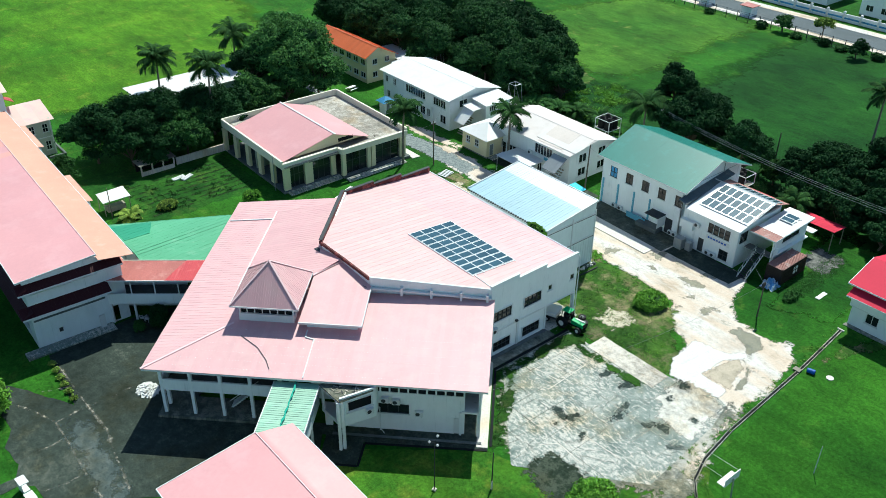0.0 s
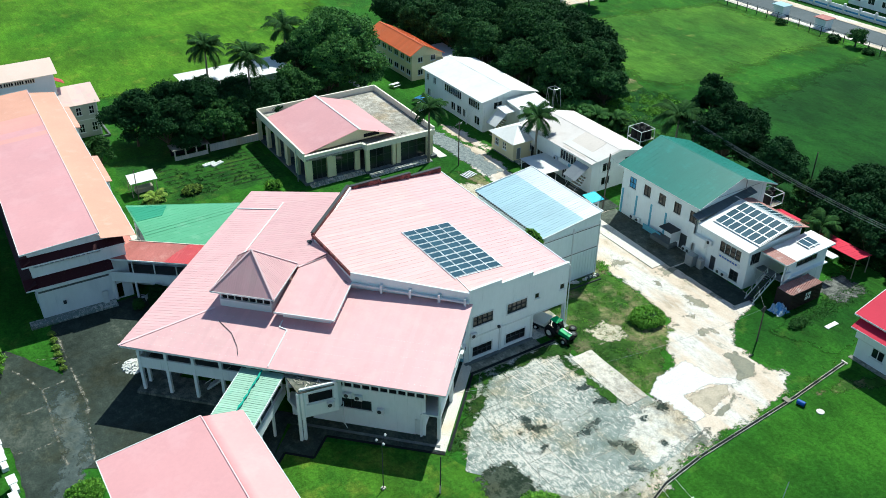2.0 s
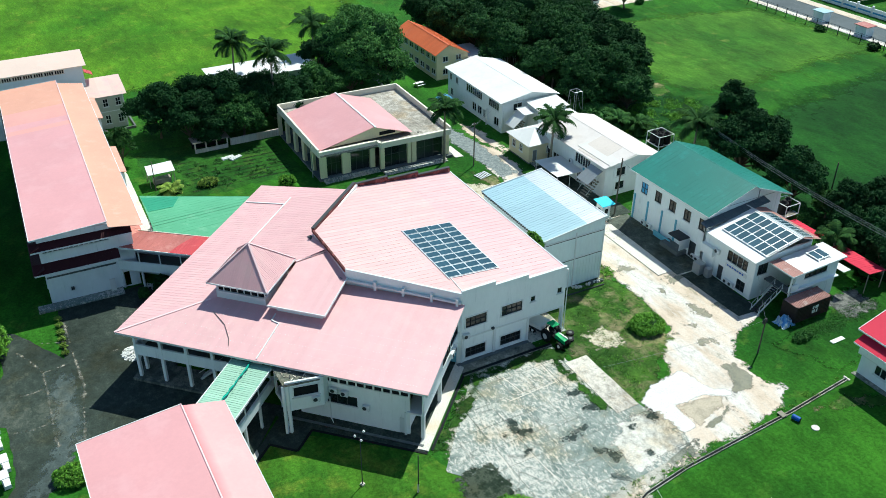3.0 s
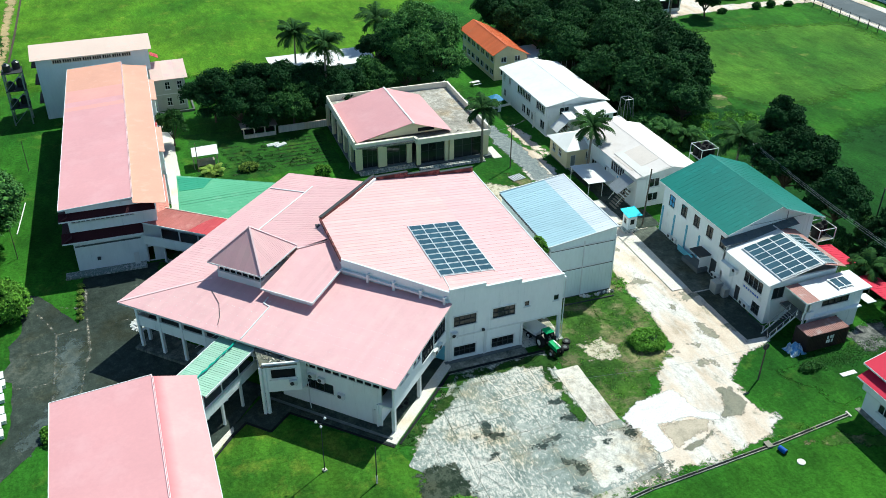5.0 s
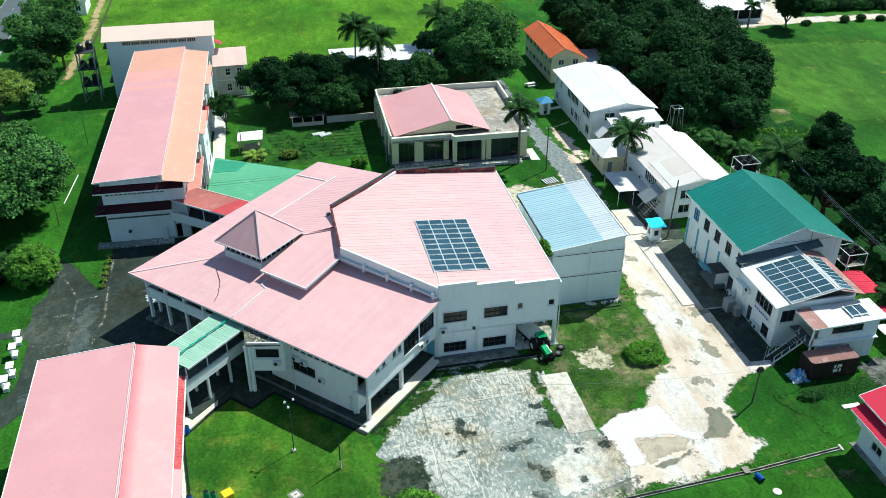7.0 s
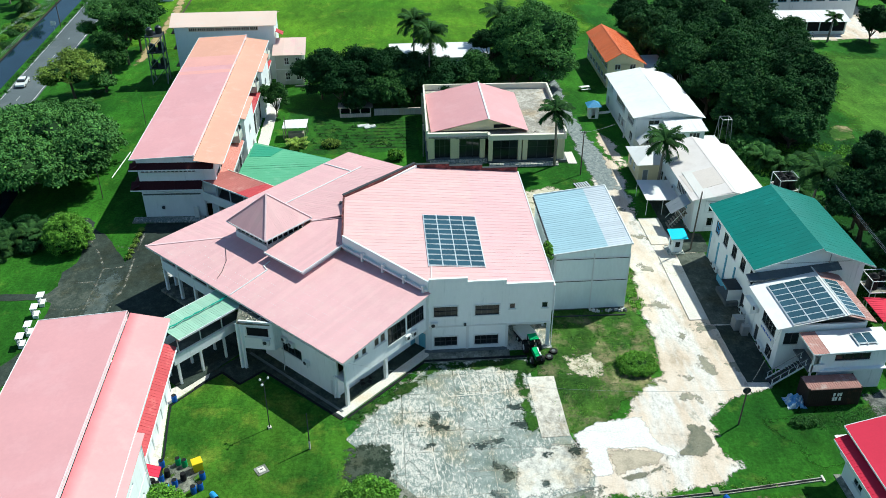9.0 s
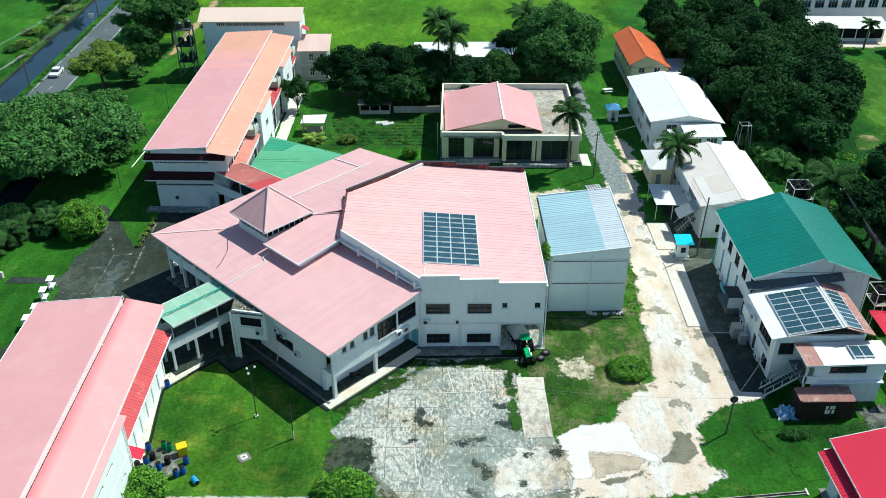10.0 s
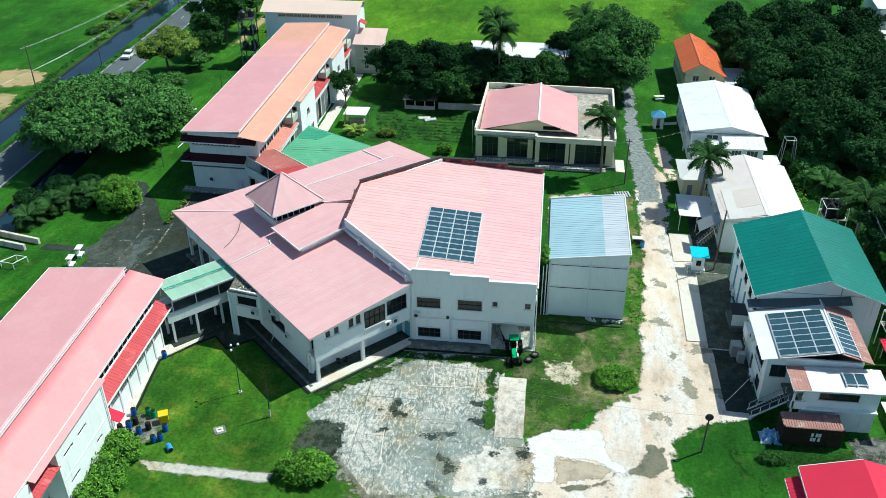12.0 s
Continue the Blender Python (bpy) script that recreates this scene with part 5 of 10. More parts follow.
def solar_array(origin, ux, uy, cols, rows, w, h, gap_x, gap_y, label):
    """Panels on rails over a roof; each panel a part with its aluminium rim."""
    o, ux, uy = Vector(origin), Vector(ux).normalized(), Vector(uy).normalized()
    up = ux.cross(uy)
    up = up if up.z > 0 else -up
    m = Matrix((( ux.x, uy.x, up.x, o.x), (ux.y, uy.y, up.y, o.y), (ux.z, uy.z, up.z, o.z), (0, 0, 0, 1)))
    a = thing("solar_array", label, "solar panels", origin)
    for i in range(cols):
        for j in range(rows):
            x, y = i * (w + gap_x), j * (h + gap_y)
            p = part("panel", a_box(x + 0.035, y + 0.035, 0.10, x + w - 0.035, y + h - 0.035, 0.145, m=m), SOLAR, a)
            bm = bmesh.new()
            for q in ((x, y, x + w, y + 0.035), (x, y + h - 0.035, x + w, y + h), (x, y + 0.035, x + 0.035, y + h - 0.035), (x + w - 0.035, y + 0.035, x + w, y + h - 0.035)):
                box(bm, q[0], q[1], 0.095, q[2], q[3], 0.15, m)
            part("rim", bm, ALU, p)
    for i in range(cols + 1):
        x = i * (w + gap_x) - gap_x / 2
        part("rail", a_box(x - 0.06, -0.25, 0.03, x + 0.06, rows * (h + gap_y) + 0.1, 0.11, m=m), ALU, a)
    for j in range(rows + 1):
        y = j * (h + gap_y) - gap_y / 2
        part("rail", a_box(-0.1, y - 0.055, 0.05, cols * (w + gap_x), y + 0.055, 0.088, m=m), ALU, a)
    return a


solar_array((58.25, 63.6, HZ(58.25, 0)), (1, 0, -0.083), (0, 1, 0), 4, 10, 1.64, 1.04, 0.06, 0.165, "forty dark blue solar panels on the pink hall roof")
part("conduit", strip_line(bmesh.new(), [(58.5, 63.5, HZ(58.5, 0)), (58.3, 60.4, HZ(58.3, 0))], 0.08, 0.08), WHITE_TRIM, hall)

# ---- the wing set at an angle in front of the hall ----
E1, E2, W0 = Vector((0.7071, -0.7071)), Vector((0.7071, 0.7071)), Vector((22.4, 75.3))


def uv(u, v):
    p = W0 + E1 * u + E2 * v
    return (p.x, p.y)


def uvz(u, v, z):
    return Vector((*uv(u, v), z))


def to_uv(x, y):
    d = Vector((x, y)) - W0
    return d.dot(E1), d.dot(E2)


wing = thing("wing_building", "white two-storey wing with a broad pink sheet roof", "building", (38, 68, 0))
ZA = lambda x, y: 7.2 + 0.11 * to_uv(x, y)[1]
ZB = lambda x, y: 7.2 + 0.11 * to_uv(x, y)[0]
sheets(wing, [uv(0, 0), uv(36.4, 0), uv(36.4, 14.2), uv(22.1, 14.2), uv(18.2, 18.2)], ZA, E2, PINK, 0.52, 1, rib_h=0.010, uneven=0.002)
sheets(wing, [uv(0, 0), uv(18.2, 18.2), uv(14.9, 21.2), uv(14.9, 36.4), uv(0, 36.4)], ZB, E1, PINK, 0.52, 1, rib_h=0.010, uneven=0.002)
ZX = lambda x, y: 9.1 + 0.107 * (to_uv(x, y)[1] - 7.2)
sheets(wing, [uv(15.3, 7.2), uv(22.2, 7.2), uv(22.2, 14.3), uv(18.3, 18.2), uv(15.3, 15.2)], ZX, E2, PINK, 0.52, 1, rib_h=0.010, uneven=0.002, name="upper_roof_sheet")
ZY = lambda x, y: 7.92 + 0.235 * (to_uv(x, y)[0] - 6.3)
sheets(wing, [uv(6.3, 15.2), uv(15.2, 15.2), uv(18.2, 18.2), uv(14.9, 21.2), uv(14.9, 33), uv(6.3, 33)], ZY, E1, PINK, 0.52, 1, rib_h=0.010, uneven=0.002, name="upper_roof_sheet")
part("fascia", strip_line(bmesh.new(), [uvz(15.25, 7.15, 8.92), uvz(22.25, 7.15, 8.92), uvz(22.25, 14.2, 9.68)], 0.1, 0.24), WHITE_TRIM, wing)
bm = bmesh.new()
prism(bm, [uv(16, 7.9), uv(21.6, 7.9), uv(21.6, 14.1), uv(16, 14.1)], 7.6, 9.02)
part("curb_wall", bm, WHITE, wing)
part("verge_cap", strip_line(bmesh.new(), [uvz(6.25, 15, 7.95), uvz(6.25, 33, 7.95)], 0.16, 0.08), WHITE_TRIM, wing)
part("verge_cap", strip_line(bmesh.new(), [uvz(0.3, 31.1, 7.28), uvz(6.1, 31.1, 7.9)], 0.14, 0.08), WHITE_TRIM, wing)
part("ridge_cap", strip_line(bmesh.new(), [uvz(0, 0, 7.22), uvz(7.8, 7.8, 8.07)], 0.26, 0.05), PINK_CAP, wing)
part("ridge_cap", strip_line(bmesh.new(), [uvz(15.2, 15.2, 10.0), uvz(18.2, 18.2, 10.35)], 0.26, 0.06), PINK_CAP, wing)
part("fascia", strip_line(bmesh.new(), [uvz(0.06, 36.3, 6.93), uvz(0.06, 0.06, 6.93), uvz(36.35, 0.06, 6.93)], 0.08, 0.22), WHITE_TRIM, wing)
part("fascia", strip_line(bmesh.new(), [uvz(36.34, 0, 6.93), uvz(36.34, 14.2, 8.49)], 0.08, 0.22), WHITE_TRIM, wing)
part("gutter_pipe", strip_line(bmesh.new(), [uvz(16.2, 7.2, 8.1), uvz(16.2, 6.2, 7.9), uvz(17.2, 5.9, 7.86), uvz(17.2, 0.2, 7.24)], 0.12, 0.1), WHITE_TRIM, wing)
part("loose_strip", strip_line(bmesh.new(), [uvz(9.2, 5.8, 7.88), uvz(11.4, 4.2, 7.70), uvz(12.8, 2.4, 7.50), uvz(13.4, 1.2, 7.38)], 0.06, 0.04), DARK_STEEL, wing, "dark loose cable lying on the roof")
# lantern over the crossing
part("lantern_wall", prism(bmesh.new(), [uv(8.3, 8.3), uv(14.5, 8.3), uv(14.5, 14.5), uv(8.3, 14.5)], 7.4, 9.05), WHITE_TRIM, wing)
# Black block in place of the unlit space behind the lantern windows.
part("lantern_dark", prism(bmesh.new(), [uv(8.55, 8.55), uv(14.25, 8.55), uv(14.25, 14.25), uv(8.55, 14.25)], 9.05, 10.35), DARK, wing)
for k in range(8):
    for a, b in ((8.33 + k * 0.86, 8.4), (8.4, 8.33 + k * 0.86), (14.4, 8.33 + k * 0.86), (8.33 + k * 0.86, 14.4)):
        part("mullion", prism(bmesh.new(), [uv(a, b), uv(a + 0.1, b), uv(a + 0.1, b + 0.1), uv(a, b + 0.1)], 9.05, 10.35), WHITE_TRIM, wing)
ap = (11.4, 11.4)
for (p, q), d in ((((7.6, 7.6), (15.2, 7.6)), E2), (((15.2, 7.6), (15.2, 15.2)), E1), (((15.2, 15.2), (7.6, 15.2)), E2), (((7.6, 15.2), (7.6, 7.6)), E1)):
    def zp(x, y, dd=d):
        u_, v_ = to_uv(x, y)
        off = abs(v_ - 11.4) if dd is E2 else abs(u_ - 11.4)
        return 10.45 + (3.8 - off) * 0.97
    sheets(wing, [uv(*p), uv(*q), uv(*ap)], zp, d, PINK, 0.8, 3, name="lantern_sheet")
for c in ((7.6, 7.6), (15.2, 7.6), (15.2, 15.2), (7.6, 15.2)):
    part("hip_cap", strip_line(bmesh.new(), [uvz(*c, 10.47), uvz(*ap, 14.16)], 0.2, 0.06), PINK_CAP, wing)
part("lantern_fascia", strip_line(bmesh.new(), [uvz(7.6, 7.6, 10.28), uvz(15.2, 7.6, 10.28), uvz(15.2, 15.2, 10.28), uvz(7.6, 15.2, 10.28), uvz(7.6, 7.6, 10.28)], 0.1, 0.18), WHITE_TRIM, wing)

# gallery side, with posts and open storeys
part("gallery_floor", prism(bmesh.new(), [uv(0.6, 0.6), uv(14.2, 0.6), uv(14.2, 4), uv(4, 4), uv(4, 20), uv(0.6, 20)], 0, 0.35), WORN_APRON, wing)
gal = wall_frame(uv(1.2, 1.2), uv(20.5, 1.2))
part("spandrel", a_box(0, 0, 3.5, 13.4, 0.2, 4.95, m=gal), WHITE, wing)
part("spandrel", a_box(0, 0, 6.6, 34.4, 0.2, 7.15, m=gal), WHITE, wing)
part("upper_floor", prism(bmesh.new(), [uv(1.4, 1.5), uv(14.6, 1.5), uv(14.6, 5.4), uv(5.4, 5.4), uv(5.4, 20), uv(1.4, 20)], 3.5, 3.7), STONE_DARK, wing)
for k in range(5):
    part("post", a_box(k * 3.25, -0.06, 0.35, k * 3.25 + 0.34, 0.3, 6.6, m=gal), WHITE, wing)
ngal = wall_frame(uv(1.2, 30), uv(1.2, 1.45))
part("spandrel", a_box(0, 0, 3.5, 28.4, 0.2, 4.95, m=ngal), WHITE, wing)
for k in range(9):
    part("post", a_box(k * 3.4, -0.05, 0.2, k * 3.4 + 0.34, 0.3, 6.9, m=ngal), WHITE, wing)
wall(wing, uv(5.2, 30), uv(5.2, 5.2), 0.2, 7.6, WHITE, [(2 + 4 * k, 0.4, 4.4 + 4 * k, 2.9) for k in range(6)])
wall(wing, uv(5.2, 5.2), uv(22, 5.2), 0.2, 7.6, WHITE, [(1.2, 0.4, 3.8, 2.8), (5.2, 0.4, 7.8, 2.8), (9.5, 0.4, 11.5, 2.8), (1.2, 4.5, 3.8, 6.2), (6, 4.5, 9, 6.2)])
stair = thing("staircase", "white concrete staircase inside the open gallery", "stairs", (*uv(11, 3), 0.35))
for k in range(12):
    part("step", prism(bmesh.new(), [uv(8.2 + 0.28 * k, 2.6), uv(8.48 + 0.28 * k, 2.6), uv(8.48 + 0.28 * k, 3.8), uv(8.2 + 0.28 * k, 3.8)], 0.3 + 0.26 * k, 0.5 + 0.26 * k), WHITE_TRIM, stair)
part("handrail", strip_line(bmesh.new(), [uvz(8.2, 2.55, 1.3), uvz(11.6, 2.55, 4.3)], 0.08, 0.1), WHITE_TRIM, stair)

# courtyard side: solid wall with high openings, windows and cooling units
c0 = 22.3
high_row = [(1.9 + 0.98 * k, 5.3, 2.7 + 0.98 * k, 6.2) for k in range(10)]
cm = wall(wing, uv(c0, 1.2), uv(34.0, 1.2), 0, 6.6, WHITE, [(2.4, 2.5, 5.8, 3.75), (10.55, 0.05, 11.35, 2.3)] + high_row)
window(wing, cm, 2.4, 2.5, 5.8, 3.75, 3, 1, DARK_STEEL)
door(wing, cm, 10.55, 11.35, 0.05, 2.2, WHITE_TRIM)
for k, (x0, z0, x1, z1) in enumerate(high_row):
    # Black sheet closes each vent as its inner shade.
    part("vent_backing", a_box(x0, 0.1, z0, x1, 0.14, z1, m=cm), DARK, wing)
for x, z in ((2.85, 4.1), (4.05, 3.95), (6.45, 2.55)):
    ac_unit(wing, cm, x, z)
part("kerb", prism(bmesh.new(), [uv(20, -0.2), uv(35.9, -0.2), uv(35.9, 0.1), uv(20, 0.1)], 0, 0.22), STONE_DARK, wing)
# Both aprons are coloured dark for the shade at the wing's foot.
part("apron", prism(bmesh.new(), [uv(14, -0.2), uv(36.2, -0.2), uv(36.2, 1.4), uv(14, 1.4)], -0.1, 0.12), CONCRETE_DARK, wing)
patch("courtyard_apron", [uv(19.35, -8.2), uv(19.9, -8.2), uv(20.1, -4.3), uv(23.3, -4.3), uv(23.5, -0.95), uv(36.5, -0.75), uv(36.5, -0.21), uv(19.35, -0.21)], 0.06, CONCRETE_DARK, "concrete apron at the foot of the wing with shade in its dark colour", "concrete apron", 0.05)
solid("yard_drain", strip_line(bmesh.new(), [uvz(20.05, -8.3, 0), uvz(20.25, -4.45, 0), uvz(23.45, -4.45, 0), uvz(23.65, -1.1, 0), uvz(36.6, -0.9, 0)], 0.26, 0.07), DARK, "narrow dark drain round the courtyard apron", "drain", "structure")
# upper bay set cornerwise between the walkway and the wing
BAY_A, BAY_B = (21.5, -2.15), (24.85, 0.02)
part("bay_floor", prism(bmesh.new(), [uv(19.0, 0.2), uv(*BAY_A), uv(*BAY_B), uv(24.85, 1.19), uv(19.0, 1.19)], 3.0, 3.3), WHITE, wing)
bay_m = wall(wing, uv(*BAY_A), uv(*BAY_B), 3.3, 6.75, WHITE, [(0.75, 4.75, 3.55, 6.2)], 0.2)
window(wing, bay_m, 0.75, 4.75, 3.55, 6.2, 1, 1, WHITE_TRIM, DARK, bar=0.12, out=0.06)
ac_unit(wing, bay_m, 2.7, 3.95)
wall(wing, uv(24.85, 0.05), uv(24.85, 1.2), 3.3, 6.75, WHITE, (), 0.2)
wall(wing, uv(19.0, 0.25), uv(21.4, -2.0), 3.3, 6.5, WHITE, [(0.35, 3.4, 2.6, 6.0)], 0.2)
wall(wing, uv(19.0, 1.2), uv(c0, 1.2), 0, 3.2, WHITE, [(0.8, 0.05, 2.4, 2.4)])
part("canopy", prism(bmesh.new(), [uv(18.9, 0.1), uv(21.35, -2.3), uv(21.6, -2.3), uv(24.6, -0.2), uv(24.6, 0.3), uv(19.2, 0.3)], 6.5, 6.66), WORN_APRON, wing, "weathered concrete canopy slab")
part("bay_parapet", a_box(0.0, -0.03, 6.75, 3.95, 0.2, 6.9, m=bay_m), WHITE_TRIM, wing)
litter_rng = random.Random(21)
for k in range(22):
    lu = litter_rng.uniform(20.4, 23.4)
    lv = litter_rng.uniform(max(1.0 - (lu - 18.5), (lu - 24.4) * 0.64 - 0.1) + 0.25, 0.15)
    part("litter", a_box(-litter_rng.uniform(0.1, 0.35), -0.05, 0, litter_rng.uniform(0.1, 0.3), 0.05, 0.06, m=Matrix.Translation(uvz(lu, lv, 6.66)) @ pose(0, 0, 0, 0, 0, litter_rng.uniform(0, 180))), (TIMBER, PALE_CONCRETE, DARK_STEEL)[k % 3], wing)
for du, dv in ((-0.22, -0.02), (0.16, 0.22)):
    part("column", prism(bmesh.new(), [uv(21.42 + du, -2.42 + dv), uv(21.72 + du, -2.42 + dv), uv(21.72 + du, -2.12 + dv), uv(21.42 + du, -2.12 + dv)], 0, 6.5), WHITE, wing, "tall flat white column")
part("downpipe", a_rod(uvz(25.0, 1.05, 0.1), uvz(25.0, 1.05, 3.3), 0.06), WHITE_TRIM, wing)
part("downpipe", a_rod(uvz(25.0, 1.05, 0.35), uvz(25.5, 0.5, 0.15), 0.05), WHITE_TRIM, wing)

# arcade side facing the court
upper = [(1.45, 5.75, 2.15, 7.0), (2.6, 5.75, 3.3, 7.0), (4.55, 5.75, 5.3, 7.1), (5.55, 5.75, 6.3, 7.2), (6.75, 4.7, 9.65, 7.0), (9.95, 5.1, 12.75, 7.1)]
am = wall(wing, uv(35.7, 0.9), uv(35.7, 14.2), 3.15, 7.25, WHITE, upper)
bm = bmesh.new()
vs = [bm.verts.new(am @ Vector(c)) for c in ((0, 0, 7.25), (13.3, 0, 7.25), (13.3, 0, 8.6), (0, 0.25, 7.25), (13.3, 0.25, 7.25), (13.3, 0.25, 8.6))]
for f in ((0, 1, 2), (5, 4, 3), (0, 3, 4, 1), (1, 4, 5, 2), (2, 5, 3, 0)):
    bm.faces.new([vs[i] for i in f])
part("gable_wall", bm, WHITE, wing)
for k, (x0, z0, x1, z1) in enumerate(upper):
    window(wing, am, x0, z0, x1, z1, 4 if k > 3 else 1, 2 if k > 3 else 1, DARK_STEEL if k > 3 else WHITE_TRIM)
end_m = wall(wing, uv(33.75, 14.25), uv(36.0, 14.25), 0, 3.2, WHITE, [(0.5, 0.1, 1.8, 2.5)], 0.2)
door(wing, end_m, 0.5, 1.8, 0.12, 2.3, BLUE_TRIM)
wall(wing, uv(35.5, 14.25), uv(36.05, 14.3), 3.2, 8.7, WHITE, (), 0.12)
part("soffit", prism(bmesh.new(), [uv(33.7, 1.0), uv(35.6, 1.0), uv(35.6, 14.2), uv(33.7, 14.2)], 3.2, 3.4), WHITE, wing)
low = wall(wing, uv(33.7, 1.0), uv(33.7, 14.6), 0, 3.2, WHITE, [(12.4, 0.05, 13.5, 2.4)])
door(wing, low, 12.4, 13.5, 0.08, 2.3, BLUE_TRIM)
for v in (0.95, 7.1):
    part("post", prism(bmesh.new(), [uv(35.3, v), uv(35.68, v), uv(35.68, v + 0.4), uv(35.3, v + 0.4)], 0, 3.2), WHITE_TRIM, wing)
# Soffit shade painted as two concretes: dark inside, pale on the sunlit strip.
part("arcade_floor", prism(bmesh.new(), [uv(33.7, -0.1), uv(35.4, -0.1), uv(35.4, 14.3), uv(33.7, 14.3)], -0.1, 0.157), CONCRETE_DARK, wing)
part("arcade_step", prism(bmesh.new(), [uv(35.4, -0.6), uv(36.6, -0.6), uv(36.6, 13.6), uv(35.4, 14.3)], -0.1, 0.16), PALE_CONCRETE, wing)
part("edge_drain", strip_line(bmesh.new(), [uvz(36.9, -0.3, 0), uvz(36.9, 13.6, 0)], 0.3, 0.075), DARK, wing)
part("notice", a_box(4.0, -0.03, 1.5, 4.8, 0, 2.1, m=low), ALU, wing)
part("notice", a_box(8.0, -0.03, 1.9, 8.6, 0, 2.3, m=low), ALU, wing)
for x, z in ((9.4, 3.9), (10.5, 3.9)):
    ac_unit(wing, am, x, z + 0.0)

# rows of pale fixing caps along the lower roof's purlins
caps = bmesh.new()
cap_rng = random.Random(11)
for v in (0.9, 2.1, 3.3, 4.5, 5.7, 6.8):
    for k in range(100):
        u = 1.4 + v * 0.9 + 0.33 * k
        if u < 36.0 and cap_rng.random() < 0.72:
            cx_, cy_ = uv(u, v)
            zc = ZA(cx_, cy_)
            box(caps, cx_ - 0.026, cy_ - 0.026, zc, cx_ + 0.026, cy_ + 0.026, zc + 0.026)
tagged(part("roof_fixing", caps, WHITE_TRIM, wing), "rows of pale fixing caps", "", "", "stuff")

# ---- covered bridge with the mint roof ----
bridge = thing("covered_walkway", "two-storey white covered walkway with a mint green roof", "walkway", (*uv(16.5, -4), 0))
ZK = lambda x, y: 6.75 - 0.12 * abs(to_uv(x, y)[0] - 16.5)
sheets(bridge, [uv(14.1, -8.4), uv(18.9, -8.4), uv(18.9, 0.4), uv(14.1, 0.4)], ZK, E1, MINT, 0.62, 2)
seal, seal_rng = bmesh.new(), random.Random(4)
left, right = [], []
for k in range(23):
    v, mid_u, half_w = -8.4 + 0.4 * k, 16.5 + seal_rng.uniform(-0.08, 0.08), seal_rng.uniform(0.03, 0.14)
    for row, u in ((left, mid_u - half_w), (right, mid_u + half_w)):
        row.append([seal.verts.new(uvz(u, v, 6.75 + dz)) for dz in (-0.03, 0.03)])
for k in range(22):
    seal.faces.new((left[k][1], right[k][1], right[k + 1][1], left[k + 1][1]))
    seal.faces.new((left[k][0], left[k][1], left[k + 1][1], left[k + 1][0]))
    seal.faces.new((right[k][1], right[k][0], right[k + 1][0], right[k + 1][1]))
part("ridge_seal", seal, JADE, bridge, "ragged jade green sealant along the ridge")
for u in (14.1, 18.9):
    part("fascia", strip_line(bmesh.new(), [uvz(u, -8.4, 6.26), uvz(u, 0.4, 6.26)], 0.1, 0.22), WHITE_TRIM, bridge)
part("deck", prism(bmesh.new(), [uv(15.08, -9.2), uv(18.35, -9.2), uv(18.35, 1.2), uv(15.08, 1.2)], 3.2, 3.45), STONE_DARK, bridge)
for u in (14.9, 18.35):
    part("parapet", prism(bmesh.new(), [uv(u, -9.2), uv(u + 0.18, -9.2), uv(u + 0.18, 1.1), uv(u, 1.1)], 3.1, 4.35), WHITE, bridge)
    part("coping", prism(bmesh.new(), [uv(u - 0.04, -9.2), uv(u + 0.22, -9.2), uv(u + 0.22, 1.1), uv(u - 0.04, 1.1)], 4.35, 4.43), WHITE_TRIM, bridge)
    for v in (-8.4, -5.4, -2.4, 0.4):
        part("stanchion", prism(bmesh.new(), [uv(u + 0.04, v), uv(u + 0.14, v), uv(u + 0.14, v + 0.1), uv(u + 0.04, v + 0.1)], 4.43, 6.3), WHITE_TRIM, bridge)
for u in (16.2, 18.4):
    for v in (-8.75, -5.7, -2.4):
        part("post", prism(bmesh.new(), [uv(u - 0.13, v - 0.13), uv(u + 0.13, v - 0.13), uv(u + 0.13, v + 0.13), uv(u - 0.13, v + 0.13)], 0.1, 3.1), WHITE_TRIM, bridge)
for v in (-8.75, -5.7, -2.4):
    part("beam", prism(bmesh.new(), [uv(14.95, v - 0.12), uv(18.5, v - 0.12), uv(18.5, v + 0.12), uv(14.95, v + 0.12)], 2.85, 3.2), WHITE, bridge)
# Dark concrete gives this floor the shade under the deck.
part("floor", prism(bmesh.new(), [uv(14.2, -9.4), uv(19.3, -9.4), uv(19.3, -4.6), uv(18.8, 1), uv(14.2, 1)], -0.1, 0.13), CONCRETE_DARK, bridge)

# ---- the two long classroom blocks ----


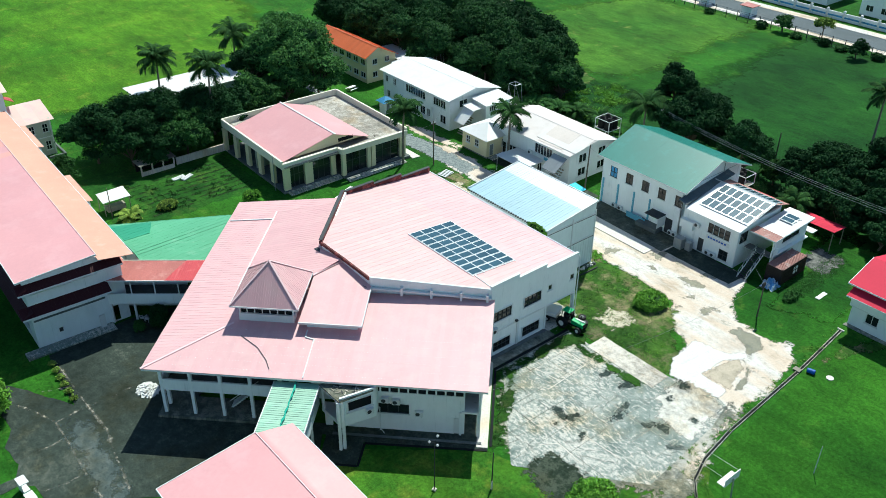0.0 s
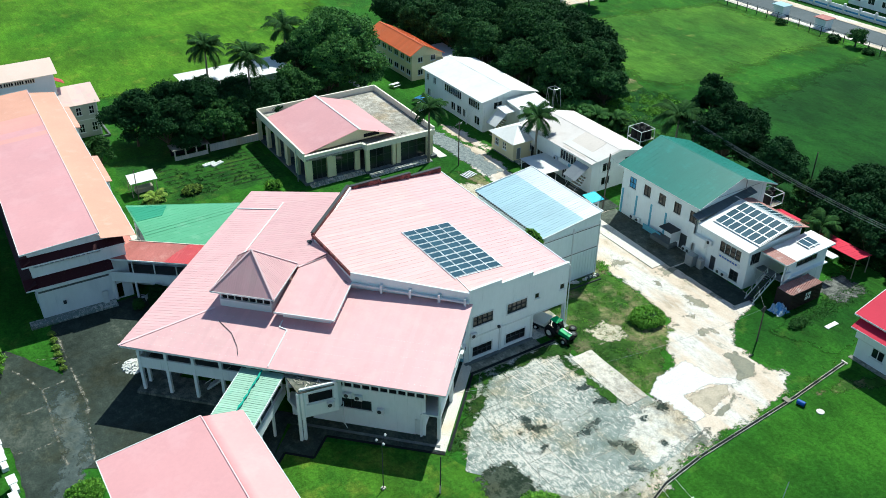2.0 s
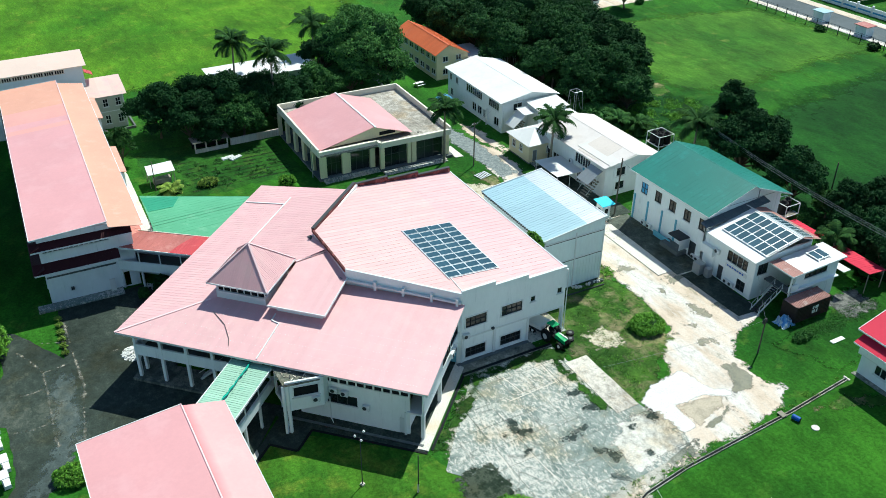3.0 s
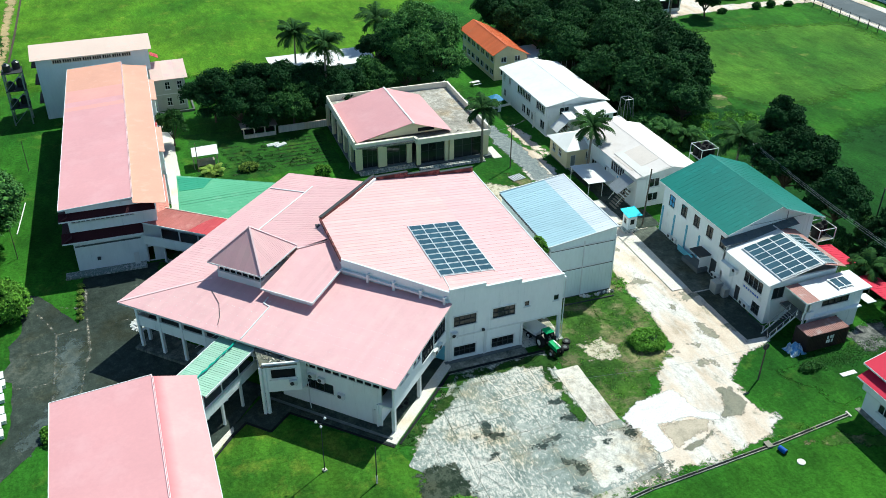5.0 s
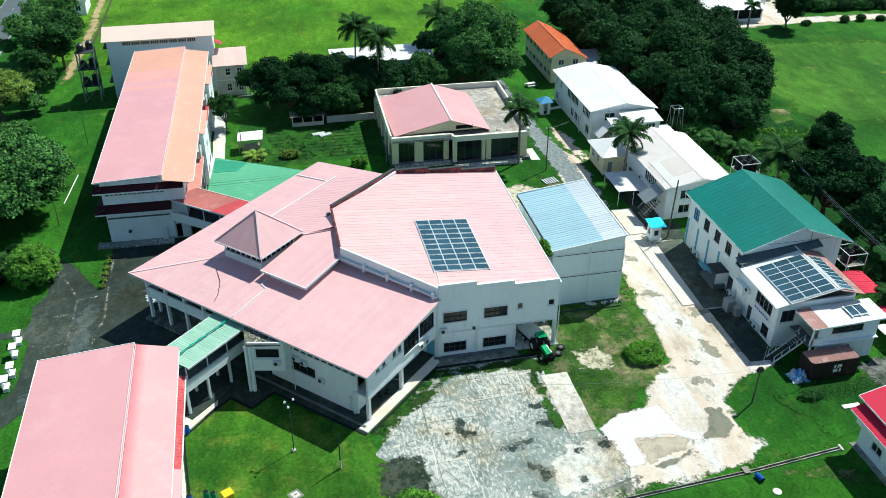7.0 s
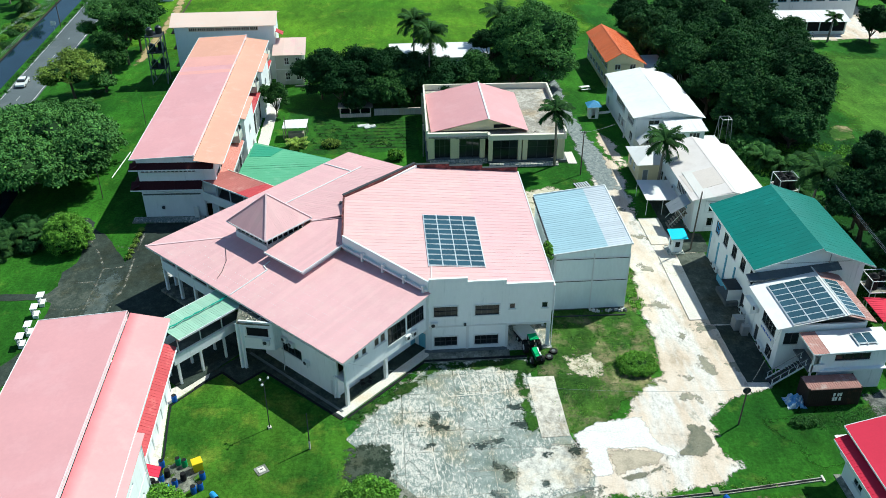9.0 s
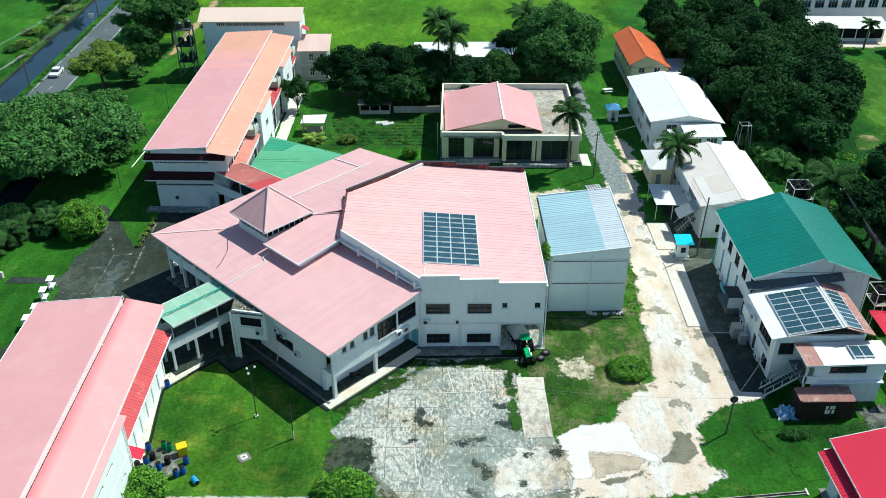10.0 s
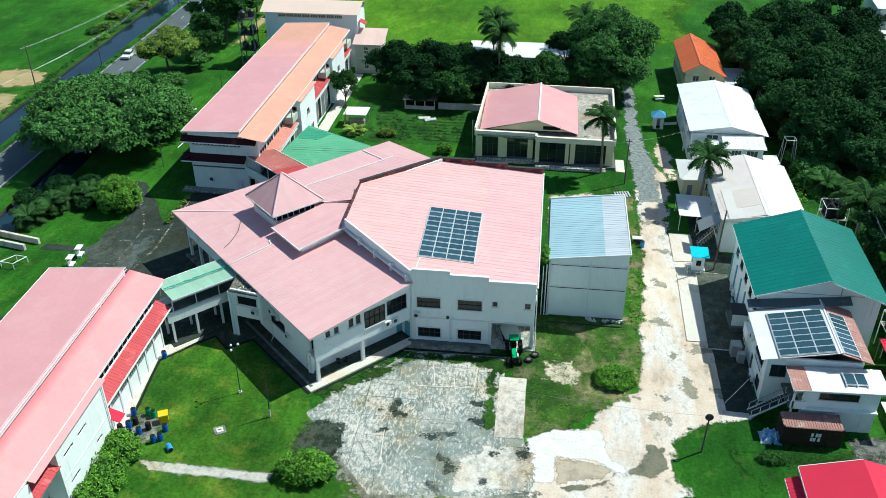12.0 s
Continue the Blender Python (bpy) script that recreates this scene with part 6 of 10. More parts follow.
def classroom_block(y0, y1, xw, xm, xe, zw, zm, zl, ze, roof_w, roof_e, label, skirts, east_x, bumps=()):
    """Long two-storey block: high roof sheet on one side, lower one on the other, clerestory between, lean-to along the low side."""
    b = thing("classroom_block", label, "school building", ((xw + xe) / 2, (y0 + y1) / 2, 0))
    zhi = lambda x, y: zw + (zm - zw) * (x - xw) / (xm - xw)
    zlo = lambda x, y: zl + (ze - zl) * (x - xm) / (xe - xm)
    ya = y0
    for (cut, mat) in roof_w:
        sheets(b, [(xw, ya), (xm, ya), (xm, cut), (xw, cut)], zhi, (1, 0), mat, 3.44, 0, uneven=0.001)
        ya = cut
    ya = y0 - (0.5 if skirts else 0)
    for (cut, mat) in roof_e:
        sheets(b, [(xm + 0.02, ya), (xe, ya), (xe, cut), (xm + 0.02, cut)], zlo, (1, 0), mat, 3.44, 0, uneven=0.001)
        ya = cut
    for p, q, over in bumps:
        sheets(b, [(xe + 0.003, p), (xe + over, p), (xe + over, q), (xe + 0.003, q)], zlo, (1, 0), roof_e[0][1], 3.44, 0, uneven=0.001)
    part("ridge_cap", strip_line(bmesh.new(), [(xm, y0, zm + 0.02), (xm, y1, zm + 0.02)], 0.09, 0.05), PINK_CAP, b)
    part("gutter", strip_line(bmesh.new(), [(xm + 0.10, y0, zm - 0.26), (xm + 0.10, y1, zm - 0.26)], 0.05, 0.1), PINK_CAP, b)
    part("verge", strip_line(bmesh.new(), [(xw, y0, zw - 0.18), (xw, y1, zw - 0.18)], 0.07, 0.22), WHITE_TRIM, b)
    part("verge", strip_line(bmesh.new(), [(xe, y0, ze - 0.16), (xe, y1, ze - 0.16)], 0.08, 0.2), WHITE_TRIM, b)
    for yy in (y0, y1):
        part("verge", strip_line(bmesh.new(), [(xw, yy, zw - 0.18), (xm, yy, zm - 0.18)], 0.07, 0.22), WHITE_TRIM, b)
    part("clerestory", a_box(xm - 0.25, y0 + 0.6, zl, xm - 0.05, y1 - 0.3, zm - 0.06), WHITE_TRIM, b)
    # walls
    inset = 0.8
    n = int((y1 - y0 - 1) / 3.4)
    west = []
    for k in range(n):
        west += [(1.0 + 3.4 * k, 1.2, 3.2 + 3.4 * k, 2.6), (1.0 + 3.4 * k, 4.8, 3.2 + 3.4 * k, 6.2)]
    wm = wall(b, (xw + inset, y1 - 0.4), (xw + inset, y0 + 0.5), 0, zw - 0.1, WHITE, west)
    for h in west:
        window(b, wm, *h, 3, 1, WHITE_TRIM, GLASS)
    east = []
    for k in range(n):
        east += [(1.0 + 3.4 * k, 0.05 if k % 3 == 0 else 1.2, 2.2 + 3.4 * k, 2.5), (2.6 + 3.4 * k, 1.2, 3.6 + 3.4 * k, 2.6), (0.6 + 3.4 * k, 5.8, 3.6 + 3.4 * k, 7.0)]
    em = wall(b, (east_x, y0 + 0.5), (east_x, y1 - 0.4), 0, ze - 0.05, WHITE, east)
    for h in east:
        window(b, em, *h, 3 if h[2] - h[0] > 2 else 1, 1, WHITE_TRIM, DARK if h[1] > 5 else LOUVRE, sill=False)
    if not skirts:
        wall(b, (xw + inset, y0 + 0.5), (east_x, y0 + 0.5), 0, zw - 0.2, WHITE)
    wall(b, (east_x, y1 - 0.4), (xm, y1 - 0.4), 0, ze - 0.1, WHITE)
    wall(b, (xm, y1 - 0.4), (xw + inset, y1 - 0.4), 0, zw - 0.1, WHITE, [(2, 1.2, 4, 2.6), (2, 4.8, 4, 6.2)])
    return b


lb = classroom_block(94.8, 148.9, 16.55, 25.9, 30.1, 10.0, 10.5, 9.95, 9.25, [(128.6, PINK_SMOOTH), (130.2, PEACH_PINK), (132.4, PINK_SMOOTH), (137.6, PEACH_PINK), (148.9, PEACH)], [(148.9, PEACH)],
                     "long white school block with pink and peach sheet roofs", True, 28.6, [(110.9, 120.3, 0.9), (132.0, 141.6, 0.9)])
end_vents = [(0.3 + 0.62 * k, z, 0.78 + 0.62 * k, z + 0.62) for z in (4.42, 7.6) for k in range(13)]
sw = wall(lb, (17.5, 95.3), (26.0, 95.3), 0, 9.9, WHITE, end_vents)
for x0, z0, x1, z1 in end_vents:
    # Unlit interior behind the end vents, done as black sheets.
    part("vent_backing", a_box(x0, 0.18, z0, x1, 0.22, z1, m=sw), DARK, lb)
wall(lb, (26.0, 95.31), (28.6, 95.31), 0, 9.3, WHITE, [(0.4, 0.05, 1.4, 2.3)])
for z, y, x0, x1 in ((8.6, 94.2, 16.4, 28.6), (5.45, 93.9, 16.2, 26.6)):
    sheets(lb, [(x0, y), (x1, y), (x1, 95.3), (x0, 95.3)], lambda xx, yy, z=z, y=y: z + 0.55 * (yy - y), (0, 1), MAROON, 0.8, 2, name="skirt_sheet")
    part("skirt_fascia", strip_line(bmesh.new(), [(x0, y, z - 0.2), (x1, y, z - 0.2)], 0.08, 0.2), WHITE_TRIM, lb)
    sheets(lb, [(x0 - 0.1, y), (17.55, y), (17.55, 148), (x0 - 0.1, 148)], lambda xx, yy, z=z, x0=x0: z + 0.45 * (xx - x0), (1, 0), MAROON, 0.9, 2, name="skirt_sheet")
part("belt", a_box(0, -0.1, 3.9, 8.5, 0, 4.1, m=sw), STONE_DARK, lb)
part("end_step", a_box(15.6, 93.6, 0, 26.2, 95.25, 0.2), CONCRETE, lb)
part("floodlight", a_box(2.5, -0.3, 1.6, 2.9, -0.05, 2.0, m=sw), DARK_STEEL, lb)
part("leaning_rack", a_box(7.2, -0.5, 0.2, 7.9, -0.42, 2.0, m=sw), PLASTIC_WHITE, lb)
# Maroon strip painted in for the shadow line at the high roof's end.
part("end_flashing", a_box(16.6, 148.92, 9.7, 25.9, 149.5, 9.86), MAROON, lb)
part("end_flashing", a_box(25.9, 148.92, 9.0, 30.1, 149.5, 9.16), MAROON, lb)
for ya, yb in ((97.5, 110.7), (120.5, 131.8), (141.8, 148.2)):
    sheets(lb, [(28.6, ya), (30.35, ya), (30.35, yb), (28.6, yb)], lambda x, y: 6.1 - 0.40 * (x - 28.6), (1, 0), SALMON if ya < 100 else RED, 0.86, 3, name="lean_to_sheet")
    part("lean_to_fascia", strip_line(bmesh.new(), [(30.36, ya, 5.22), (30.36, yb, 5.22)], 0.06, 0.16), WHITE_TRIM, lb)
    bays = max(2, int((yb - ya) / 1.9))
    pitch = (yb - ya - 0.6) / bays
    lean_holes = [(0.15 + pitch * k, 0.3, pitch * (k + 1) - 0.1, 4.4) for k in range(bays)]
    lean = wall(lb, (30.1, ya + 0.3), (30.1, yb - 0.3), 0, 5.2, WHITE, lean_holes, 0.15, "lean_to_wall")
    for k, h in enumerate(lean_holes):
        if k % 3 == 1:
            # Open bay filled by a black sheet for the shade within.
            part("dark_bay", a_box(h[0], 0.1, h[1], h[2], 0.13, h[3], m=lean), DARK, lb)
        else:
            window(lb, lean, *h, 2, 1, STEEL, LOUVRE, sill=False)
    part("balcony", a_box(28.7, yb - 2.6, 6.2, 30.2, yb + 0.4, 7.35), GREY_WALL, lb, "grey balcony wall")
    part("balcony_post", a_box(30.0, yb - 2.6, 7.35, 30.2, yb - 2.4, 9.1), WHITE_TRIM, lb)
for ya, yb in ((111.2, 120.0), (132.3, 141.3)):
    bay_holes = [(1.4, 1.0, 3.0, 2.6), (5.2, 1.0, 6.8, 2.6), (3.4, 4.9, 4.9, 6.2)]
    em2 = wall(lb, (30.65, ya), (30.65, yb), 0, 8.85, WHITE, bay_holes)
    for h in bay_holes:
        window(lb, em2, *h, 2, 1, WHITE_TRIM, GLASS)
    wall(lb, (28.6, ya), (30.4, ya), 0, 8.9, WHITE, [(0.5, 6.4, 1.4, 8.0)])
    wall(lb, (30.4, yb), (28.6, yb), 0, 8.9, WHITE)
turn_about = Matrix.Translation((21, 95, 0)) @ pose(0, 0, 0, 0, 0, -1.95) @ Matrix.Translation((-21, -95, 0))
lb.matrix_basis = turn_about @ lb.matrix_basis
patch("apron", [(30.9, 104), (33.0, 104), (34.4, 148), (32.4, 148)], 0.06, PALE_CONCRETE, "concrete apron along the long school block", "concrete apron", 0.1)

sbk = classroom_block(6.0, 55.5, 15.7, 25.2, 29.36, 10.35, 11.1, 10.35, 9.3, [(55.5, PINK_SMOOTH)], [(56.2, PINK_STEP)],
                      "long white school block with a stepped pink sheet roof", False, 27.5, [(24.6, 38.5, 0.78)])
ck = wall_frame((27.72, 38.6), (27.72, 55.2))
part("clerestory_wall", a_box(0, -0.03, 6.02, 16.6, 0.15, 6.26, m=ck), WHITE, sbk)
for k in range(14):
    part("clerestory_louvre", a_box(0.3 + 1.17 * k, 0.05, 6.26, 1.25 + 1.17 * k, 0.12, 7.3, m=ck), DARK, sbk)
    part("mullion", a_box(0.12 + 1.17 * k, 0, 6.26, 0.27 + 1.17 * k, 0.14, 7.3, m=ck), WHITE_TRIM, sbk)
sheets(sbk, [(27.6, 38.7), (29.42, 38.7), (29.42, 56.3), (27.6, 56.3)], lambda x, y: 6.10 - 0.48 * (x - 27.6), (1, 0), RED, 0.9, 2, name="lean_to_sheet")
part("gutter", strip_line(bmesh.new(), [(29.42, 38.7, 5.12), (29.42, 56.3, 5.12)], 0.12, 0.16), WHITE_TRIM, sbk)
lw_holes = [(0.6 + 2.3 * k, 2.5, 2.5 + 2.3 * k, 4.3) for k in range(7)]
lm = wall(sbk, (28.1, 38.6), (28.1, 55.0), 0, 5.7, WHITE, lw_holes)
for h in lw_holes:
    window(sbk, lm, *h, 4, 1, STEEL, LOUVRE, sill=False)
for k in range(8):
    part("pilaster", a_box(0.15 + 2.3 * k, -0.1, 0, 0.4 + 2.3 * k, 0, 4.6, m=lm), WHITE_TRIM, sbk)
tm = wall(sbk, (29.5, 29.2), (29.5, 38.5), 0, 8.95, WHITE, [(0.8, 6.6, 2.6, 6.95), (3.6, 6.6, 5.4, 6.95), (0.8, 3.2, 2.6, 3.55), (6.2, 3.2, 7.4, 3.55)])
for h in ((0.8, 6.6, 2.6, 6.95), (3.6, 6.6, 5.4, 6.95), (0.8, 3.2, 2.6, 3.55), (6.2, 3.2, 7.4, 3.55)):
    # Black sheets serve as the darkness behind these slots.
    part("vent_backing", a_box(h[0], 0.12, h[1], h[2], 0.18, h[3], m=tm), DARK, sbk)
wall(sbk, (27.5, 38.5), (29.5, 38.5), 0, 8.9, WHITE)
wall(sbk, (29.5, 29.2), (27.5, 29.2), 0, 8.9, WHITE)
part("downpipe", a_rod((29.62, 38.3, 0), (29.62, 38.3, 8.8), 0.06), WHITE_TRIM, sbk)
part("belt", a_box(0, -0.04, 4.4, 9.3, 0, 4.5, m=tm), WHITE_TRIM, sbk)
sheets(sbk, [(27.6, 24.7), (29.6, 24.7), (29.6, 29.1), (27.6, 29.1)], lambda x, y: 7.2 - 0.35 * (x - 27.6), (1, 0), RED, 0.9, 2, name="lean_to_sheet")
sheets(sbk, [(28.4, 38.6), (30.4, 38.6), (30.4, 40.0), (28.4, 40.0)], lambda x, y: 4.0 - 0.4 * (x - 28.4), (1, 0), CRIMSON, 0.9, 2, name="canopy_sheet")
wall(sbk, (29.5, 8), (29.5, 24.6), 0, 8.95, WHITE, [(1 + 3 * k, 5.2, 3 + 3 * k, 6.8) for k in range(5)])
part("apron", prism(bmesh.new(), [(28.1, 38.6), (29.5, 38.6), (28.9, 45.8), (28.6, 49.0), (28.3, 52.6), (29.9, 54.4), (32.1, 56.9), (32.2, 58.2), (31.4, 58.6), (28.1, 55.2)], -0.1, 0.1), PALE_CONCRETE, sbk)
solid("block_drain", strip_line(bmesh.new(), [(29.75, 38.6, 0), (29.15, 45.8, 0), (28.82, 49.0, 0), (28.55, 52.5, 0), (30.1, 54.25, 0), (32.3, 56.75, 0)], 0.24, 0.05), DARK, "narrow dark drain along the walk beside the block", "drain", "structure")

# ---- green and red roofs joining the blocks ----
gl = thing("green_link_roof", "low building with a broad green sheet roof", "building", (37, 100, 0))
GPOLY = [(31.6, 95.6), (37.5, 89.9), (47.2, 99.6), (46.0, 101.0), (32.6, 110.4)]
ZG = lambda x, y: 6.2 - 0.115 * max(0.0, y - 99)
sheets(gl, GPOLY, ZG, (1, 0.02), GREEN_PALE, 2.58, 3, rib_h=0.012, uneven=0.002)
sheets(gl, [(32.4, 103.6), (35.8, 103.4), (37.4, 106.6), (32.6, 109.6)], lambda x, y: ZG(x, y) + 0.045, (1, 0.02), JADE_PATCH, 0.86, 1, name="new_sheet", rib_h=0.012, uneven=0.002)
part("verge_cap", strip_line(bmesh.new(), [(29.9, 98.2, 6.23), (37.9, 91.8, 6.23)], 0.12, 0.1), CREAM_SHEET, gl)
part("verge", strip_line(bmesh.new(), [(31.6, 95.6, 6.05), (31.9, 99.0, 6.05), (32.6, 110.4, 4.74), (45.9, 100.9, 5.83)], 0.1, 0.18), GREEN_PALE, gl)
wall(gl, (44.9, 100.8), (33.3, 109.1), 0, 4.85, WHITE, [(1, 0.1, 4, 2.6), (6, 0.1, 9, 2.6)])
wall(gl, (33.0, 109.0), (32.6, 96.2), 0, 4.85, WHITE, [(1, 1, 3, 2.6)])
rl = thing("red_link_walkway", "two-storey covered link with a weathered red roof", "walkway", (30, 92, 0))
LA, LB = (25.8, 95.6), (30.2, 98.0)
ldir = Vector((0.78, -0.625))
LC, LD = (LB[0] + ldir.x * 10.8, LB[1] + ldir.y * 10.8), (LA[0] + ldir.x * 12.2, LA[1] + ldir.y * 12.2)
sheets(rl, [LA, LD, LC, LB], lambda x, y: 6.35 - 0.05 * abs((x - LA[0]) * 0.625 + (y - LA[1]) * 0.78 - 2.5), (0.625, 0.78), LINK_RED, 0.86, 2)
lk_end = [(LC[0] - ldir.x * k, LC[1] - ldir.y * k) for k in (0.1, 3.0)] + [(LD[0] - ldir.x * k, LD[1] - ldir.y * k) for k in (4.2, 0.1)]
sheets(rl, lk_end, lambda x, y: 6.41 - 0.05 * abs((x - LA[0]) * 0.625 + (y - LA[1]) * 0.78 - 2.5), (0.625, 0.78), RED, 0.5, 2, name="new_sheet")
part("fascia", strip_line(bmesh.new(), [(*LA, 6.05), (*LD, 6.05)], 0.08, 0.22), WHITE_TRIM, rl)
lk = wall_frame((26.2, 95.2), (26.2 + ldir.x * 9, 95.2 + ldir.y * 9))
part("parapet", a_box(0, 0, 2.9, 11.4, 0.18, 4.3, m=lk), WHITE, rl)
part("deck", a_box(0, 0.2, 3.1, 11.0, 3.6, 3.3, m=lk), STONE_DARK, rl)
for k in range(4):
    part("post", a_box(0.2 + 2.9 * k, -0.02, 0, 0.45 + 2.9 * k, 0.22, 2.9, m=lk), WHITE_TRIM, rl)
    part("stanchion", a_box(0.2 + 2.9 * k, 0.02, 4.3, 0.32 + 2.9 * k, 0.14, 6.1, m=lk), WHITE_TRIM, rl)
part("back_wall", a_box(0, 3.7, 0, 9, 3.9, 6.0, m=lk), WHITE, rl)

# ---- far gabled block, annex and tank tower ----
far = thing("far_block", "tall white block with a cream gable roof", "school building", (23, 155, 0))
ZF = lambda x, y: 13.1 - 0.36 * abs(y - 155.4)
sheets(far, [(12.4, 151), (33.4, 151), (33.4, 155.4), (12.4, 155.4)], ZF, (0, 1), FAR_ROOF, 2.7, 0, uneven=0.001)
sheets(far, [(12.4, 155.4), (33.4, 155.4), (33.4, 160), (12.4, 160)], ZF, (0, 1), FAR_ROOF, 2.7, 0, uneven=0.001)
fholes = [(2.8 + 1.72 * k, 10.3, 4.46 + 1.72 * k, 11.15) for k in range(8)]
fw = wall(far, (13.2, 151.8), (32.8, 151.8), 0, 11.6, WHITE, fholes)
for h in fholes:
    window(far, fw, *h, 4, 1, CREAM_SHEET, DARK, sill=False, bar=0.13)
fwm = wall(far, (13.2, 159.4), (13.2, 151.8), 0, 11.6, WHITE, [(1.5, 1.2, 3.2, 2.8), (4.6, 1.2, 6.2, 2.8), (1.5, 4.8, 3.2, 6.4), (4.6, 4.8, 6.2, 6.4), (1.5, 8.2, 3.2, 9.6)])
for z in (2.9, 6.5, 9.7):
    part("hood", a_box(1.0, -0.9, z, 6.8, 0, z + 0.12, m=fwm), MAROON, far)
wall(far, (32.8, 151.8), (32.8, 159.4), 0, 11.6, WHITE)
wall(far, (32.8, 159.4), (13.2, 159.4), 0, 11.6, WHITE)
for x in (13.2, 32.55):
    bm = bmesh.new()
    vs = [bm.verts.new(c) for c in ((x, 151.8, 11.5), (x, 159.4, 11.5), (x, 155.5, 12.95), (x + 0.25, 151.8, 11.5), (x + 0.25, 159.4, 11.5), (x + 0.25, 155.5, 12.95))]
    for f in ((0, 2, 1), (3, 4, 5), (0, 1, 4, 3), (1, 2, 5, 4), (2, 0, 3, 5)):
        bm.faces.new([vs[i] for i in f])
    part("gable_wall", bm, WHITE, far)
sheets(far, [(33.0, 152.4), (34.4, 152.4), (34.4, 154.5), (33.0, 154.5)], lambda x, y: 9.8 - 0.5 * (x - 33), (1, 0), RED, 0.8, 2, name="hood_sheet")
ann = thing("annex", "small grey-green two-storey annex with a cream roof", "building", (35.5, 151, 0))
sheets(ann, [(32.3, 148.1), (38.9, 148.1), (38.9, 153.9), (32.3, 153.9)], lambda x, y: 6.3 + 0.29 * (y - 148.1), (0, 1), ANNEX_ROOF, 2.2, 0, uneven=0.001)
anh = [(2.0, 1.0, 2.9, 2.6), (4.2, 1.0, 5.1, 2.6), (2.0, 4.2, 2.9, 5.7), (4.2, 4.2, 5.1, 5.7)]
anm = wall(ann, (32.6, 148.5), (38.3, 148.5), 0, 6.3, GREY_WALL, anh)
for h in anh:
    window(ann, anm, *h, 2, 2)
part("belt", a_box(0, -0.06, 3.2, 5.7, 0, 3.35, m=anm), WHITE_TRIM, ann)
wall(ann, (38.3, 148.5), (38.3, 153.6), 0, 6.5, GREY_WALL, [(1.5, 4.2, 2.6, 5.7)])
for x in (32.6, 38.08):
    part("corner_trim", a_box(x, 148.42, 0, x + 0.22, 148.5, 6.3), WHITE_TRIM, ann)
part("kerb", strip_line(bmesh.new(), [(39.2, 147.0, 0), (39.2, 153.5, 0)], 0.3, 0.4), STONE_DARK, ann)
part("kerb", strip_line(bmesh.new(), [(36.5, 146.9, 0), (39.3, 146.9, 0)], 0.3, 0.4), STONE_DARK, ann)
tw = thing("water_tank_tower", "tall dark steel tower carrying water tanks", "water tower", (9.2, 152, 0))
for x in (7.6, 10.6):
    for y in (150.6, 153.6):
        part("leg", a_rod((x, y, 0), (x, y, 9.9), 0.13), STEEL, tw)
for z in (3.2, 6.5, 9.8):
    part("platform", a_box(7.4, 150.4, z, 10.8, 153.8, z + 0.15), DARK_STEEL, tw)
    for x, y in ((8.4, 151.5), (9.9, 152.8)):
        tank = part("tank", a_rod((x, y, z + 0.15), (x, y, z + 1.35), 0.68, sides=16), TANK_BLACK, tw)
        part("tank_top", a_rod((x, y, z + 1.35), (x, y, z + 1.62), 0.68, sides=16, r2=0.3), TANK_BLACK, tank)
        part("lid", a_rod((x, y, z + 1.62), (x, y, z + 1.72), 0.26, sides=12), TANK_BLACK, tank)
for k, z in enumerate((0.2, 3.4, 6.7)):
    for a, b in (((7.6, 150.6), (10.6, 150.6)), ((10.6, 150.6), (10.6, 153.6)), ((7.6, 153.6), (7.6, 150.6))):
        part("brace", a_rod((*a, z), (*b, z + 3.0), 0.06, sides=4), STEEL, tw)

# ---- shed with the pale blue roof ----
shed = thing("storage_shed", "pale panel-clad shed with a light blue sheet roof", "shed", (78.7, 74.4, 0))
ZS = lambda x, y: 8.65 + 0.125 * (x - 73.9)
sheets(shed, [(73.9, 66.8), (80.7, 66.8), (80.7, 82.2), (73.9, 82.2)], ZS, (1, 0), BLUE_SHEET, 0.95, 2)
sheets(shed, [(80.7, 66.8), (83.7, 66.8), (83.7, 82.2), (80.7, 82.2)], ZS, (1, 0), ZINC, 0.95, 2)
bm = bmesh.new()
prism(bm, [(74.2, 66.95), (83.6, 66.95), (83.6, 67.2), (74.2, 67.2)], 0.25, lambda x, y: ZS(x, y) - 0.06)
part("wall", bm, PANEL, shed)
bm = bmesh.new()
prism(bm, [(74.2, 81.8), (83.6, 81.8), (83.6, 82.05), (74.2, 82.05)], 0.25, lambda x, y: ZS(x, y) - 0.06)
part("wall", bm, PANEL, shed)
part("wall", a_box(83.35, 67.2, 0.25, 83.6, 81.8, 9.7), PANEL, shed)
part("wall", a_box(74.2, 67.2, 0.25, 74.45, 81.8, 8.5), PANEL, shed)
for z in (4.6, 7.9):
    part("belt", a_box(74.1, 66.86, z, 83.65, 66.95, z + 0.14), WHITE_TRIM, shed)
    part("belt", a_box(74.1, 66.88, z - 0.12, 83.65, 66.95, z), DARK_STEEL, shed)
for x in (74.15, 79.0, 83.5):
    part("cover_strip", a_box(x, 66.82, 0.2, x + 0.14, 66.95, 8.6), WHITE_TRIM, shed)
for k in range(18):
    part("cladding_rib", a_box(74.7 + 0.5 * k, 66.91, 0.3, 74.74 + 0.5 * k, 66.95, 4.4), PANEL, shed)
part("foundation", a_box(74.3, 67.05, 0, 83.5, 82, 0.25), STONE_DARK, shed)
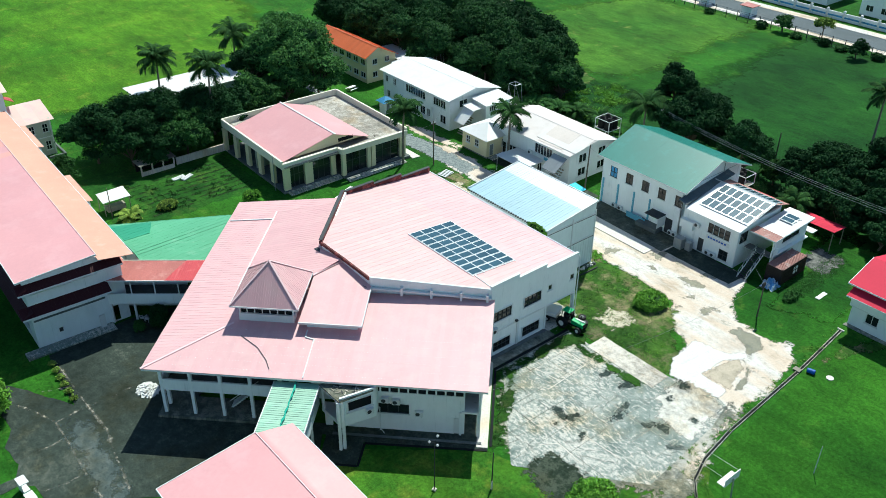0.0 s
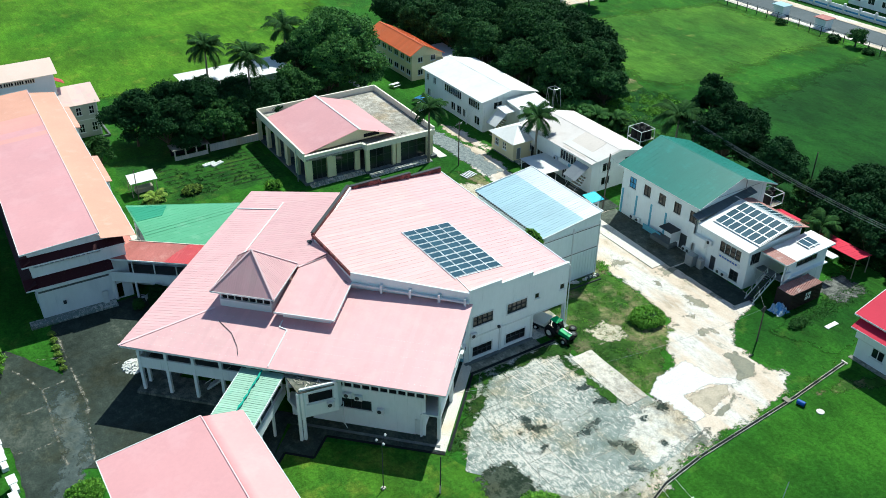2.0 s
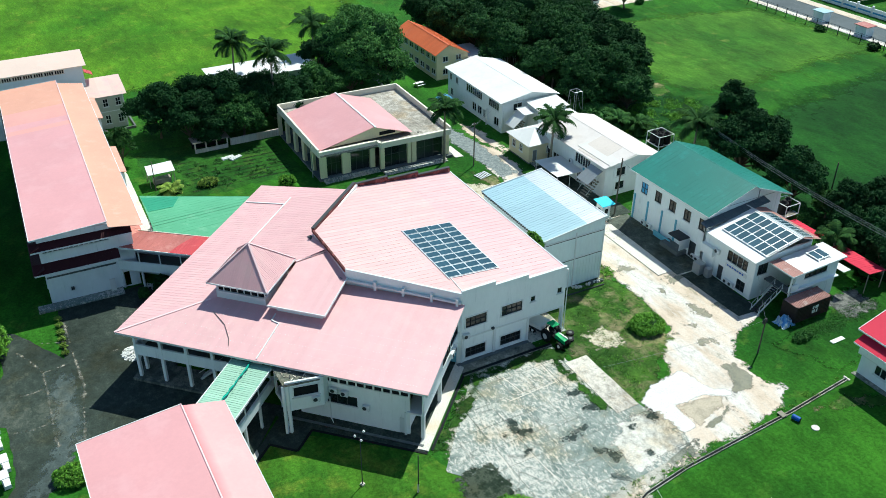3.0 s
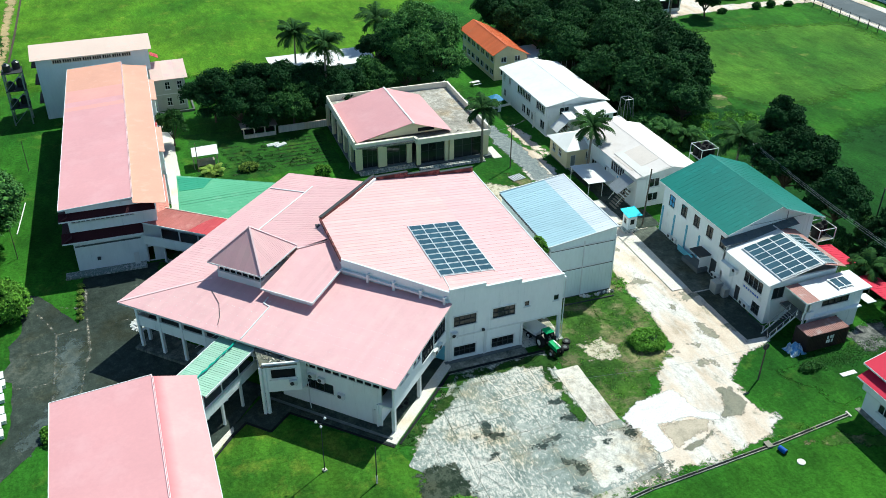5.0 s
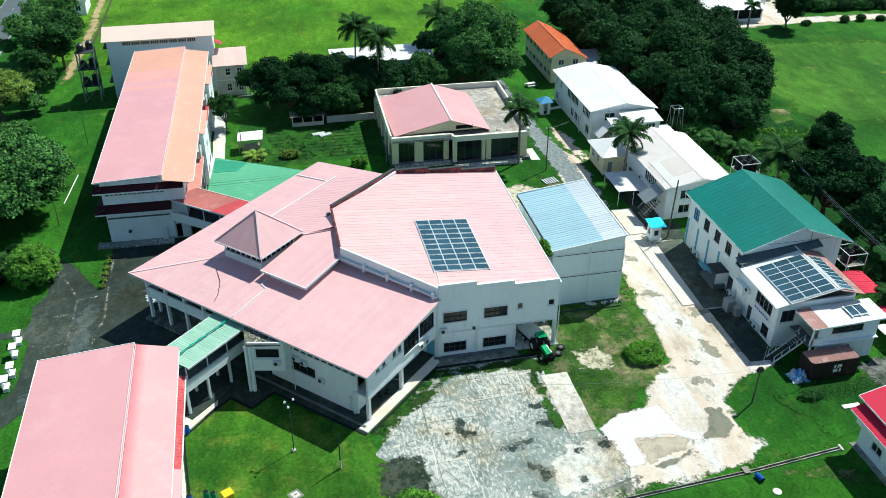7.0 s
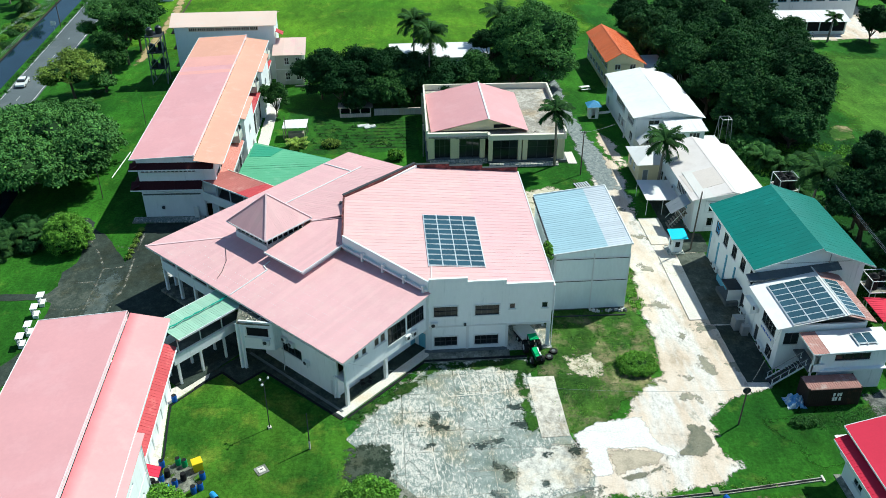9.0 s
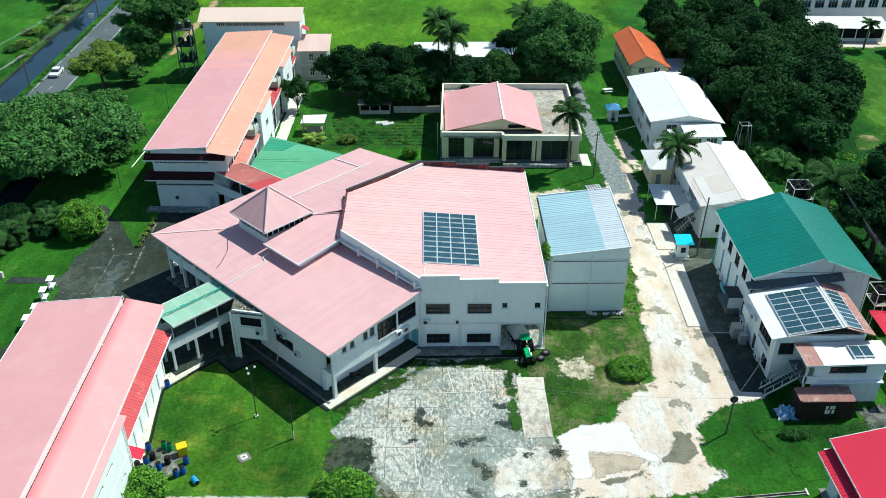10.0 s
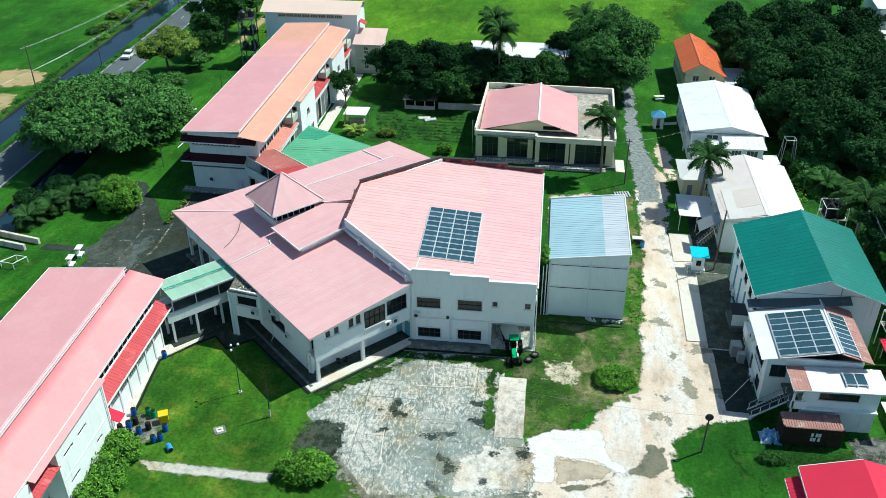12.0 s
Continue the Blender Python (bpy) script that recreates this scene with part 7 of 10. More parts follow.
part("verge", strip_line(bmesh.new(), [(73.9, 66.75, 8.6), (83.75, 66.75, 9.83)], 0.12, 0.2), WHITE_TRIM, shed)
part("verge", strip_line(bmesh.new(), [(83.75, 66.75, 9.78), (83.75, 82.25, 9.78), (73.9, 82.25, 8.62)], 0.14, 0.18), WHITE_TRIM, shed)
for k in range(34):
    part("sheet_end", a_box(73.7, 67.0 + 0.445 * k, 8.52, 73.92, 67.2 + 0.445 * k, 8.66), DARK_STEEL, shed)
for k, x in enumerate((73.35, 73.75, 74.05)):
    part("pipe", a_rod((x, 66.7, 0.3), (x, 66.7, 7.6 + 0.3 * k), 0.07), WHITE_TRIM, shed)
part("pipe", a_rod((74, 65.6, 0.12), (83.4, 65.4, 0.12), 0.09), DARK_STEEL, shed)

junk = thing("rubble_row", "pale rubble and boards dumped along the shed wall", "rubble", (81.5, 66.5, 0))
junk_rng = random.Random(33)
for k in range(34):
    c_ = Vector((79.2 + 4.6 * junk_rng.random(), 66.25 + 0.5 * junk_rng.random(), 0.05))
    part("lump", a_box(-junk_rng.uniform(0.1, 0.32), -0.1, -0.03, 0.12, 0.10, junk_rng.uniform(0.08, 0.3), m=Matrix.Translation(c_) @ pose(0, 0, 0, junk_rng.uniform(-15, 15), junk_rng.uniform(-15, 15), junk_rng.uniform(0, 180))), (NEW_CONCRETE, PALE_CONCRETE, STONE_DARK)[k % 3], junk)

# ---- green-roofed two-storey building ----
gh = thing("green_roofed_house", "white two-storey building with a deep green gable roof", "house", (105, 71, 0))
GHZ = lambda x, y: 10.75 - 0.34 * (105.9 - x) if x < 105.9 else 10.75 - 0.37 * (x - 105.9)
sheets(gh, [(97.8, 62.6), (105.9, 62.6), (105.9, 79.1), (97.8, 79.1)], GHZ, (1, 0), GREEN_SHEET, 0.8, 1, rib_h=0.012, uneven=0.002)
sheets(gh, [(105.9, 62.0), (112.9, 62.0), (112.9, 79.3), (105.9, 79.3)], GHZ, (1, 0), GREEN_SHEET, 0.8, 1, rib_h=0.012, uneven=0.002)
wg = [(1.6 + 3.05 * k, 5.0, 2.9 + 3.05 * k, 6.7) for k in range(5)]
gwm = wall(gh, (98.5, 78.5), (98.5, 63.3), 0, 8.0, WHITE, wg + [(12.6, 0.1, 14.0, 2.6)])
for k, h in enumerate(wg):
    window(gh, gwm, *h, 2, 2, DARK_STEEL, TARP if k == 0 else GLASS)
door(gh, gwm, 12.6, 14.0, 0.1, 2.5, DARK_STEEL)
for x in (0.3, 3.3, 6.4, 9.4):
    part("pilaster", a_box(x, -0.14, 0, x + 0.26, 0, 4.2, m=gwm), BLUE_TRIM, gh)
part("canopy", a_box(10.2, -1.9, 2.8, 12.6, 0, 2.95, m=gwm), DARK_STEEL, gh, "dark flat door canopy")
part("canopy_side", a_box(12.55, -1.8, 1.2, 12.62, 0, 2.8, m=gwm), WHITE_TRIM, gh)
part("steps", a_box(8.6, -1.7, 0, 12.4, -0.01, 0.7, m=gwm), STONE_DARK, gh)
part("railing", a_box(6.0, -0.7, 0.1, 9.6, -0.65, 1.0, m=gwm), BLUE_TRIM, gh)
bm = bmesh.new()
prism(bm, [(98.5, 63.3), (112.2, 63.3), (112.2, 63.55), (98.5, 63.55)], 0, 7.9)
part("wall", bm, WHITE, gh)
for y in (63.3, 78.3):
    bm = bmesh.new()
    vs = [bm.verts.new(c) for c in ((98.5, y, 7.9), (112.2, y, 7.9), (105.9, y, 10.6), (98.5, y + 0.24, 7.9), (112.2, y + 0.24, 7.9), (105.9, y + 0.24, 10.6))]
    for f in ((0, 1, 2), (5, 4, 3), (0, 3, 4, 1), (1, 4, 5, 2), (2, 5, 3, 0)):
        bm.faces.new([vs[i] for i in f])
    part("gable_wall", bm, WHITE, gh)
part("downpipe", a_rod((107.5, 63.2, 5), (107.5, 63.2, 9.6), 0.06), STEEL, gh)
part("conduit", a_box(99, 63.24, 8.3, 111.5, 63.29, 8.36), STEEL, gh)
wall(gh, (112.2, 63.3), (112.2, 78.5), 0, 8.0, WHITE, [(2, 5, 3.4, 6.6), (7, 5, 8.4, 6.6)])
wall(gh, (112.2, 78.5), (98.5, 78.5), 0, 7.9, WHITE, [(6, 5, 7.4, 6.6)])
part("fascia", strip_line(bmesh.new(), [(97.8, 79.1, 7.78), (97.8, 62.6, 7.78)], 0.08, 0.2), WHITE_TRIM, gh)
part("fascia", strip_line(bmesh.new(), [(97.8, 62.6, 7.8), (105.9, 62.6, 10.55)], 0.08, 0.2), WHITE_TRIM, gh)
part("fascia", strip_line(bmesh.new(), [(105.9, 62.0, 10.55), (112.9, 62.0, 7.96)], 0.08, 0.2), WHITE_TRIM, gh)
for x in (3.0, 4.2, 13.8, 14.6):
    ac_unit(gh, gwm, x - 0.2, 0.3)

# ---- white office with solar panels ----
of = thing("solar_office", "white two-storey office with solar panels on its roof", "office building", (103, 57, 0))
OZ = lambda x, y: 6.25 + 0.2 * (x - 97.3) if x < 105.2 else 7.83 - 0.30 * (x - 105.2)
sheets(of, [(97.2, 53.0), (105.2, 53.0), (105.2, 62.0), (97.2, 62.0)], OZ, (1, 0), WHITE_SHEET, 3.4, 0, uneven=0.001)
sheets(of, [(105.2, 52.8), (108.7, 52.8), (108.7, 62.6), (105.2, 62.6)], OZ, (1, 0), RUST, 0.9, 2)
part("ridge_cap", strip_line(bmesh.new(), [(105.2, 53, 7.83), (105.2, 63, 7.83)], 0.2, 0.06), WHITE_SHEET, of)
oh = [(5.2, 3.7, 6.0, 5.2), (6.1, 3.7, 6.9, 5.2), (7.0, 3.7, 7.8, 5.2), (4.3, 3.7, 5.1, 5.2), (6.6, 0.5, 8.0, 2.0), (3.0, 0.1, 4.0, 2.3)]
ofm = wall(of, (98.0, 62.6), (98.0, 53.5), 0, 6.2, WHITE, oh)
for h in oh[:5]:
    window(of, ofm, *h, 2 if h[2] - h[0] > 1 else 1, 2, DARK_STEEL)
door(of, ofm, 3.0, 4.0, 0.1, 2.2, DARK_STEEL)
part("sign_board", a_box(4.2, -0.06, 2.7, 8.0, 0, 3.3, m=ofm), WHITE_TRIM, of, "long white sign with plain dark lettering bars")
for k in range(7):
    part("lettering_bar", a_box(4.5 + 0.45 * k, -0.08, 2.88, 4.8 + 0.45 * k, -0.06, 3.12, m=ofm), PLASTIC_BLUE, of)
for x, z in ((4.6, 0.4), (2.2, 3.8), (5.5, 0.4)):
    ac_unit(of, ofm, x, z)
part("balcony", a_box(0.0, -0.7, 3.0, 2.2, -0.01, 4.3, m=ofm), WHITE, of)
part("tank_box", a_box(0.3, -1.9, 0, 1.6, -0.75, 1.7, m=ofm), STEEL, of)
part("tank_box", a_box(1.9, -1.3, 0, 2.7, -0.5, 1.4, m=ofm), STEEL, of)
of2 = wall(of, (98.0, 53.5), (108.0, 53.5), 0, 6.3, WHITE, [(0.5, 3.7, 2.2, 5.3)])
window(of, of2, 0.5, 3.7, 2.2, 5.3, 2, 1, DARK_STEEL)
wall(of, (108.0, 53.5), (108.0, 62.6), 0, 6.6, WHITE)
wall(of, (108.0, 62.6), (98.0, 62.6), 0, 6.2, WHITE)
sheets(of, [(97.2, 61.95), (108.6, 61.95), (108.6, 63.27), (97.2, 63.27)], lambda x, y: 6.75 + 0.11 * (x - 97.2) + 0.22 * (y - 61.95), (0, 1), GREY_SHEET, 1.1, 1, name="back_roof_sheet")
solar_array((99.1, 53.25, OZ(99.1, 0) + 0.05), (1, 0, 0.2), (0, 1, 0), 3, 7, 1.87, 1.03, 0.07, 0.07, "rows of dark blue solar panels on the white office roof")
solar_array((105.4, 53.2, OZ(105.4, 0) + 0.05), (1, 0, -0.30), (0, 1, 0), 1, 8, 1.87, 0.83, 0.07, 0.07, "single row of solar panels on the rusty roof")
lo = thing("low_annex", "low white annex with a pale flat roof", "building", (104.5, 51, 0))
LZ = lambda x, y: 5.62 + 0.03 * (x - 100)
sheets(lo, [(101.7, 49.1), (109.6, 49.1), (109.6, 53.1), (101.7, 53.1)], LZ, (0, 1), WHITE_SHEET, 3.4, 0, uneven=0.001)
sheets(lo, [(99.9, 49.1), (101.7, 49.1), (101.7, 53.1), (99.9, 53.1)], LZ, (0, 1), RUST, 0.6, 2)
part("fascia", strip_line(bmesh.new(), [(99.9, 53.0, 5.4), (99.9, 49.08, 5.4), (109.6, 49.08, 5.7)], 0.07, 0.2), WHITE_TRIM, lo)
lom = wall(lo, (101.2, 49.6), (108.9, 49.6), 0, 5.5, WHITE, [(1.6, 4.2, 5.6, 5.1), (2.0, 2.4, 3.0, 3.0)])
window(lo, lom, 1.6, 4.2, 3.58, 5.1, 2, 1, DARK_STEEL)
window(lo, lom, 3.62, 4.2, 5.6, 5.1, 2, 1, DARK_STEEL)
part("belt", a_box(0, -0.5, 3.0, 7.7, -0.01, 3.15, m=lom), WHITE, lo)
part("balcony_wall", a_box(-1.2, -0.3, 2.9, 0.4, -0.1, 3.9, m=lom), WHITE, lo)
wall(lo, (108.9, 49.6), (108.9, 53.4), 0, 5.7, WHITE)
part("post", a_box(100.1, 49.3, 0, 100.3, 49.5, 5.5), WHITE_TRIM, lo)
part("deck", a_box(99.9, 49.4, 2.8, 101.2, 53.4, 2.95), STONE_DARK, lo)
part("side_roof", a_box(109.6, 48.9, 3.4, 110.9, 50.8, 3.5), WHITE_SHEET, lo)
solar_array((105.4, 50.2, LZ(105.4, 0) + 0.1), (1, 0, 0.03), (0, 1, 0), 2, 1, 1.05, 1.8, 0.05, 0.05, "pair of solar panels on the low annex roof")
st = thing("outside_stairs", "dark steel outside stairs with white railings", "stairs", (98.5, 51.5, 0))
for k in range(13):
    part("step", a_box(96.6 + 0.27 * k, 50.5, 0.2 + 0.215 * k, 96.9 + 0.27 * k, 51.7, 0.26 + 0.215 * k), DARK_STEEL, st)
for y in (50.45, 51.75):
    part("stringer", strip_line(bmesh.new(), [(96.5, y, 0.0), (100.2, y, 2.85)], 0.07, 0.26), WHITE_TRIM, st)
    part("handrail", strip_line(bmesh.new(), [(96.5, y, 1.0), (100.2, y, 3.85)], 0.06, 0.07), STEEL, st)
    for k in range(5):
        part("baluster", a_box(96.6 + 0.85 * k, y - 0.03, 0.2 + 0.66 * k, 96.66 + 0.85 * k, y + 0.03, 1.05 + 0.66 * k), WHITE_TRIM, st)

# ---- shipping container ----
ct = thing("shipping_container", "dark shipping container with a rusty red corrugated top", "shipping container", (102.1, 47.9, 0))
part("body", a_box(99.05, 46.75, 0.15, 105.1, 49.15, 2.5), CONT_BODY, ct)
for k in range(22):
    part("roof_corrugation", a_box(99.12 + 0.272 * k, 46.8, 2.5, 99.28 + 0.272 * k, 49.1, 2.60), RUST, ct)
part("top", a_box(99.05, 46.75, 2.5, 105.1, 49.15, 2.55), RUST, ct)
for k in range(24):
    part("corrugation", a_box(99.15 + 0.247 * k, 46.71, 0.25, 99.27 + 0.247 * k, 46.75, 2.4), CONT_BODY, ct)
for j, row in enumerate(((0.0, 0.45, 0.75), (0.0, 0.3, 0.75))):
    for dx in row:
        part("mark", a_box(101.9 + dx, 46.69, 1.5 - 0.62 * j, 102.15 + dx, 46.71, 1.98 - 0.62 * j), WHITE_TRIM, ct, "plain white marking bar")
for x in (99.05, 104.95):
    for y in (46.75, 49.0):
        part("corner_post", a_box(x - 0.01, y - 0.01, 0, x + 0.16, y + 0.16, 2.61), CONT_BODY, ct)

# ---- crimson-roofed house ----
rh = thing("crimson_roofed_house", "white house with a bright crimson sheet roof", "house", (103, 31, 0))
RZ = lambda x, y: 6.0 + 0.28 * min(x - 97.8, 5.5) - 0.28 * max(0, x - 103.3)
sheets(rh, [(97.8, 22), (103.3, 22), (103.3, 37.6), (97.8, 37.6)], RZ, (1, 0), CRIMSON, 3.4, 0, uneven=0.001)
sheets(rh, [(103.3, 22), (109, 22), (109, 37.6), (103.3, 37.6)], RZ, (1, 0), CRIMSON, 3.4, 0, uneven=0.001)
sheets(rh, [(96.7, 22), (98.4, 22), (98.4, 37.0), (96.7, 37.0)], lambda x, y: 4.9 + 0.4 * (x - 96.7), (1, 0), CRIMSON, 0.85, 2, name="skirt_sheet")
part("fascia", strip_line(bmesh.new(), [(97.8, 22, 5.8), (97.8, 37.62, 5.8), (103.3, 37.62, 7.35)], 0.08, 0.2), WHITE_TRIM, rh)
part("skirt_fascia", strip_line(bmesh.new(), [(96.7, 22, 4.72), (96.7, 37.0, 4.72)], 0.08, 0.18), WHITE_TRIM, rh)
rhh = [(2.0, 1.3, 3.6, 2.7), (6.0, 1.3, 7.6, 2.7), (10.0, 1.3, 11.6, 2.7)]
rm = wall(rh, (98.4, 36.6), (98.4, 22.5), 0, 5.8, WHITE, rhh)
for h in rhh:
    window(rh, rm, *h, 2, 1)
part("balcony_wall", a_box(0, -0.9, 3.4, 14, -0.7, 4.4, m=rm), WHITE, rh)
part("balcony_floor", a_box(0, -0.9, 3.25, 14, 0, 3.4, m=rm), WHITE_TRIM, rh)
wall(rh, (108.4, 36.6), (98.4, 36.6), 0, 5.8, WHITE, [(3, 1.2, 4.4, 2.6)])
part("apron", a_box(97.7, 22, -0.1, 98.4, 36.8, 0.08), MOSSY, rh)

# ---- the white houses along the lane ----


def long_house(name, label, x0, x1, y0, y1, ridge, ze, zr, roof, wall_mat, rows, west_windows, base=0.0, west_holes=()):
    """Gabled house with its ridge along y."""
    h = thing(name, label, "house", ((x0 + x1) / 2, (y0 + y1) / 2, base))
    z = lambda x, y: zr - (zr - ze[0]) * (ridge - x) / (ridge - x0) if x < ridge else zr - (zr - ze[1]) * (x - ridge) / (x1 - ridge)
    flat_look = (3.4, 0) if roof in (WHITE_SHEET, ROSE_WHITE) else (0.85, 2)
    sheets(h, [(x0, y0), (ridge, y0), (ridge, y1), (x0, y1)], z, (1, 0), roof, *flat_look, uneven=0.001)
    sheets(h, [(ridge, y0), (x1, y0), (x1, y1), (ridge, y1)], z, (1, 0), roof, *flat_look, uneven=0.001)
    part("ridge_cap", strip_line(bmesh.new(), [(ridge, y0, zr - 0.01), (ridge, y1, zr - 0.01)], 0.3, 0.025), roof, h)
    a, b, c, d = x0 + 0.6, x1 - 0.5, y0 + 0.5, y1 - 0.5
    holes = []
    span = (d - c) / west_windows
    for zz0, zz1 in rows if not west_holes else ():
        holes += [(span * k + 0.4, zz0, span * (k + 1) - 0.5, zz1) for k in range(west_windows)]
    holes += west_holes
    m = wall(h, (a, d), (a, c), 0, ze[0] + 0.1, wall_mat, holes)
    for q in holes:
        window(h, m, *q, max(2, round((q[2] - q[0]) / 0.72)), 1, WHITE_TRIM, GLASS)
    s = []
    for zz0, zz1 in rows:
        s += [((b - a) * 0.2, zz0, (b - a) * 0.36, zz1), ((b - a) * 0.62, zz0, (b - a) * 0.78, zz1)]
    m2 = wall(h, (a, c), (b, c), 0, min(ze) + 0.05, wall_mat, s)
    for q in s:
        window(h, m2, *q, 2, 1)
    wall(h, (b, c), (b, d), 0, ze[1], wall_mat, holes[:1])
    wall(h, (b, d), (a, d), 0, min(ze), wall_mat)
    for y in (c, d - 0.2):
        bm = bmesh.new()
        zl = min(ze) - 0.05
        vs = [bm.verts.new(q) for q in ((a, y, zl), (b, y, zl), (b, y, z(b, 0) - 0.08), (ridge, y, zr - 0.08), (a, y, z(a, 0) - 0.08))]
        f = bm.faces.new(vs)
        ext = bmesh.ops.extrude_face_region(bm, geom=[f])
        for v in ext["geom"]:
            if isinstance(v, bmesh.types.BMVert):
                v.co.y += 0.2
        part("gable_wall", bm, wall_mat, h)
    return h, m, m2, z


w1, w1m, w1s, w1z = long_house("white_house", "long white two-storey house with a white sheet roof", 96.4, 109.2, 113.0, 134.0, 103.0, (6.0, 5.6), 7.1, WHITE_SHEET, WHITE, [(1.0, 2.4), (3.9, 5.3)], 7, west_holes=[(0.7, 3.9, 1.6, 5.2), (3.2, 3.9, 4.1, 5.2), (7.2, 3.8, 13.0, 5.3), (15.4, 3.8, 18.9, 5.3), (1.2, 0.9, 2.2, 2.3), (9.6, 0.9, 11.0, 2.5), (11.6, 0.9, 13.0, 2.5), (13.6, 0.9, 14.4, 2.4), (17.4, 0.9, 19.0, 2.5)])
part("post", a_box(96.5, 118, 0, 96.7, 118.2, 3.2), WHITE_TRIM, w1)
for x0, y0, x1, y1, z in ((101.5, 108.6, 108.2, 112.8, 5.2), (99.2, 109.6, 101.5, 112.6, 4.6)):
    sheets(w1, [(x0, y0), (x1, y0), (x1, y1), (x0, y1)], lambda x, y, z=z, y0=y0: z + 0.1 * (y - y0), (0, 1), WHITE_SHEET, 0.9, 1, name="porch_sheet")
wps = wall(w1, (102.0, 109.2), (107.8, 109.2), 0, 5.1, WHITE, [(0.8, 3.6, 2.4, 4.7), (3.2, 3.6, 5.0, 4.7)])
for h in ((0.8, 3.6, 2.4, 4.7), (3.2, 3.6, 5.0, 4.7)):
    window(w1, wps, *h, 3, 1)
wall(w1, (102.0, 112.9), (102.0, 109.2), 0, 5.1, WHITE)
part("stair_roof", prism(bmesh.new(), [(97.0, 109.6), (99.6, 109.6), (99.6, 112.4), (97.0, 112.4)], lambda x, y: 2.4 + 0.8 * (x - 97), lambda x, y: 2.5 + 0.8 * (x - 97)), WHITE_SHEET, w1)
for k in range(9):
    part("step", a_box(97.4 + 0.27 * k, 110.2, 0.15 + 0.33 * k, 97.7 + 0.27 * k, 111.8, 0.25 + 0.33 * k), TIMBER, w1)
part("side_roof", a_box(108.2, 108.4, 2.9, 110.6, 111.6, 3.0), WHITE_SHEET, w1)

w2, w2m, w2s, w2z = long_house("white_house", "broad white house with a cream-white sheet roof", 97.6, 109.8, 84.6, 103.6, 103.5, (5.5, 5.0), 6.7, ROSE_WHITE, WHITE, [(0.9, 2.3), (3.3, 4.8)], 6, west_holes=[(10.2, 3.2, 14.2, 4.9), (11.0, 0.1, 12.0, 2.3), (12.8, 0.8, 15.2, 2.3), (1.6, 0.2, 3.4, 2.4), (4.2, 0.2, 6.6, 2.4)])
sheets(w2, [(98.2, 87.0), (103.2, 87.6), (103.2, 92.8), (98.0, 92.2)], lambda x, y: w2z(x, y) + 0.03, (1, 0), FADED_SHEET, 2.6, 0, name="patched_sheet", uneven=0.001)
NEW_SHEET = material("newer_pale_sheet", (0.66, 0.63, 0.60), 0.6, vary=0.06, per_object=0.01)
sheets(w2, [(98.6, 84.4), (104, 84.4), (104, 93), (98.6, 93)], lambda x, y: w2z(x, y) + 0.09, (1, 0), NEW_SHEET, 3.4, 0, uneven=0.001, name="new_sheet")
sheets(w2, [(95.0, 85.2), (97.7, 85.2), (97.7, 88.2), (95.0, 88.2)], lambda x, y: 3.1 + 0.65 * (x - 95), (1, 0), STEEL, 0.9, 1, name="stair_roof_sheet")
for k in range(8):
    part("step", a_box(95.2 + 0.3 * k, 85.6, 0.2 + 0.36 * k, 95.5 + 0.3 * k, 87.6, 0.3 + 0.36 * k), TIMBER, w2)
for y in (85.5, 87.7):
    part("handrail", strip_line(bmesh.new(), [(95.1, y, 1.0), (97.6, y, 4.0)], 0.06, 0.08), WHITE_TRIM, w2)
sg_ = a_box(12.4, -0.06, 2.5, 15.4, 0, 3.0, m=w2m)
part("sign_board", sg_, BLUE_TRIM, w2, "pale blue sign with plain bars")
ac_unit(w2, w2m, 9.0, 2.6)

ph = thing("small_house", "small cream house with a white hipped roof", "house", (97, 103, 0))
HPC = (97.4, 103.6)
for p, q in (((93.8, 100.0), (101, 100.0)), ((101, 100.0), (101, 107.2)), ((101, 107.2), (93.8, 107.2)), ((93.8, 107.2), (93.8, 100.0))):
    along_y = abs(p[1] - q[1]) < 0.1
    zf = (lambda x, y: 3.6 + 0.42 * (3.6 - abs(y - 103.6))) if along_y else (lambda x, y: 3.6 + 0.42 * (3.6 - abs(x - 97.4)))
    sheets(ph, [p, q, HPC], zf, (0, 1) if along_y else (1, 0), WHITE_SHEET, 3.4, 0, uneven=0.001)
phm = wall(ph, (94.4, 106.6), (94.4, 100.6), 0.3, 3.6, CREAM, [(0.8, 1.5, 1.8, 2.8), (3.0, 1.5, 4.0, 2.8)])
for h in ((0.8, 1.5, 1.8, 2.8), (3.0, 1.5, 4.0, 2.8)):
    window(ph, phm, *h, 2, 2)
phs = wall(ph, (94.4, 100.6), (100.4, 100.6), 0.3, 3.6, CREAM, [(0.7, 0.4, 1.6, 2.5), (3.5, 1.5, 4.6, 2.8)])
window(ph, phs, 3.5, 1.5, 4.6, 2.8, 2, 1)
door(ph, phs, 0.7, 1.6, 0.4, 2.1)
wall(ph, (94.4, 106.6), (100.4, 106.6), 0.3, 3.6, CREAM)
part("foundation", a_box(94.5, 100.7, 0, 100.3, 106.5, 0.3), STONE_DARK, ph)
part("step", a_box(94.8, 99.4, 0, 96.2, 100.55, 0.3), CONCRETE, ph)

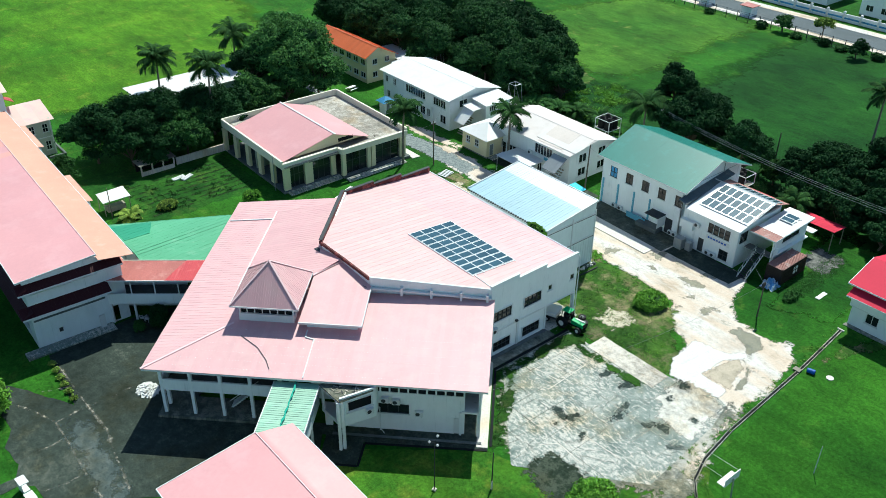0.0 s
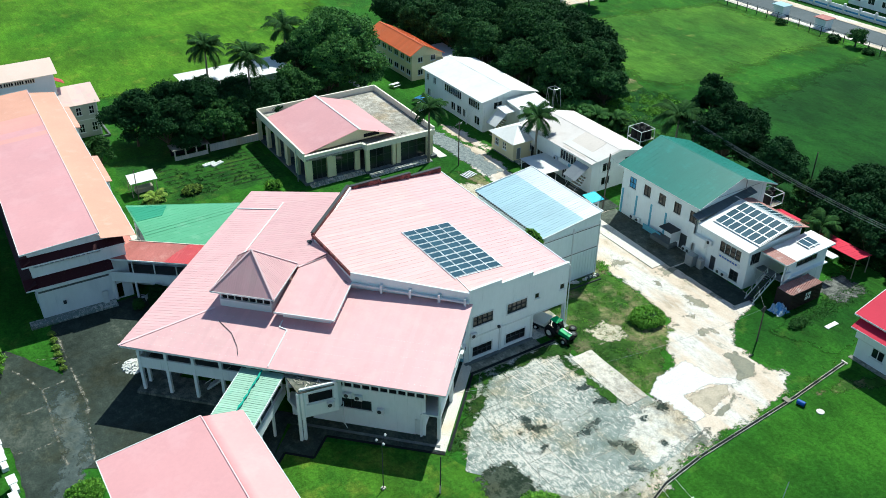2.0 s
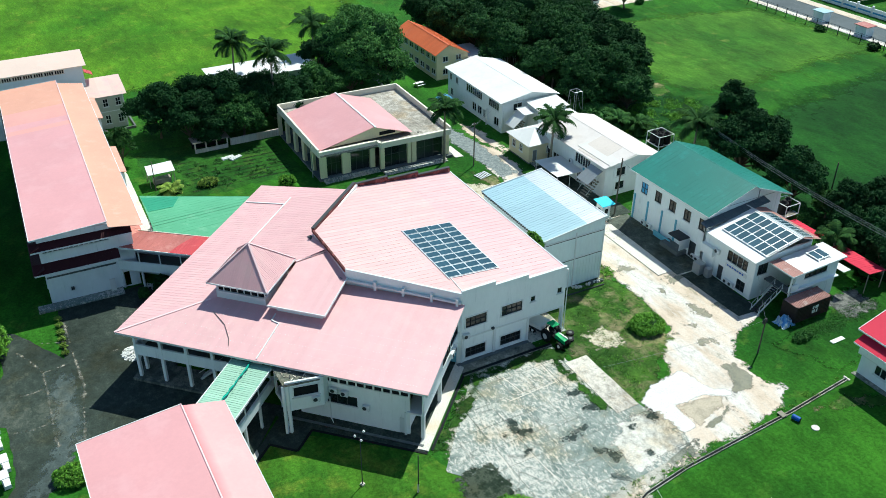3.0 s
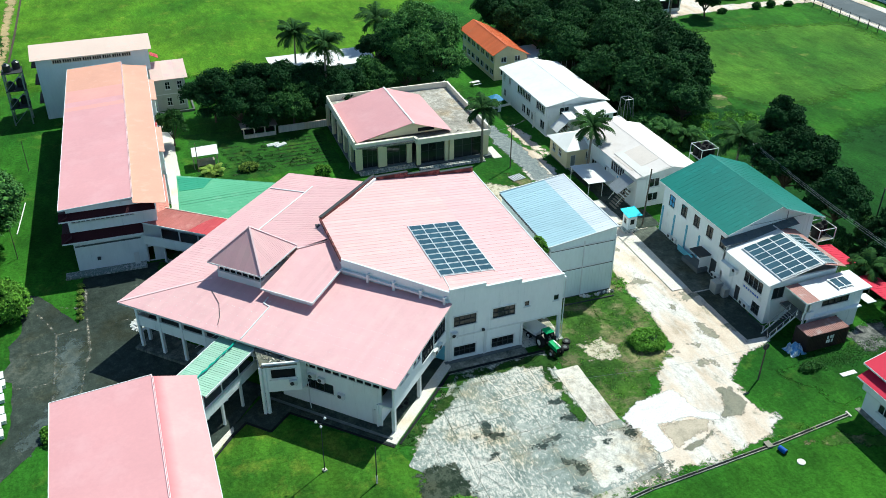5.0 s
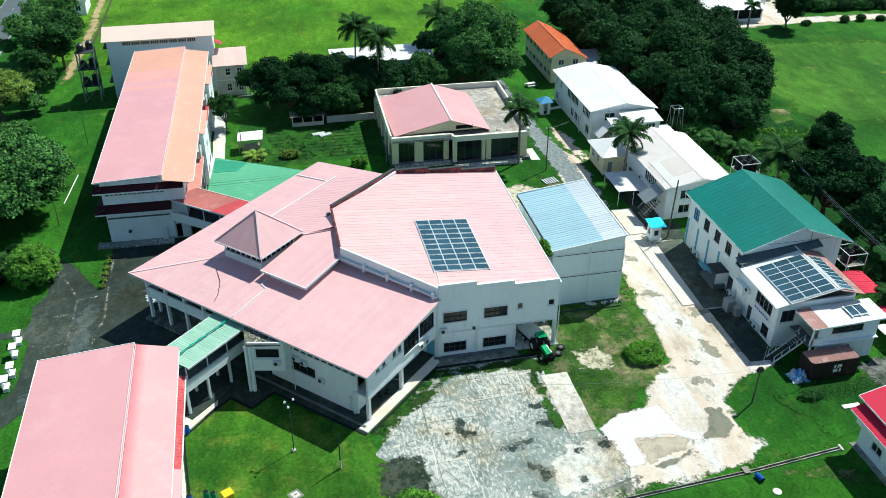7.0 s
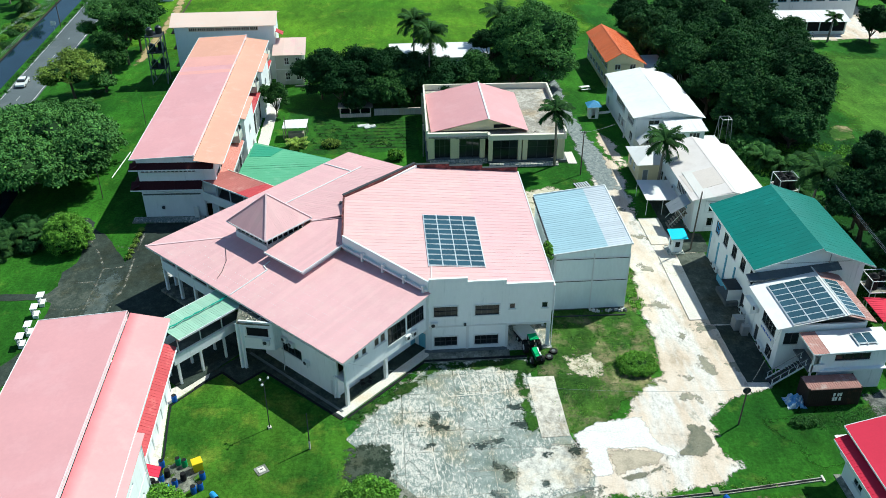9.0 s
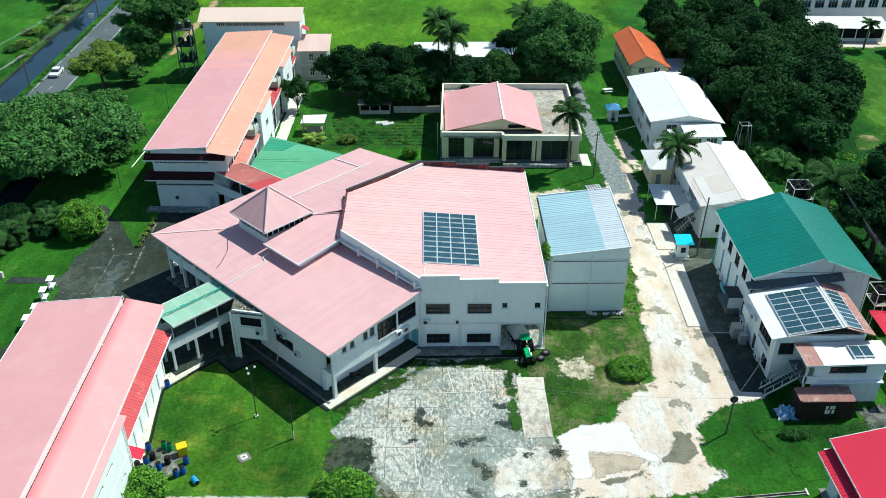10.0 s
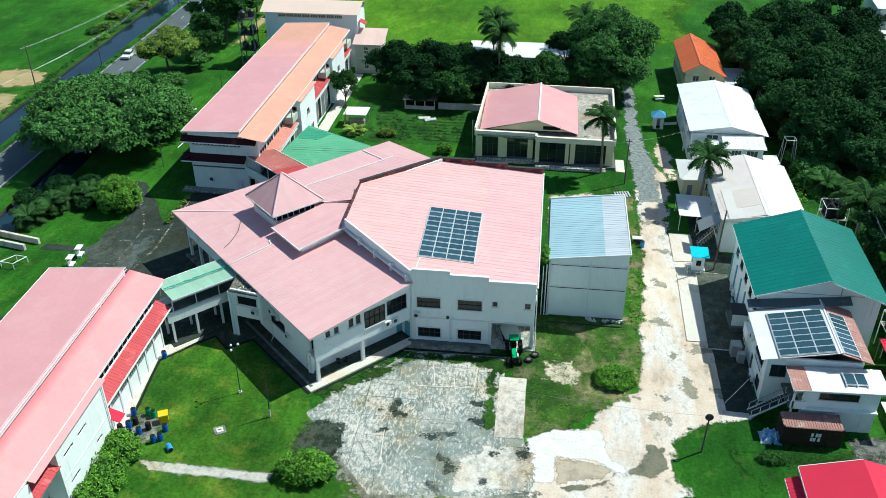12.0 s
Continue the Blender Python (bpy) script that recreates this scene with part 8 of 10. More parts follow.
cp = thing("carport", "flat white sheet carport on thin posts", "carport", (95.4, 93.4, 0))
sheets(cp, [(92.8, 90.2), (97.9, 90.0), (98.0, 96.6), (92.9, 96.8)], lambda x, y: 2.75 - 0.02 * (x - 93), (0, 1), WHITE_SHEET, 3.4, 0, uneven=0.001)
for x, y in ((93.0, 90.4), (93.1, 96.5), (97.6, 90.3), (97.6, 96.3), (95.4, 90.3)):
    part("post", a_rod((x, y, 0), (x, y, 2.72), 0.05), WHITE_TRIM, cp)

bo = thing("guard_booth", "small white guard booth with a turquoise roof", "booth", (94.4, 80.2, 0))
bh = [(0.35, 0.9, 1.15, 1.9)]
for a, b in (((93.7, 79.5), (95.2, 79.5)), ((95.2, 79.5), (95.2, 81.0)), ((95.2, 81.0), (93.7, 81.0)), ((93.7, 81.0), (93.7, 79.5))):
    bmm = wall(bo, a, b, 0.2, 2.5, WHITE, bh, 0.08)
    window(bo, bmm, *bh[0], 1, 1, WHITE_TRIM, GLASS, sill=False, deep=0.06)
part("plinth", a_box(93.1, 78.9, 0, 95.5, 81.2, 0.2), CONCRETE, bo)
sheets(bo, [(93.3, 79.0), (95.7, 79.0), (95.7, 81.4), (93.3, 81.4)], lambda x, y: 2.6 + 0.12 * (y - 79), (0, 1), TURQ, 0.6, 2)

orh = long_house("orange_roofed_house", "cream two-storey house with an orange gable roof", 98.4, 106.8, 141.4, 160.0, 101.6, (5.5, 4.8), 7.3, ORANGE, CREAM, [(1.0, 2.2), (3.7, 4.9)], 7)[0]
part("back_roof", a_box(106.6, 141, 3.6, 111.5, 150, 3.7), WHITE_SHEET, orh)
part("porch_roof", a_box(104.4, 138.2, 3.6, 108, 141.3, 3.7), WHITE_SHEET, orh)

long_house("small_house", "small pale house among the field edge trees", 143.4, 149.4, 50.0, 55.6, 146.4, (3.3, 3.3), 4.2, WHITE_SHEET, WHITE, [(1.0, 2.2)], 3)

# ---- cream pavilion with a parapet ----
pv = thing("pavilion", "cream pavilion with a pink gable roof inside a parapet", "pavilion", (72, 121, 0))
PZ = lambda x, y: 7.05 - 0.225 * (71.5 - x) if x < 71.5 else 7.05 - 0.33 * (x - 71.5)
sheets(pv, [(61.7, 112.4), (71.5, 112.4), (71.5, 129.2), (61.7, 129.2)], PZ, (1, 0), PINK_SMOOTH, 3.4, 0, uneven=0.001)
sheets(pv, [(71.5, 112.0), (78.2, 112.0), (78.2, 128.8), (71.5, 128.8)], PZ, (1, 0), PINK_SMOOTH, 3.4, 0, uneven=0.001)
part("ridge_cap", strip_line(bmesh.new(), [(71.5, 112.0, 7.06), (71.5, 129.2, 7.06)], 0.28, 0.06), WHITE_TRIM, pv)
bm = bmesh.new()
for y in (112.5,):
    vs = [bm.verts.new(c) for c in ((63.5, y, 5.0), (77.6, y, 5.0), (71.5, y, 6.95), (63.5, y + 0.2, 5.0), (77.6, y + 0.2, 5.0), (71.5, y + 0.2, 6.95))]
    for f in ((0, 1, 2), (5, 4, 3), (0, 3, 4, 1), (1, 4, 5, 2), (2, 5, 3, 0)):
        bm.faces.new([vs[i] for i in f])
part("gable_wall", bm, CREAM, pv)
part("gable_vent", a_box(72.3, 112.42, 5.3, 75.2, 112.5, 5.9), DARK, pv)
part("flat_roof", prism(bmesh.new(), [(61.2, 111), (84.2, 110.2), (84.4, 131.4), (61.8, 132)], 4.3, 4.5), FLAT_ROOF, pv, "weathered grey flat roof")
pouter = [(61.0, 111.4), (71.2, 111.2), (71.4, 110.0), (84.2, 109.6), (84.7, 131.6), (61.6, 132.2)]
part("parapet", strip_line(bmesh.new(), [(x, y, 4.2) for x, y in pouter[:4]], 0.35, 0.85), PALE_CREAM, pv)
part("parapet", strip_line(bmesh.new(), [(84.2, 109.6, 4.2), (84.7, 131.6, 4.2), (61.6, 132.2, 4.2), (61.0, 111.4, 4.2)], 0.3, 1.35), PALE_CREAM, pv, "stained pale parapet")
part("coping", strip_line(bmesh.new(), [(x, y, 5.05) for x, y in pouter[:4]], 0.5, 0.1), PALE_CREAM, pv)
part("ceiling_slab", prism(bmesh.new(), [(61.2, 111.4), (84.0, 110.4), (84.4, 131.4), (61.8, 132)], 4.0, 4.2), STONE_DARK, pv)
for x, w in ((61.1, 1.1), (64.9, 1.5), (69.9, 0.9)):
    part("pier", a_box(x, 111.2, 0.4, x + w, 111.75, 4.2), CREAM, pv)
for x, w in ((71.2, 0.7), (76.2, 0.6), (77.0, 0.8), (82.9, 1.2)):
    part("pier", a_box(x, 109.8, 0.4, x + w, 110.35, 4.2), CREAM, pv)
for k in range(5):
    part("pier", a_box(61.1, 114.5 + 4.0 * k, 0.2, 61.6, 115.6 + 4.0 * k, 4.2), CREAM, pv)
    part("pier", a_box(84.0, 113.5 + 4.2 * k, 0.2, 84.45, 114.3 + 4.2 * k, 4.2), CREAM, pv)
for x0, x1, y in ((62.25, 64.85, 111.6), (66.45, 69.85, 111.6), (71.95, 76.15, 110.2), (77.85, 82.85, 110.2)):
    n_ = 3
    for k in range(n_):
        xa, xb = x0 + (x1 - x0) * k / n_, x0 + (x1 - x0) * (k + 1) / n_
        shop = part("glazed_door", a_box(xa + 0.05, y + 0.02, 0.5, xb - 0.05, y + 0.05, 3.9), GLASS, pv, "dark glass door panel")
        part("door_frame", box(box(a_box(xa, y, 0.42, xa + 0.05, y + 0.08, 4.0), xb - 0.05, y, 0.42, xb, y + 0.08, 4.0), xa + 0.05, y, 2.6, xb - 0.05, y + 0.08, 2.66), DARK_STEEL, shop)
# Two added inner walls, not known parts, keep sun out of the pavilion.
part("back_wall", a_box(61.7, 121.2, 0.42, 83.9, 121.4, 4.0), GREY_WALL, pv)
part("side_wall", a_box(83.7, 111.4, 0.42, 83.9, 121.2, 4.0), GREY_WALL, pv)
# Floor colour darkened to stand in for shade inside the pavilion.
part("floor", prism(bmesh.new(), [(60.8, 111), (71.2, 111), (71.2, 109.6), (84.6, 109.2), (84.8, 131.8), (61.2, 132)], 0, 0.42), STONE_DARK, pv)
for k in range(3):
    part("step", a_box(61.4, 110.55 - 0.36 * k, 0, 71.1, 110.9 - 0.36 * k, 0.38 - 0.12 * k), CONCRETE, pv)
    part("step", a_box(71.3, 108.75 - 0.36 * k, 0, 83.0, 109.1 - 0.36 * k, 0.38 - 0.12 * k), CONCRETE, pv)
part("apron", prism(bmesh.new(), [(84.7, 108.6), (86.2, 108.4), (86.2, 113), (84.8, 113)], 0, 0.1), PALE_CONCRETE, pv)

b2 = thing("small_kiosk", "small white kiosk with a blue tarpaulin roof", "kiosk", (93.1, 127.6, 0))
for a, b in (((92.2, 126.8), (94.0, 126.8)), ((94.0, 126.8), (94.0, 128.4)), ((94.0, 128.4), (92.2, 128.4)), ((92.2, 128.4), (92.2, 126.8))):
    wall(b2, a, b, 0.0, 2.4, WHITE, [(0.5, 0.1, 1.2, 2.0)] if a == (92.2, 126.8) else (), 0.08)
for p, q in (((91.7, 126.3), (94.5, 126.3)), ((94.5, 126.3), (94.5, 128.9)), ((94.5, 128.9), (91.7, 128.9)), ((91.7, 128.9), (91.7, 126.3))):
    bm = bmesh.new()
    top = bm.verts.new((93.1, 127.6, 3.4))
    lowv = [bm.verts.new((*c, 2.45)) for c in (p, q)]
    inner = [bm.verts.new((c[0] * 0.9 + 9.31, c[1] * 0.9 + 12.76, 2.4)) for c in (p, q)]
    bm.faces.new((lowv[0], lowv[1], top))
    bm.faces.new((lowv[1], lowv[0], inner[0], inner[1]))
    part("roof_panel", bm, TARP, b2)
part("ramp_rail", strip_line(bmesh.new(), [(94.2, 127.4, 0.6), (96.4, 127.4, 0.8)], 0.06, 0.5), WHITE_TRIM, b2)

sh = thing("garden_shed", "small open shed with a bright white sheet roof", "shed", (38.2, 123, 0))
sheets(sh, [(35.9, 121.4), (40.2, 121.4), (40.4, 124.8), (36.1, 124.6)], lambda x, y: 2.4 + 0.06 * (y - 121), (0, 1), WHITE_SHEET, 3.4, 0, uneven=0.001)
for x, y in ((36.1, 121.6), (40.0, 121.6), (36.2, 124.4), (40.1, 124.5)):
    part("post", a_rod((x, y, 0), (x, y, 2.4), 0.06), TIMBER, sh)
part("bench", a_box(36.8, 122.4, 0.1, 39.6, 123.6, 0.9), TIMBER, sh)
nr = thing("long_low_shed", "long low shed with a white sheet roof behind the trees", "shed", (66, 156.5, 0))
sheets(nr, [(55.8, 151.6), (77.2, 151.8), (77.2, 161.2), (55.8, 161.2)], lambda x, y: 4.2 - 0.12 * abs(y - 156.4), (0, 1), WHITE_SHEET, 3.4, 0, uneven=0.001)
wall(nr, (56.6, 152.4), (76.6, 152.4), 0, 3.6, WHITE, [(2 + 3 * k, 1, 3.6 + 3 * k, 2.2) for k in range(6)])
wall(nr, (76.6, 152.4), (76.6, 160.6), 0, 3.6, WHITE)
wall(nr, (56.6, 160.6), (56.6, 152.4), 0, 3.6, WHITE)
tr = thing("garden_frame_hut", "grey timber open hut with a low wall", "hut", (48.4, 131.2, 0))
part("low_wall", a_box(45.8, 130.8, 0, 51.6, 131.0, 0.7), PALE_CONCRETE, tr)
for k in range(4):
    part("post", a_box(45.8 + 1.88 * k, 130.8, 0.7, 46.0 + 1.88 * k, 131.0, 1.9), PALE_CONCRETE, tr)
part("roof", a_box(45.5, 130.6, 1.9, 52.0, 133.4, 2.0), TIMBER, tr)
# Back board coloured near-black for the shade under the hut roof.
part("back", a_box(45.8, 133, 0, 51.6, 133.2, 1.9), DARK, tr)
solid("garden_wall", a_box(52.2, 131.4, 0, 61.6, 131.6, 1.3), PALE_CONCRETE, "low grey concrete garden wall", "garden wall", "structure")

# north-east buildings across the field
nb = thing("far_white_building", "white two-storey building with a shed roof at the front", "building", (160, 185, 0))
nbm = wall(nb, (146, 182), (170, 182), 0, 7.4, WHITE, [(1 + 3.2 * k, 4.4, 3.2 + 3.2 * k, 6.2) for k in range(7)])
for k in range(7):
    window(nb, nbm, 1 + 3.2 * k, 4.4, 3.2 + 3.2 * k, 6.2, 3, 1, BLUE_TRIM)
wall(nb, (146, 194), (146, 182), 0, 7.4, WHITE)
sheets(nb, [(145, 181), (171, 181), (171, 195), (145, 195)], lambda x, y: 7.6 + 0.1 * (y - 181), (0, 1), WHITE_SHEET, 3.4, 0, uneven=0.001)
sheets(nb, [(143, 170.5), (163, 169.5), (164, 176.5), (144, 177)], lambda x, y: 3.3 + 0.1 * (y - 170), (0, 1), WHITE_SHEET, 1.2, 1, name="lean_to_sheet")
shed_front = wall(nb, (144, 171.5), (162.5, 170.6), 0, 3.1, PANEL, [(0.4 + 3.0 * k, 0.7, 3.2 + 3.0 * k, 2.9) for k in range(6)])
for k in range(6):
    # Shade inside the open shed, put in as black sheets.
    part("dark_bay", a_box(0.4 + 3.0 * k, 0.15, 0.7, 3.2 + 3.0 * k, 0.2, 2.9, m=shed_front), DARK, nb)
soft_patch("yard", [(146, 167.5), (156, 166.2), (164, 166.6), (172, 166.4), (190, 165.8), (215, 163.4), (216, 166.4), (191, 170.4), (172.4, 171.6), (175, 186), (178, 205), (150, 205)], 0.020, SAND, "pale bare yard before the far building", "yard", 2.0, 1.0)

# ---- trees, palms and bushes ----
DARK_TREE = "dense dark green broadleaf tree beside the garden"
for x, y, h, r, s in ((42.2, 140.0, 10.2, 4.6, 1), (46.5, 135.5, 7.6, 3.8, 2), (51.5, 138.0, 10.8, 4.8, 3), (55.6, 134.4, 8.2, 4.2, 4), (60.0, 137.0, 8.4, 4.6, 5), (48.5, 141.5, 9.0, 4.6, 6), (65.5, 140.0, 8.0, 4.8, 7), (72.0, 140.6, 7.6, 4.4, 8), (56.5, 142.0, 8.4, 4.4, 9), (50.6, 133.6, 6.6, 3.6, 10), (64.0, 135.4, 6.0, 3.2, 11)):
    tree(x, y, h, r * 1.22, LEAF_MID if s in (4, 8) else LEAF_DARK, 100 + s, 9000, 0.40, 0.85, 0.24, DARK_TREE, group="garden trees", skirt=0.02, clump_n=14)
tree(84.6, 147.5, 14.2, 9.6, LEAF_RAIN, 120, 26000, 0.40, 0.8, 0.4, "tall spreading tree beside the gravel lane", clump_n=34, skirt=0.04)
tree(86.8, 141.0, 10.0, 5.6, LEAF_RAIN, 123, 9000, 0.36, 0.8, 0.3, "light green tree leaning over the gravel lane", clump_n=20, skirt=0.1, keep=0.8)
tree(79.5, 141.5, 8.0, 4.6, LEAF_MID, 124, 7000, 0.38, 0.8, 0.25, "leafy tree behind the pavilion", clump_n=14, skirt=0.05)
tree(76.5, 148.5, 10.5, 5.0, LEAF_DARK, 121, 7000, 0.42, 0.8, 0.3, "broad leafy tree behind the pavilion", skirt=0.2)
tree(34.0, 132.2, 6.6, 2.9, LEAF_MID, 122, 3600, 0.34, 1.0, 0.16, "small bushy green tree by the school block", skirt=0.02)
# great dark trees behind the white houses
wood = [(112, 171, 9, 6), (121, 168, 12, 8), (113, 160, 10.5, 6.5), (123, 157, 13, 8.5), (113.5, 149, 11, 6.5), (123, 146, 13, 8.5), (132, 158, 12, 8.0), (114, 138, 11, 6.2), (123, 136, 13, 8.5), (131, 138.5, 13, 8.0), (114.5, 127, 10, 5.8), (122, 126, 12, 8), (129.5, 127, 12.5, 7.6), (118, 117.5, 9.5, 6), (125.5, 117, 11, 7), (128.8, 119.8, 10.5, 6.0), (135.5, 148, 12, 7), (124, 111.5, 7, 4.6)]
for k, (x, y, h, r) in enumerate(wood):
    tree(x, y, h, r, LEAF_DARK if k % 3 == 0 else LEAF_WOOD, 140 + k, 13000, 0.46, 0.85, 0.4, "huge dark spreading tree behind the white houses", group="great dark trees", clump_n=20, skirt=0.03)
edge = [(124.0, 60.0, 7.6, 4.4), (128.0, 55.5, 8.2, 5.0), (122.0, 52.5, 7.4, 4.4), (132.5, 59.5, 7.6, 4.8), (129.5, 48.5, 8.0, 5.0), (136.5, 53.0, 8.0, 5.0), (135.5, 44.5, 8.0, 5.0), (123.5, 45.5, 6.6, 4.2), (141.5, 47.5, 7.4, 4.6), (128.0, 41.0, 6.6, 4.4), (142.0, 39.5, 7.6, 5.0), (118.6, 43.0, 4.0, 3.0), (119.4, 57.2, 5.2, 3.2), (119.0, 49.4, 5.6, 3.4), (122.4, 39.0, 4.6, 3.6), (138.0, 36.0, 6.4, 4.6)]
for k, (x, y, h, r) in enumerate(edge):
    tree(x, y, h, r, LEAF_DARK, 170 + k, 8000, 0.42, 0.75, 0.22, "dark leafy tree behind the office", group="field edge trees", skirt=0.0)
tree(120.6, 78.4, 12.2, 6.4, LEAF_DARK, 190, 22000, 0.40, 0.62, 0.45, "broad flat-topped dark tree behind the green-roofed house", group="field edge trees", clump_n=34, skirt=0.12, tuft=0.6)
tree(122.6, 84.2, 15.4, 3.6, LEAF_DARK, 191, 9000, 0.40, 0.9, 0.26, "tall narrow dark tree behind the green-roofed house", group="field edge trees", clump_n=15, skirt=0.45, tuft=0.55)
tree(121.6, 68.4, 10.0, 4.8, LEAF_DARK, 192, 13000, 0.40, 0.8, 0.3, "rounded dark tree at the field edge", group="field edge trees", clump_n=20, skirt=0.1, tuft=0.55)
for k, (x, y, h, r) in enumerate(((116.6, 70.4, 3.0, 2.2), (117.2, 79.6, 3.4, 2.4), (116.4, 74.6, 2.8, 2.0), (118.4, 64.4, 3.8, 2.6), (119.0, 87.4, 3.2, 2.6), (124.6, 64.2, 4.4, 3.2))):
    tree(x, y, h, r, LEAF_MID, 194 + k, 3000, 0.34, 0.8, 0.14, "low leafy tree at the foot of the dark trees", group="field edge trees", skirt=0.0)
# west side
tree(-2.6, 108.5, 10.4, 15.0, LEAF_RAIN, 200, 46000, 0.46, 0.42, 0.55, "vast spreading rain tree over the ditch and verge", clump_n=44, skirt=0.08, tuft=0.85, keep=0.85)
tree(-5.8, 143.2, 9.0, 6.6, LEAF_YELLOW, 201, 9000, 0.34, 0.7, 0.3, "yellow-green tree beside the canal road", skirt=0.25, keep=0.7)
tree(-1.8, 154.8, 9.4, 4.6, LEAF_MID, 202, 9000, 0.34, 1.1, 0.3, "round bright green tree by the road", skirt=0.04)
for k, (x, y, h, r) in enumerate([(0.2, 162.5, 13, 5.6), (-4.5, 167, 13, 6), (1.0, 171, 13.5, 5.6), (-3, 179, 13, 6), (-8, 130, 4.5, 4.0), (-2, 134, 3.5, 3.0), (-0.4, 187, 12, 5.0), (-1.0, 147.2, 3.6, 2.6), (-3.0, 197, 12, 5.0)]):
    tree(x, y, h, r, (LEAF_MID, LEAF_RAIN)[k % 2], 210 + k, 6500, 0.42, 0.8, 0.3, "leafy green tree beside the road", group="roadside trees", skirt=0.1)
bush(8.2, 87.4, 3.4, 3.3, 5.2, LEAF_BRIGHT, 220, 9000, 0.26, "large rounded bright green bush by the driveway")
bush(14.6, 62.6, 1.9, 1.6, 1.5, LEAF_BRIGHT, 219, 2600, 0.2, "bright straggling shrub at the block corner", dense=False)
bush(82.2, 55.0, 2.5, 2.1, 1.35, LEAF_BRIGHT, 221, 6000, 0.18, "low dense round bush in rough grass")
bush(50.5, 36.8, 3.0, 2.2, 2.4, LEAF_BRIGHT, 222, 3000, 0.24, "loose straggling green bush on the path's end", dense=False)
bush(30.4, 37.0, 2.7, 2.2, 2.7, LEAF_BRIGHT, 223, 2600, 0.26, "bright clipped hedge against the white wall", "hedge")
bush(30.3, 33.6, 2.6, 2.8, 2.8, LEAF_BRIGHT, 224, 2600, 0.26, "bright clipped hedge against the white wall", "hedge")
bush(30.4, 30.0, 2.5, 2.8, 2.6, LEAF_BRIGHT, 225, 2400, 0.26, "bright clipped hedge against the white wall", "hedge")
bush(73.45, 68.2, 0.5, 1.9, 1.5, LEAF_BRIGHT, 226, 900, 0.22, "weeds growing from the roof gutter", "gutter_weed").location.z = 7.9
bush(30.6, 90.6, 1.2, 1.2, 3.2, LEAF_DARK, 231, 2600, 0.26, "dark leafy shrub before the covered link", dense=False)
bush(28.2, 91.4, 0.7, 0.7, 1.6, LEAF_MID, 232, 900, 0.2, "small potted shrub before the covered link", dense=False)
bush(55.7, 112.4, 1.5, 1.2, 1.9, LEAF_BRIGHT, 227, 700, 0.26, "leafy shrub in the kitchen garden")
bush(44.5, 118.5, 1.8, 1.2, 1.3, LEAF_YELLOW, 228, 800, 0.24, "yellow-green shrub in the kitchen garden")
bush(97.8, 44.2, 1.6, 0.8, 0.8, LEAF_MID, 229, 500, 0.2, "weeds at the lawn edge")
for k, (x, y, r, h) in enumerate(((-3.5, 91.5, 2.4, 2.6), (0.6, 93.2, 2.0, 2.2), (5.2, 93.0, 1.8, 2.4), (2.6, 87.0, 1.6, 1.8), (-6.5, 87.0, 2.2, 2.4))):
    bush(x, y, r, r, h, LEAF_DARK, 340 + k, 2600, 0.28, "dark shrub in the shade of the great tree", "bush", "shade shrubs")
for k in range(6):
    bush(17.4 - 0.05 * k, 91.4 - 1.5 * k, 0.45, 0.45, 0.6, LEAF_YELLOW, 230 + k, 160, 0.16, "small yellow-green border shrub", "border_shrub", "border shrubs")
for k in range(9):
    bush(114.6 + (k % 3) * 2.2, 107 + 1.4 * k, 1.6, 1.6, 2.6, LEAF_RAIN, 240 + k, 420, 0.75, "clump of broad banana leaves", "banana_plant", "banana plants")
for k, (x, y) in enumerate(((-1.6, 85.4), (-0.4, 88.2), (2.2, 90.0), (-3.4, 81.4), (4.8, 89.4))):
    palm(x, y, 0.9, 250 + k, 30, 3.1, LEAF_PALM, "low fan palm shrub by the canal", "palm_shrub", "palm shrubs", (0, 0), 0.16)
for k, (x, y, h, n, ln) in enumerate(((117.4, 105.5, 1.2, 26, 3.6), (119.8, 103.2, 1.0, 24, 3.4), (116.2, 110.8, 1.0, 22, 3.2), (121.5, 99.0, 0.8, 22, 3.2), (118.6, 94.6, 1.0, 20, 3.0))):
    palm(x, y, h, 272 + k, n, ln, LEAF_MID, "leafy low palm at the foot of the dark trees", "palm_shrub", "palm shrubs", (0, 0), 0.16)
palm(96.9, 97.9, 8.6, 260, 20, 3.9, label="palm with a dark feathered crown by the small house")
palm(82.2, 108.1, 10.4, 261, 22, 3.6, lean=(-0.6, -1.2), label="palm with a drooping crown at the pavilion corner")
palm(63.0, 138.6, 13.0, 262, 26, 4.4, label="tall palm above the garden trees")
palm(60.9, 155.8, 9.8, 263, 26, 4.6, label="tall palm above the garden trees")
palm(79.4, 160.5, 9.4, 264, 26, 5.0, label="tall palm above the garden trees")
palm(115.6, 84.6, 9.4, 265, 24, 4.6, label="palm with long fronds behind the green-roofed house")
palm(116.0, 125.0, 4.5, 266, 20, 3.0, label="grey-green palm in the dark trees")
palm(148.5, 60.2, 11.0, 273, 18, 4.0, label="tall slender palm beyond the field edge trees")
palm(115.6, 55.4, 3.4, 267, 18, 3.4, label="young palm behind the office")
palm(38.6, 118.6, 0.6, 268, 22, 2.2, LEAF_YELLOW, "yellowish palm shrub in the garden", "palm_shrub", "palm shrubs", (0, 0), 0.15)
tree(165.2, 163.6, 9.5, 4.0, LEAF_DARK, 269, 7000, 0.42, 1.15, 0.25, "tall dark tree at the field corner", group="fence trees", skirt=0.0, clump_n=14)
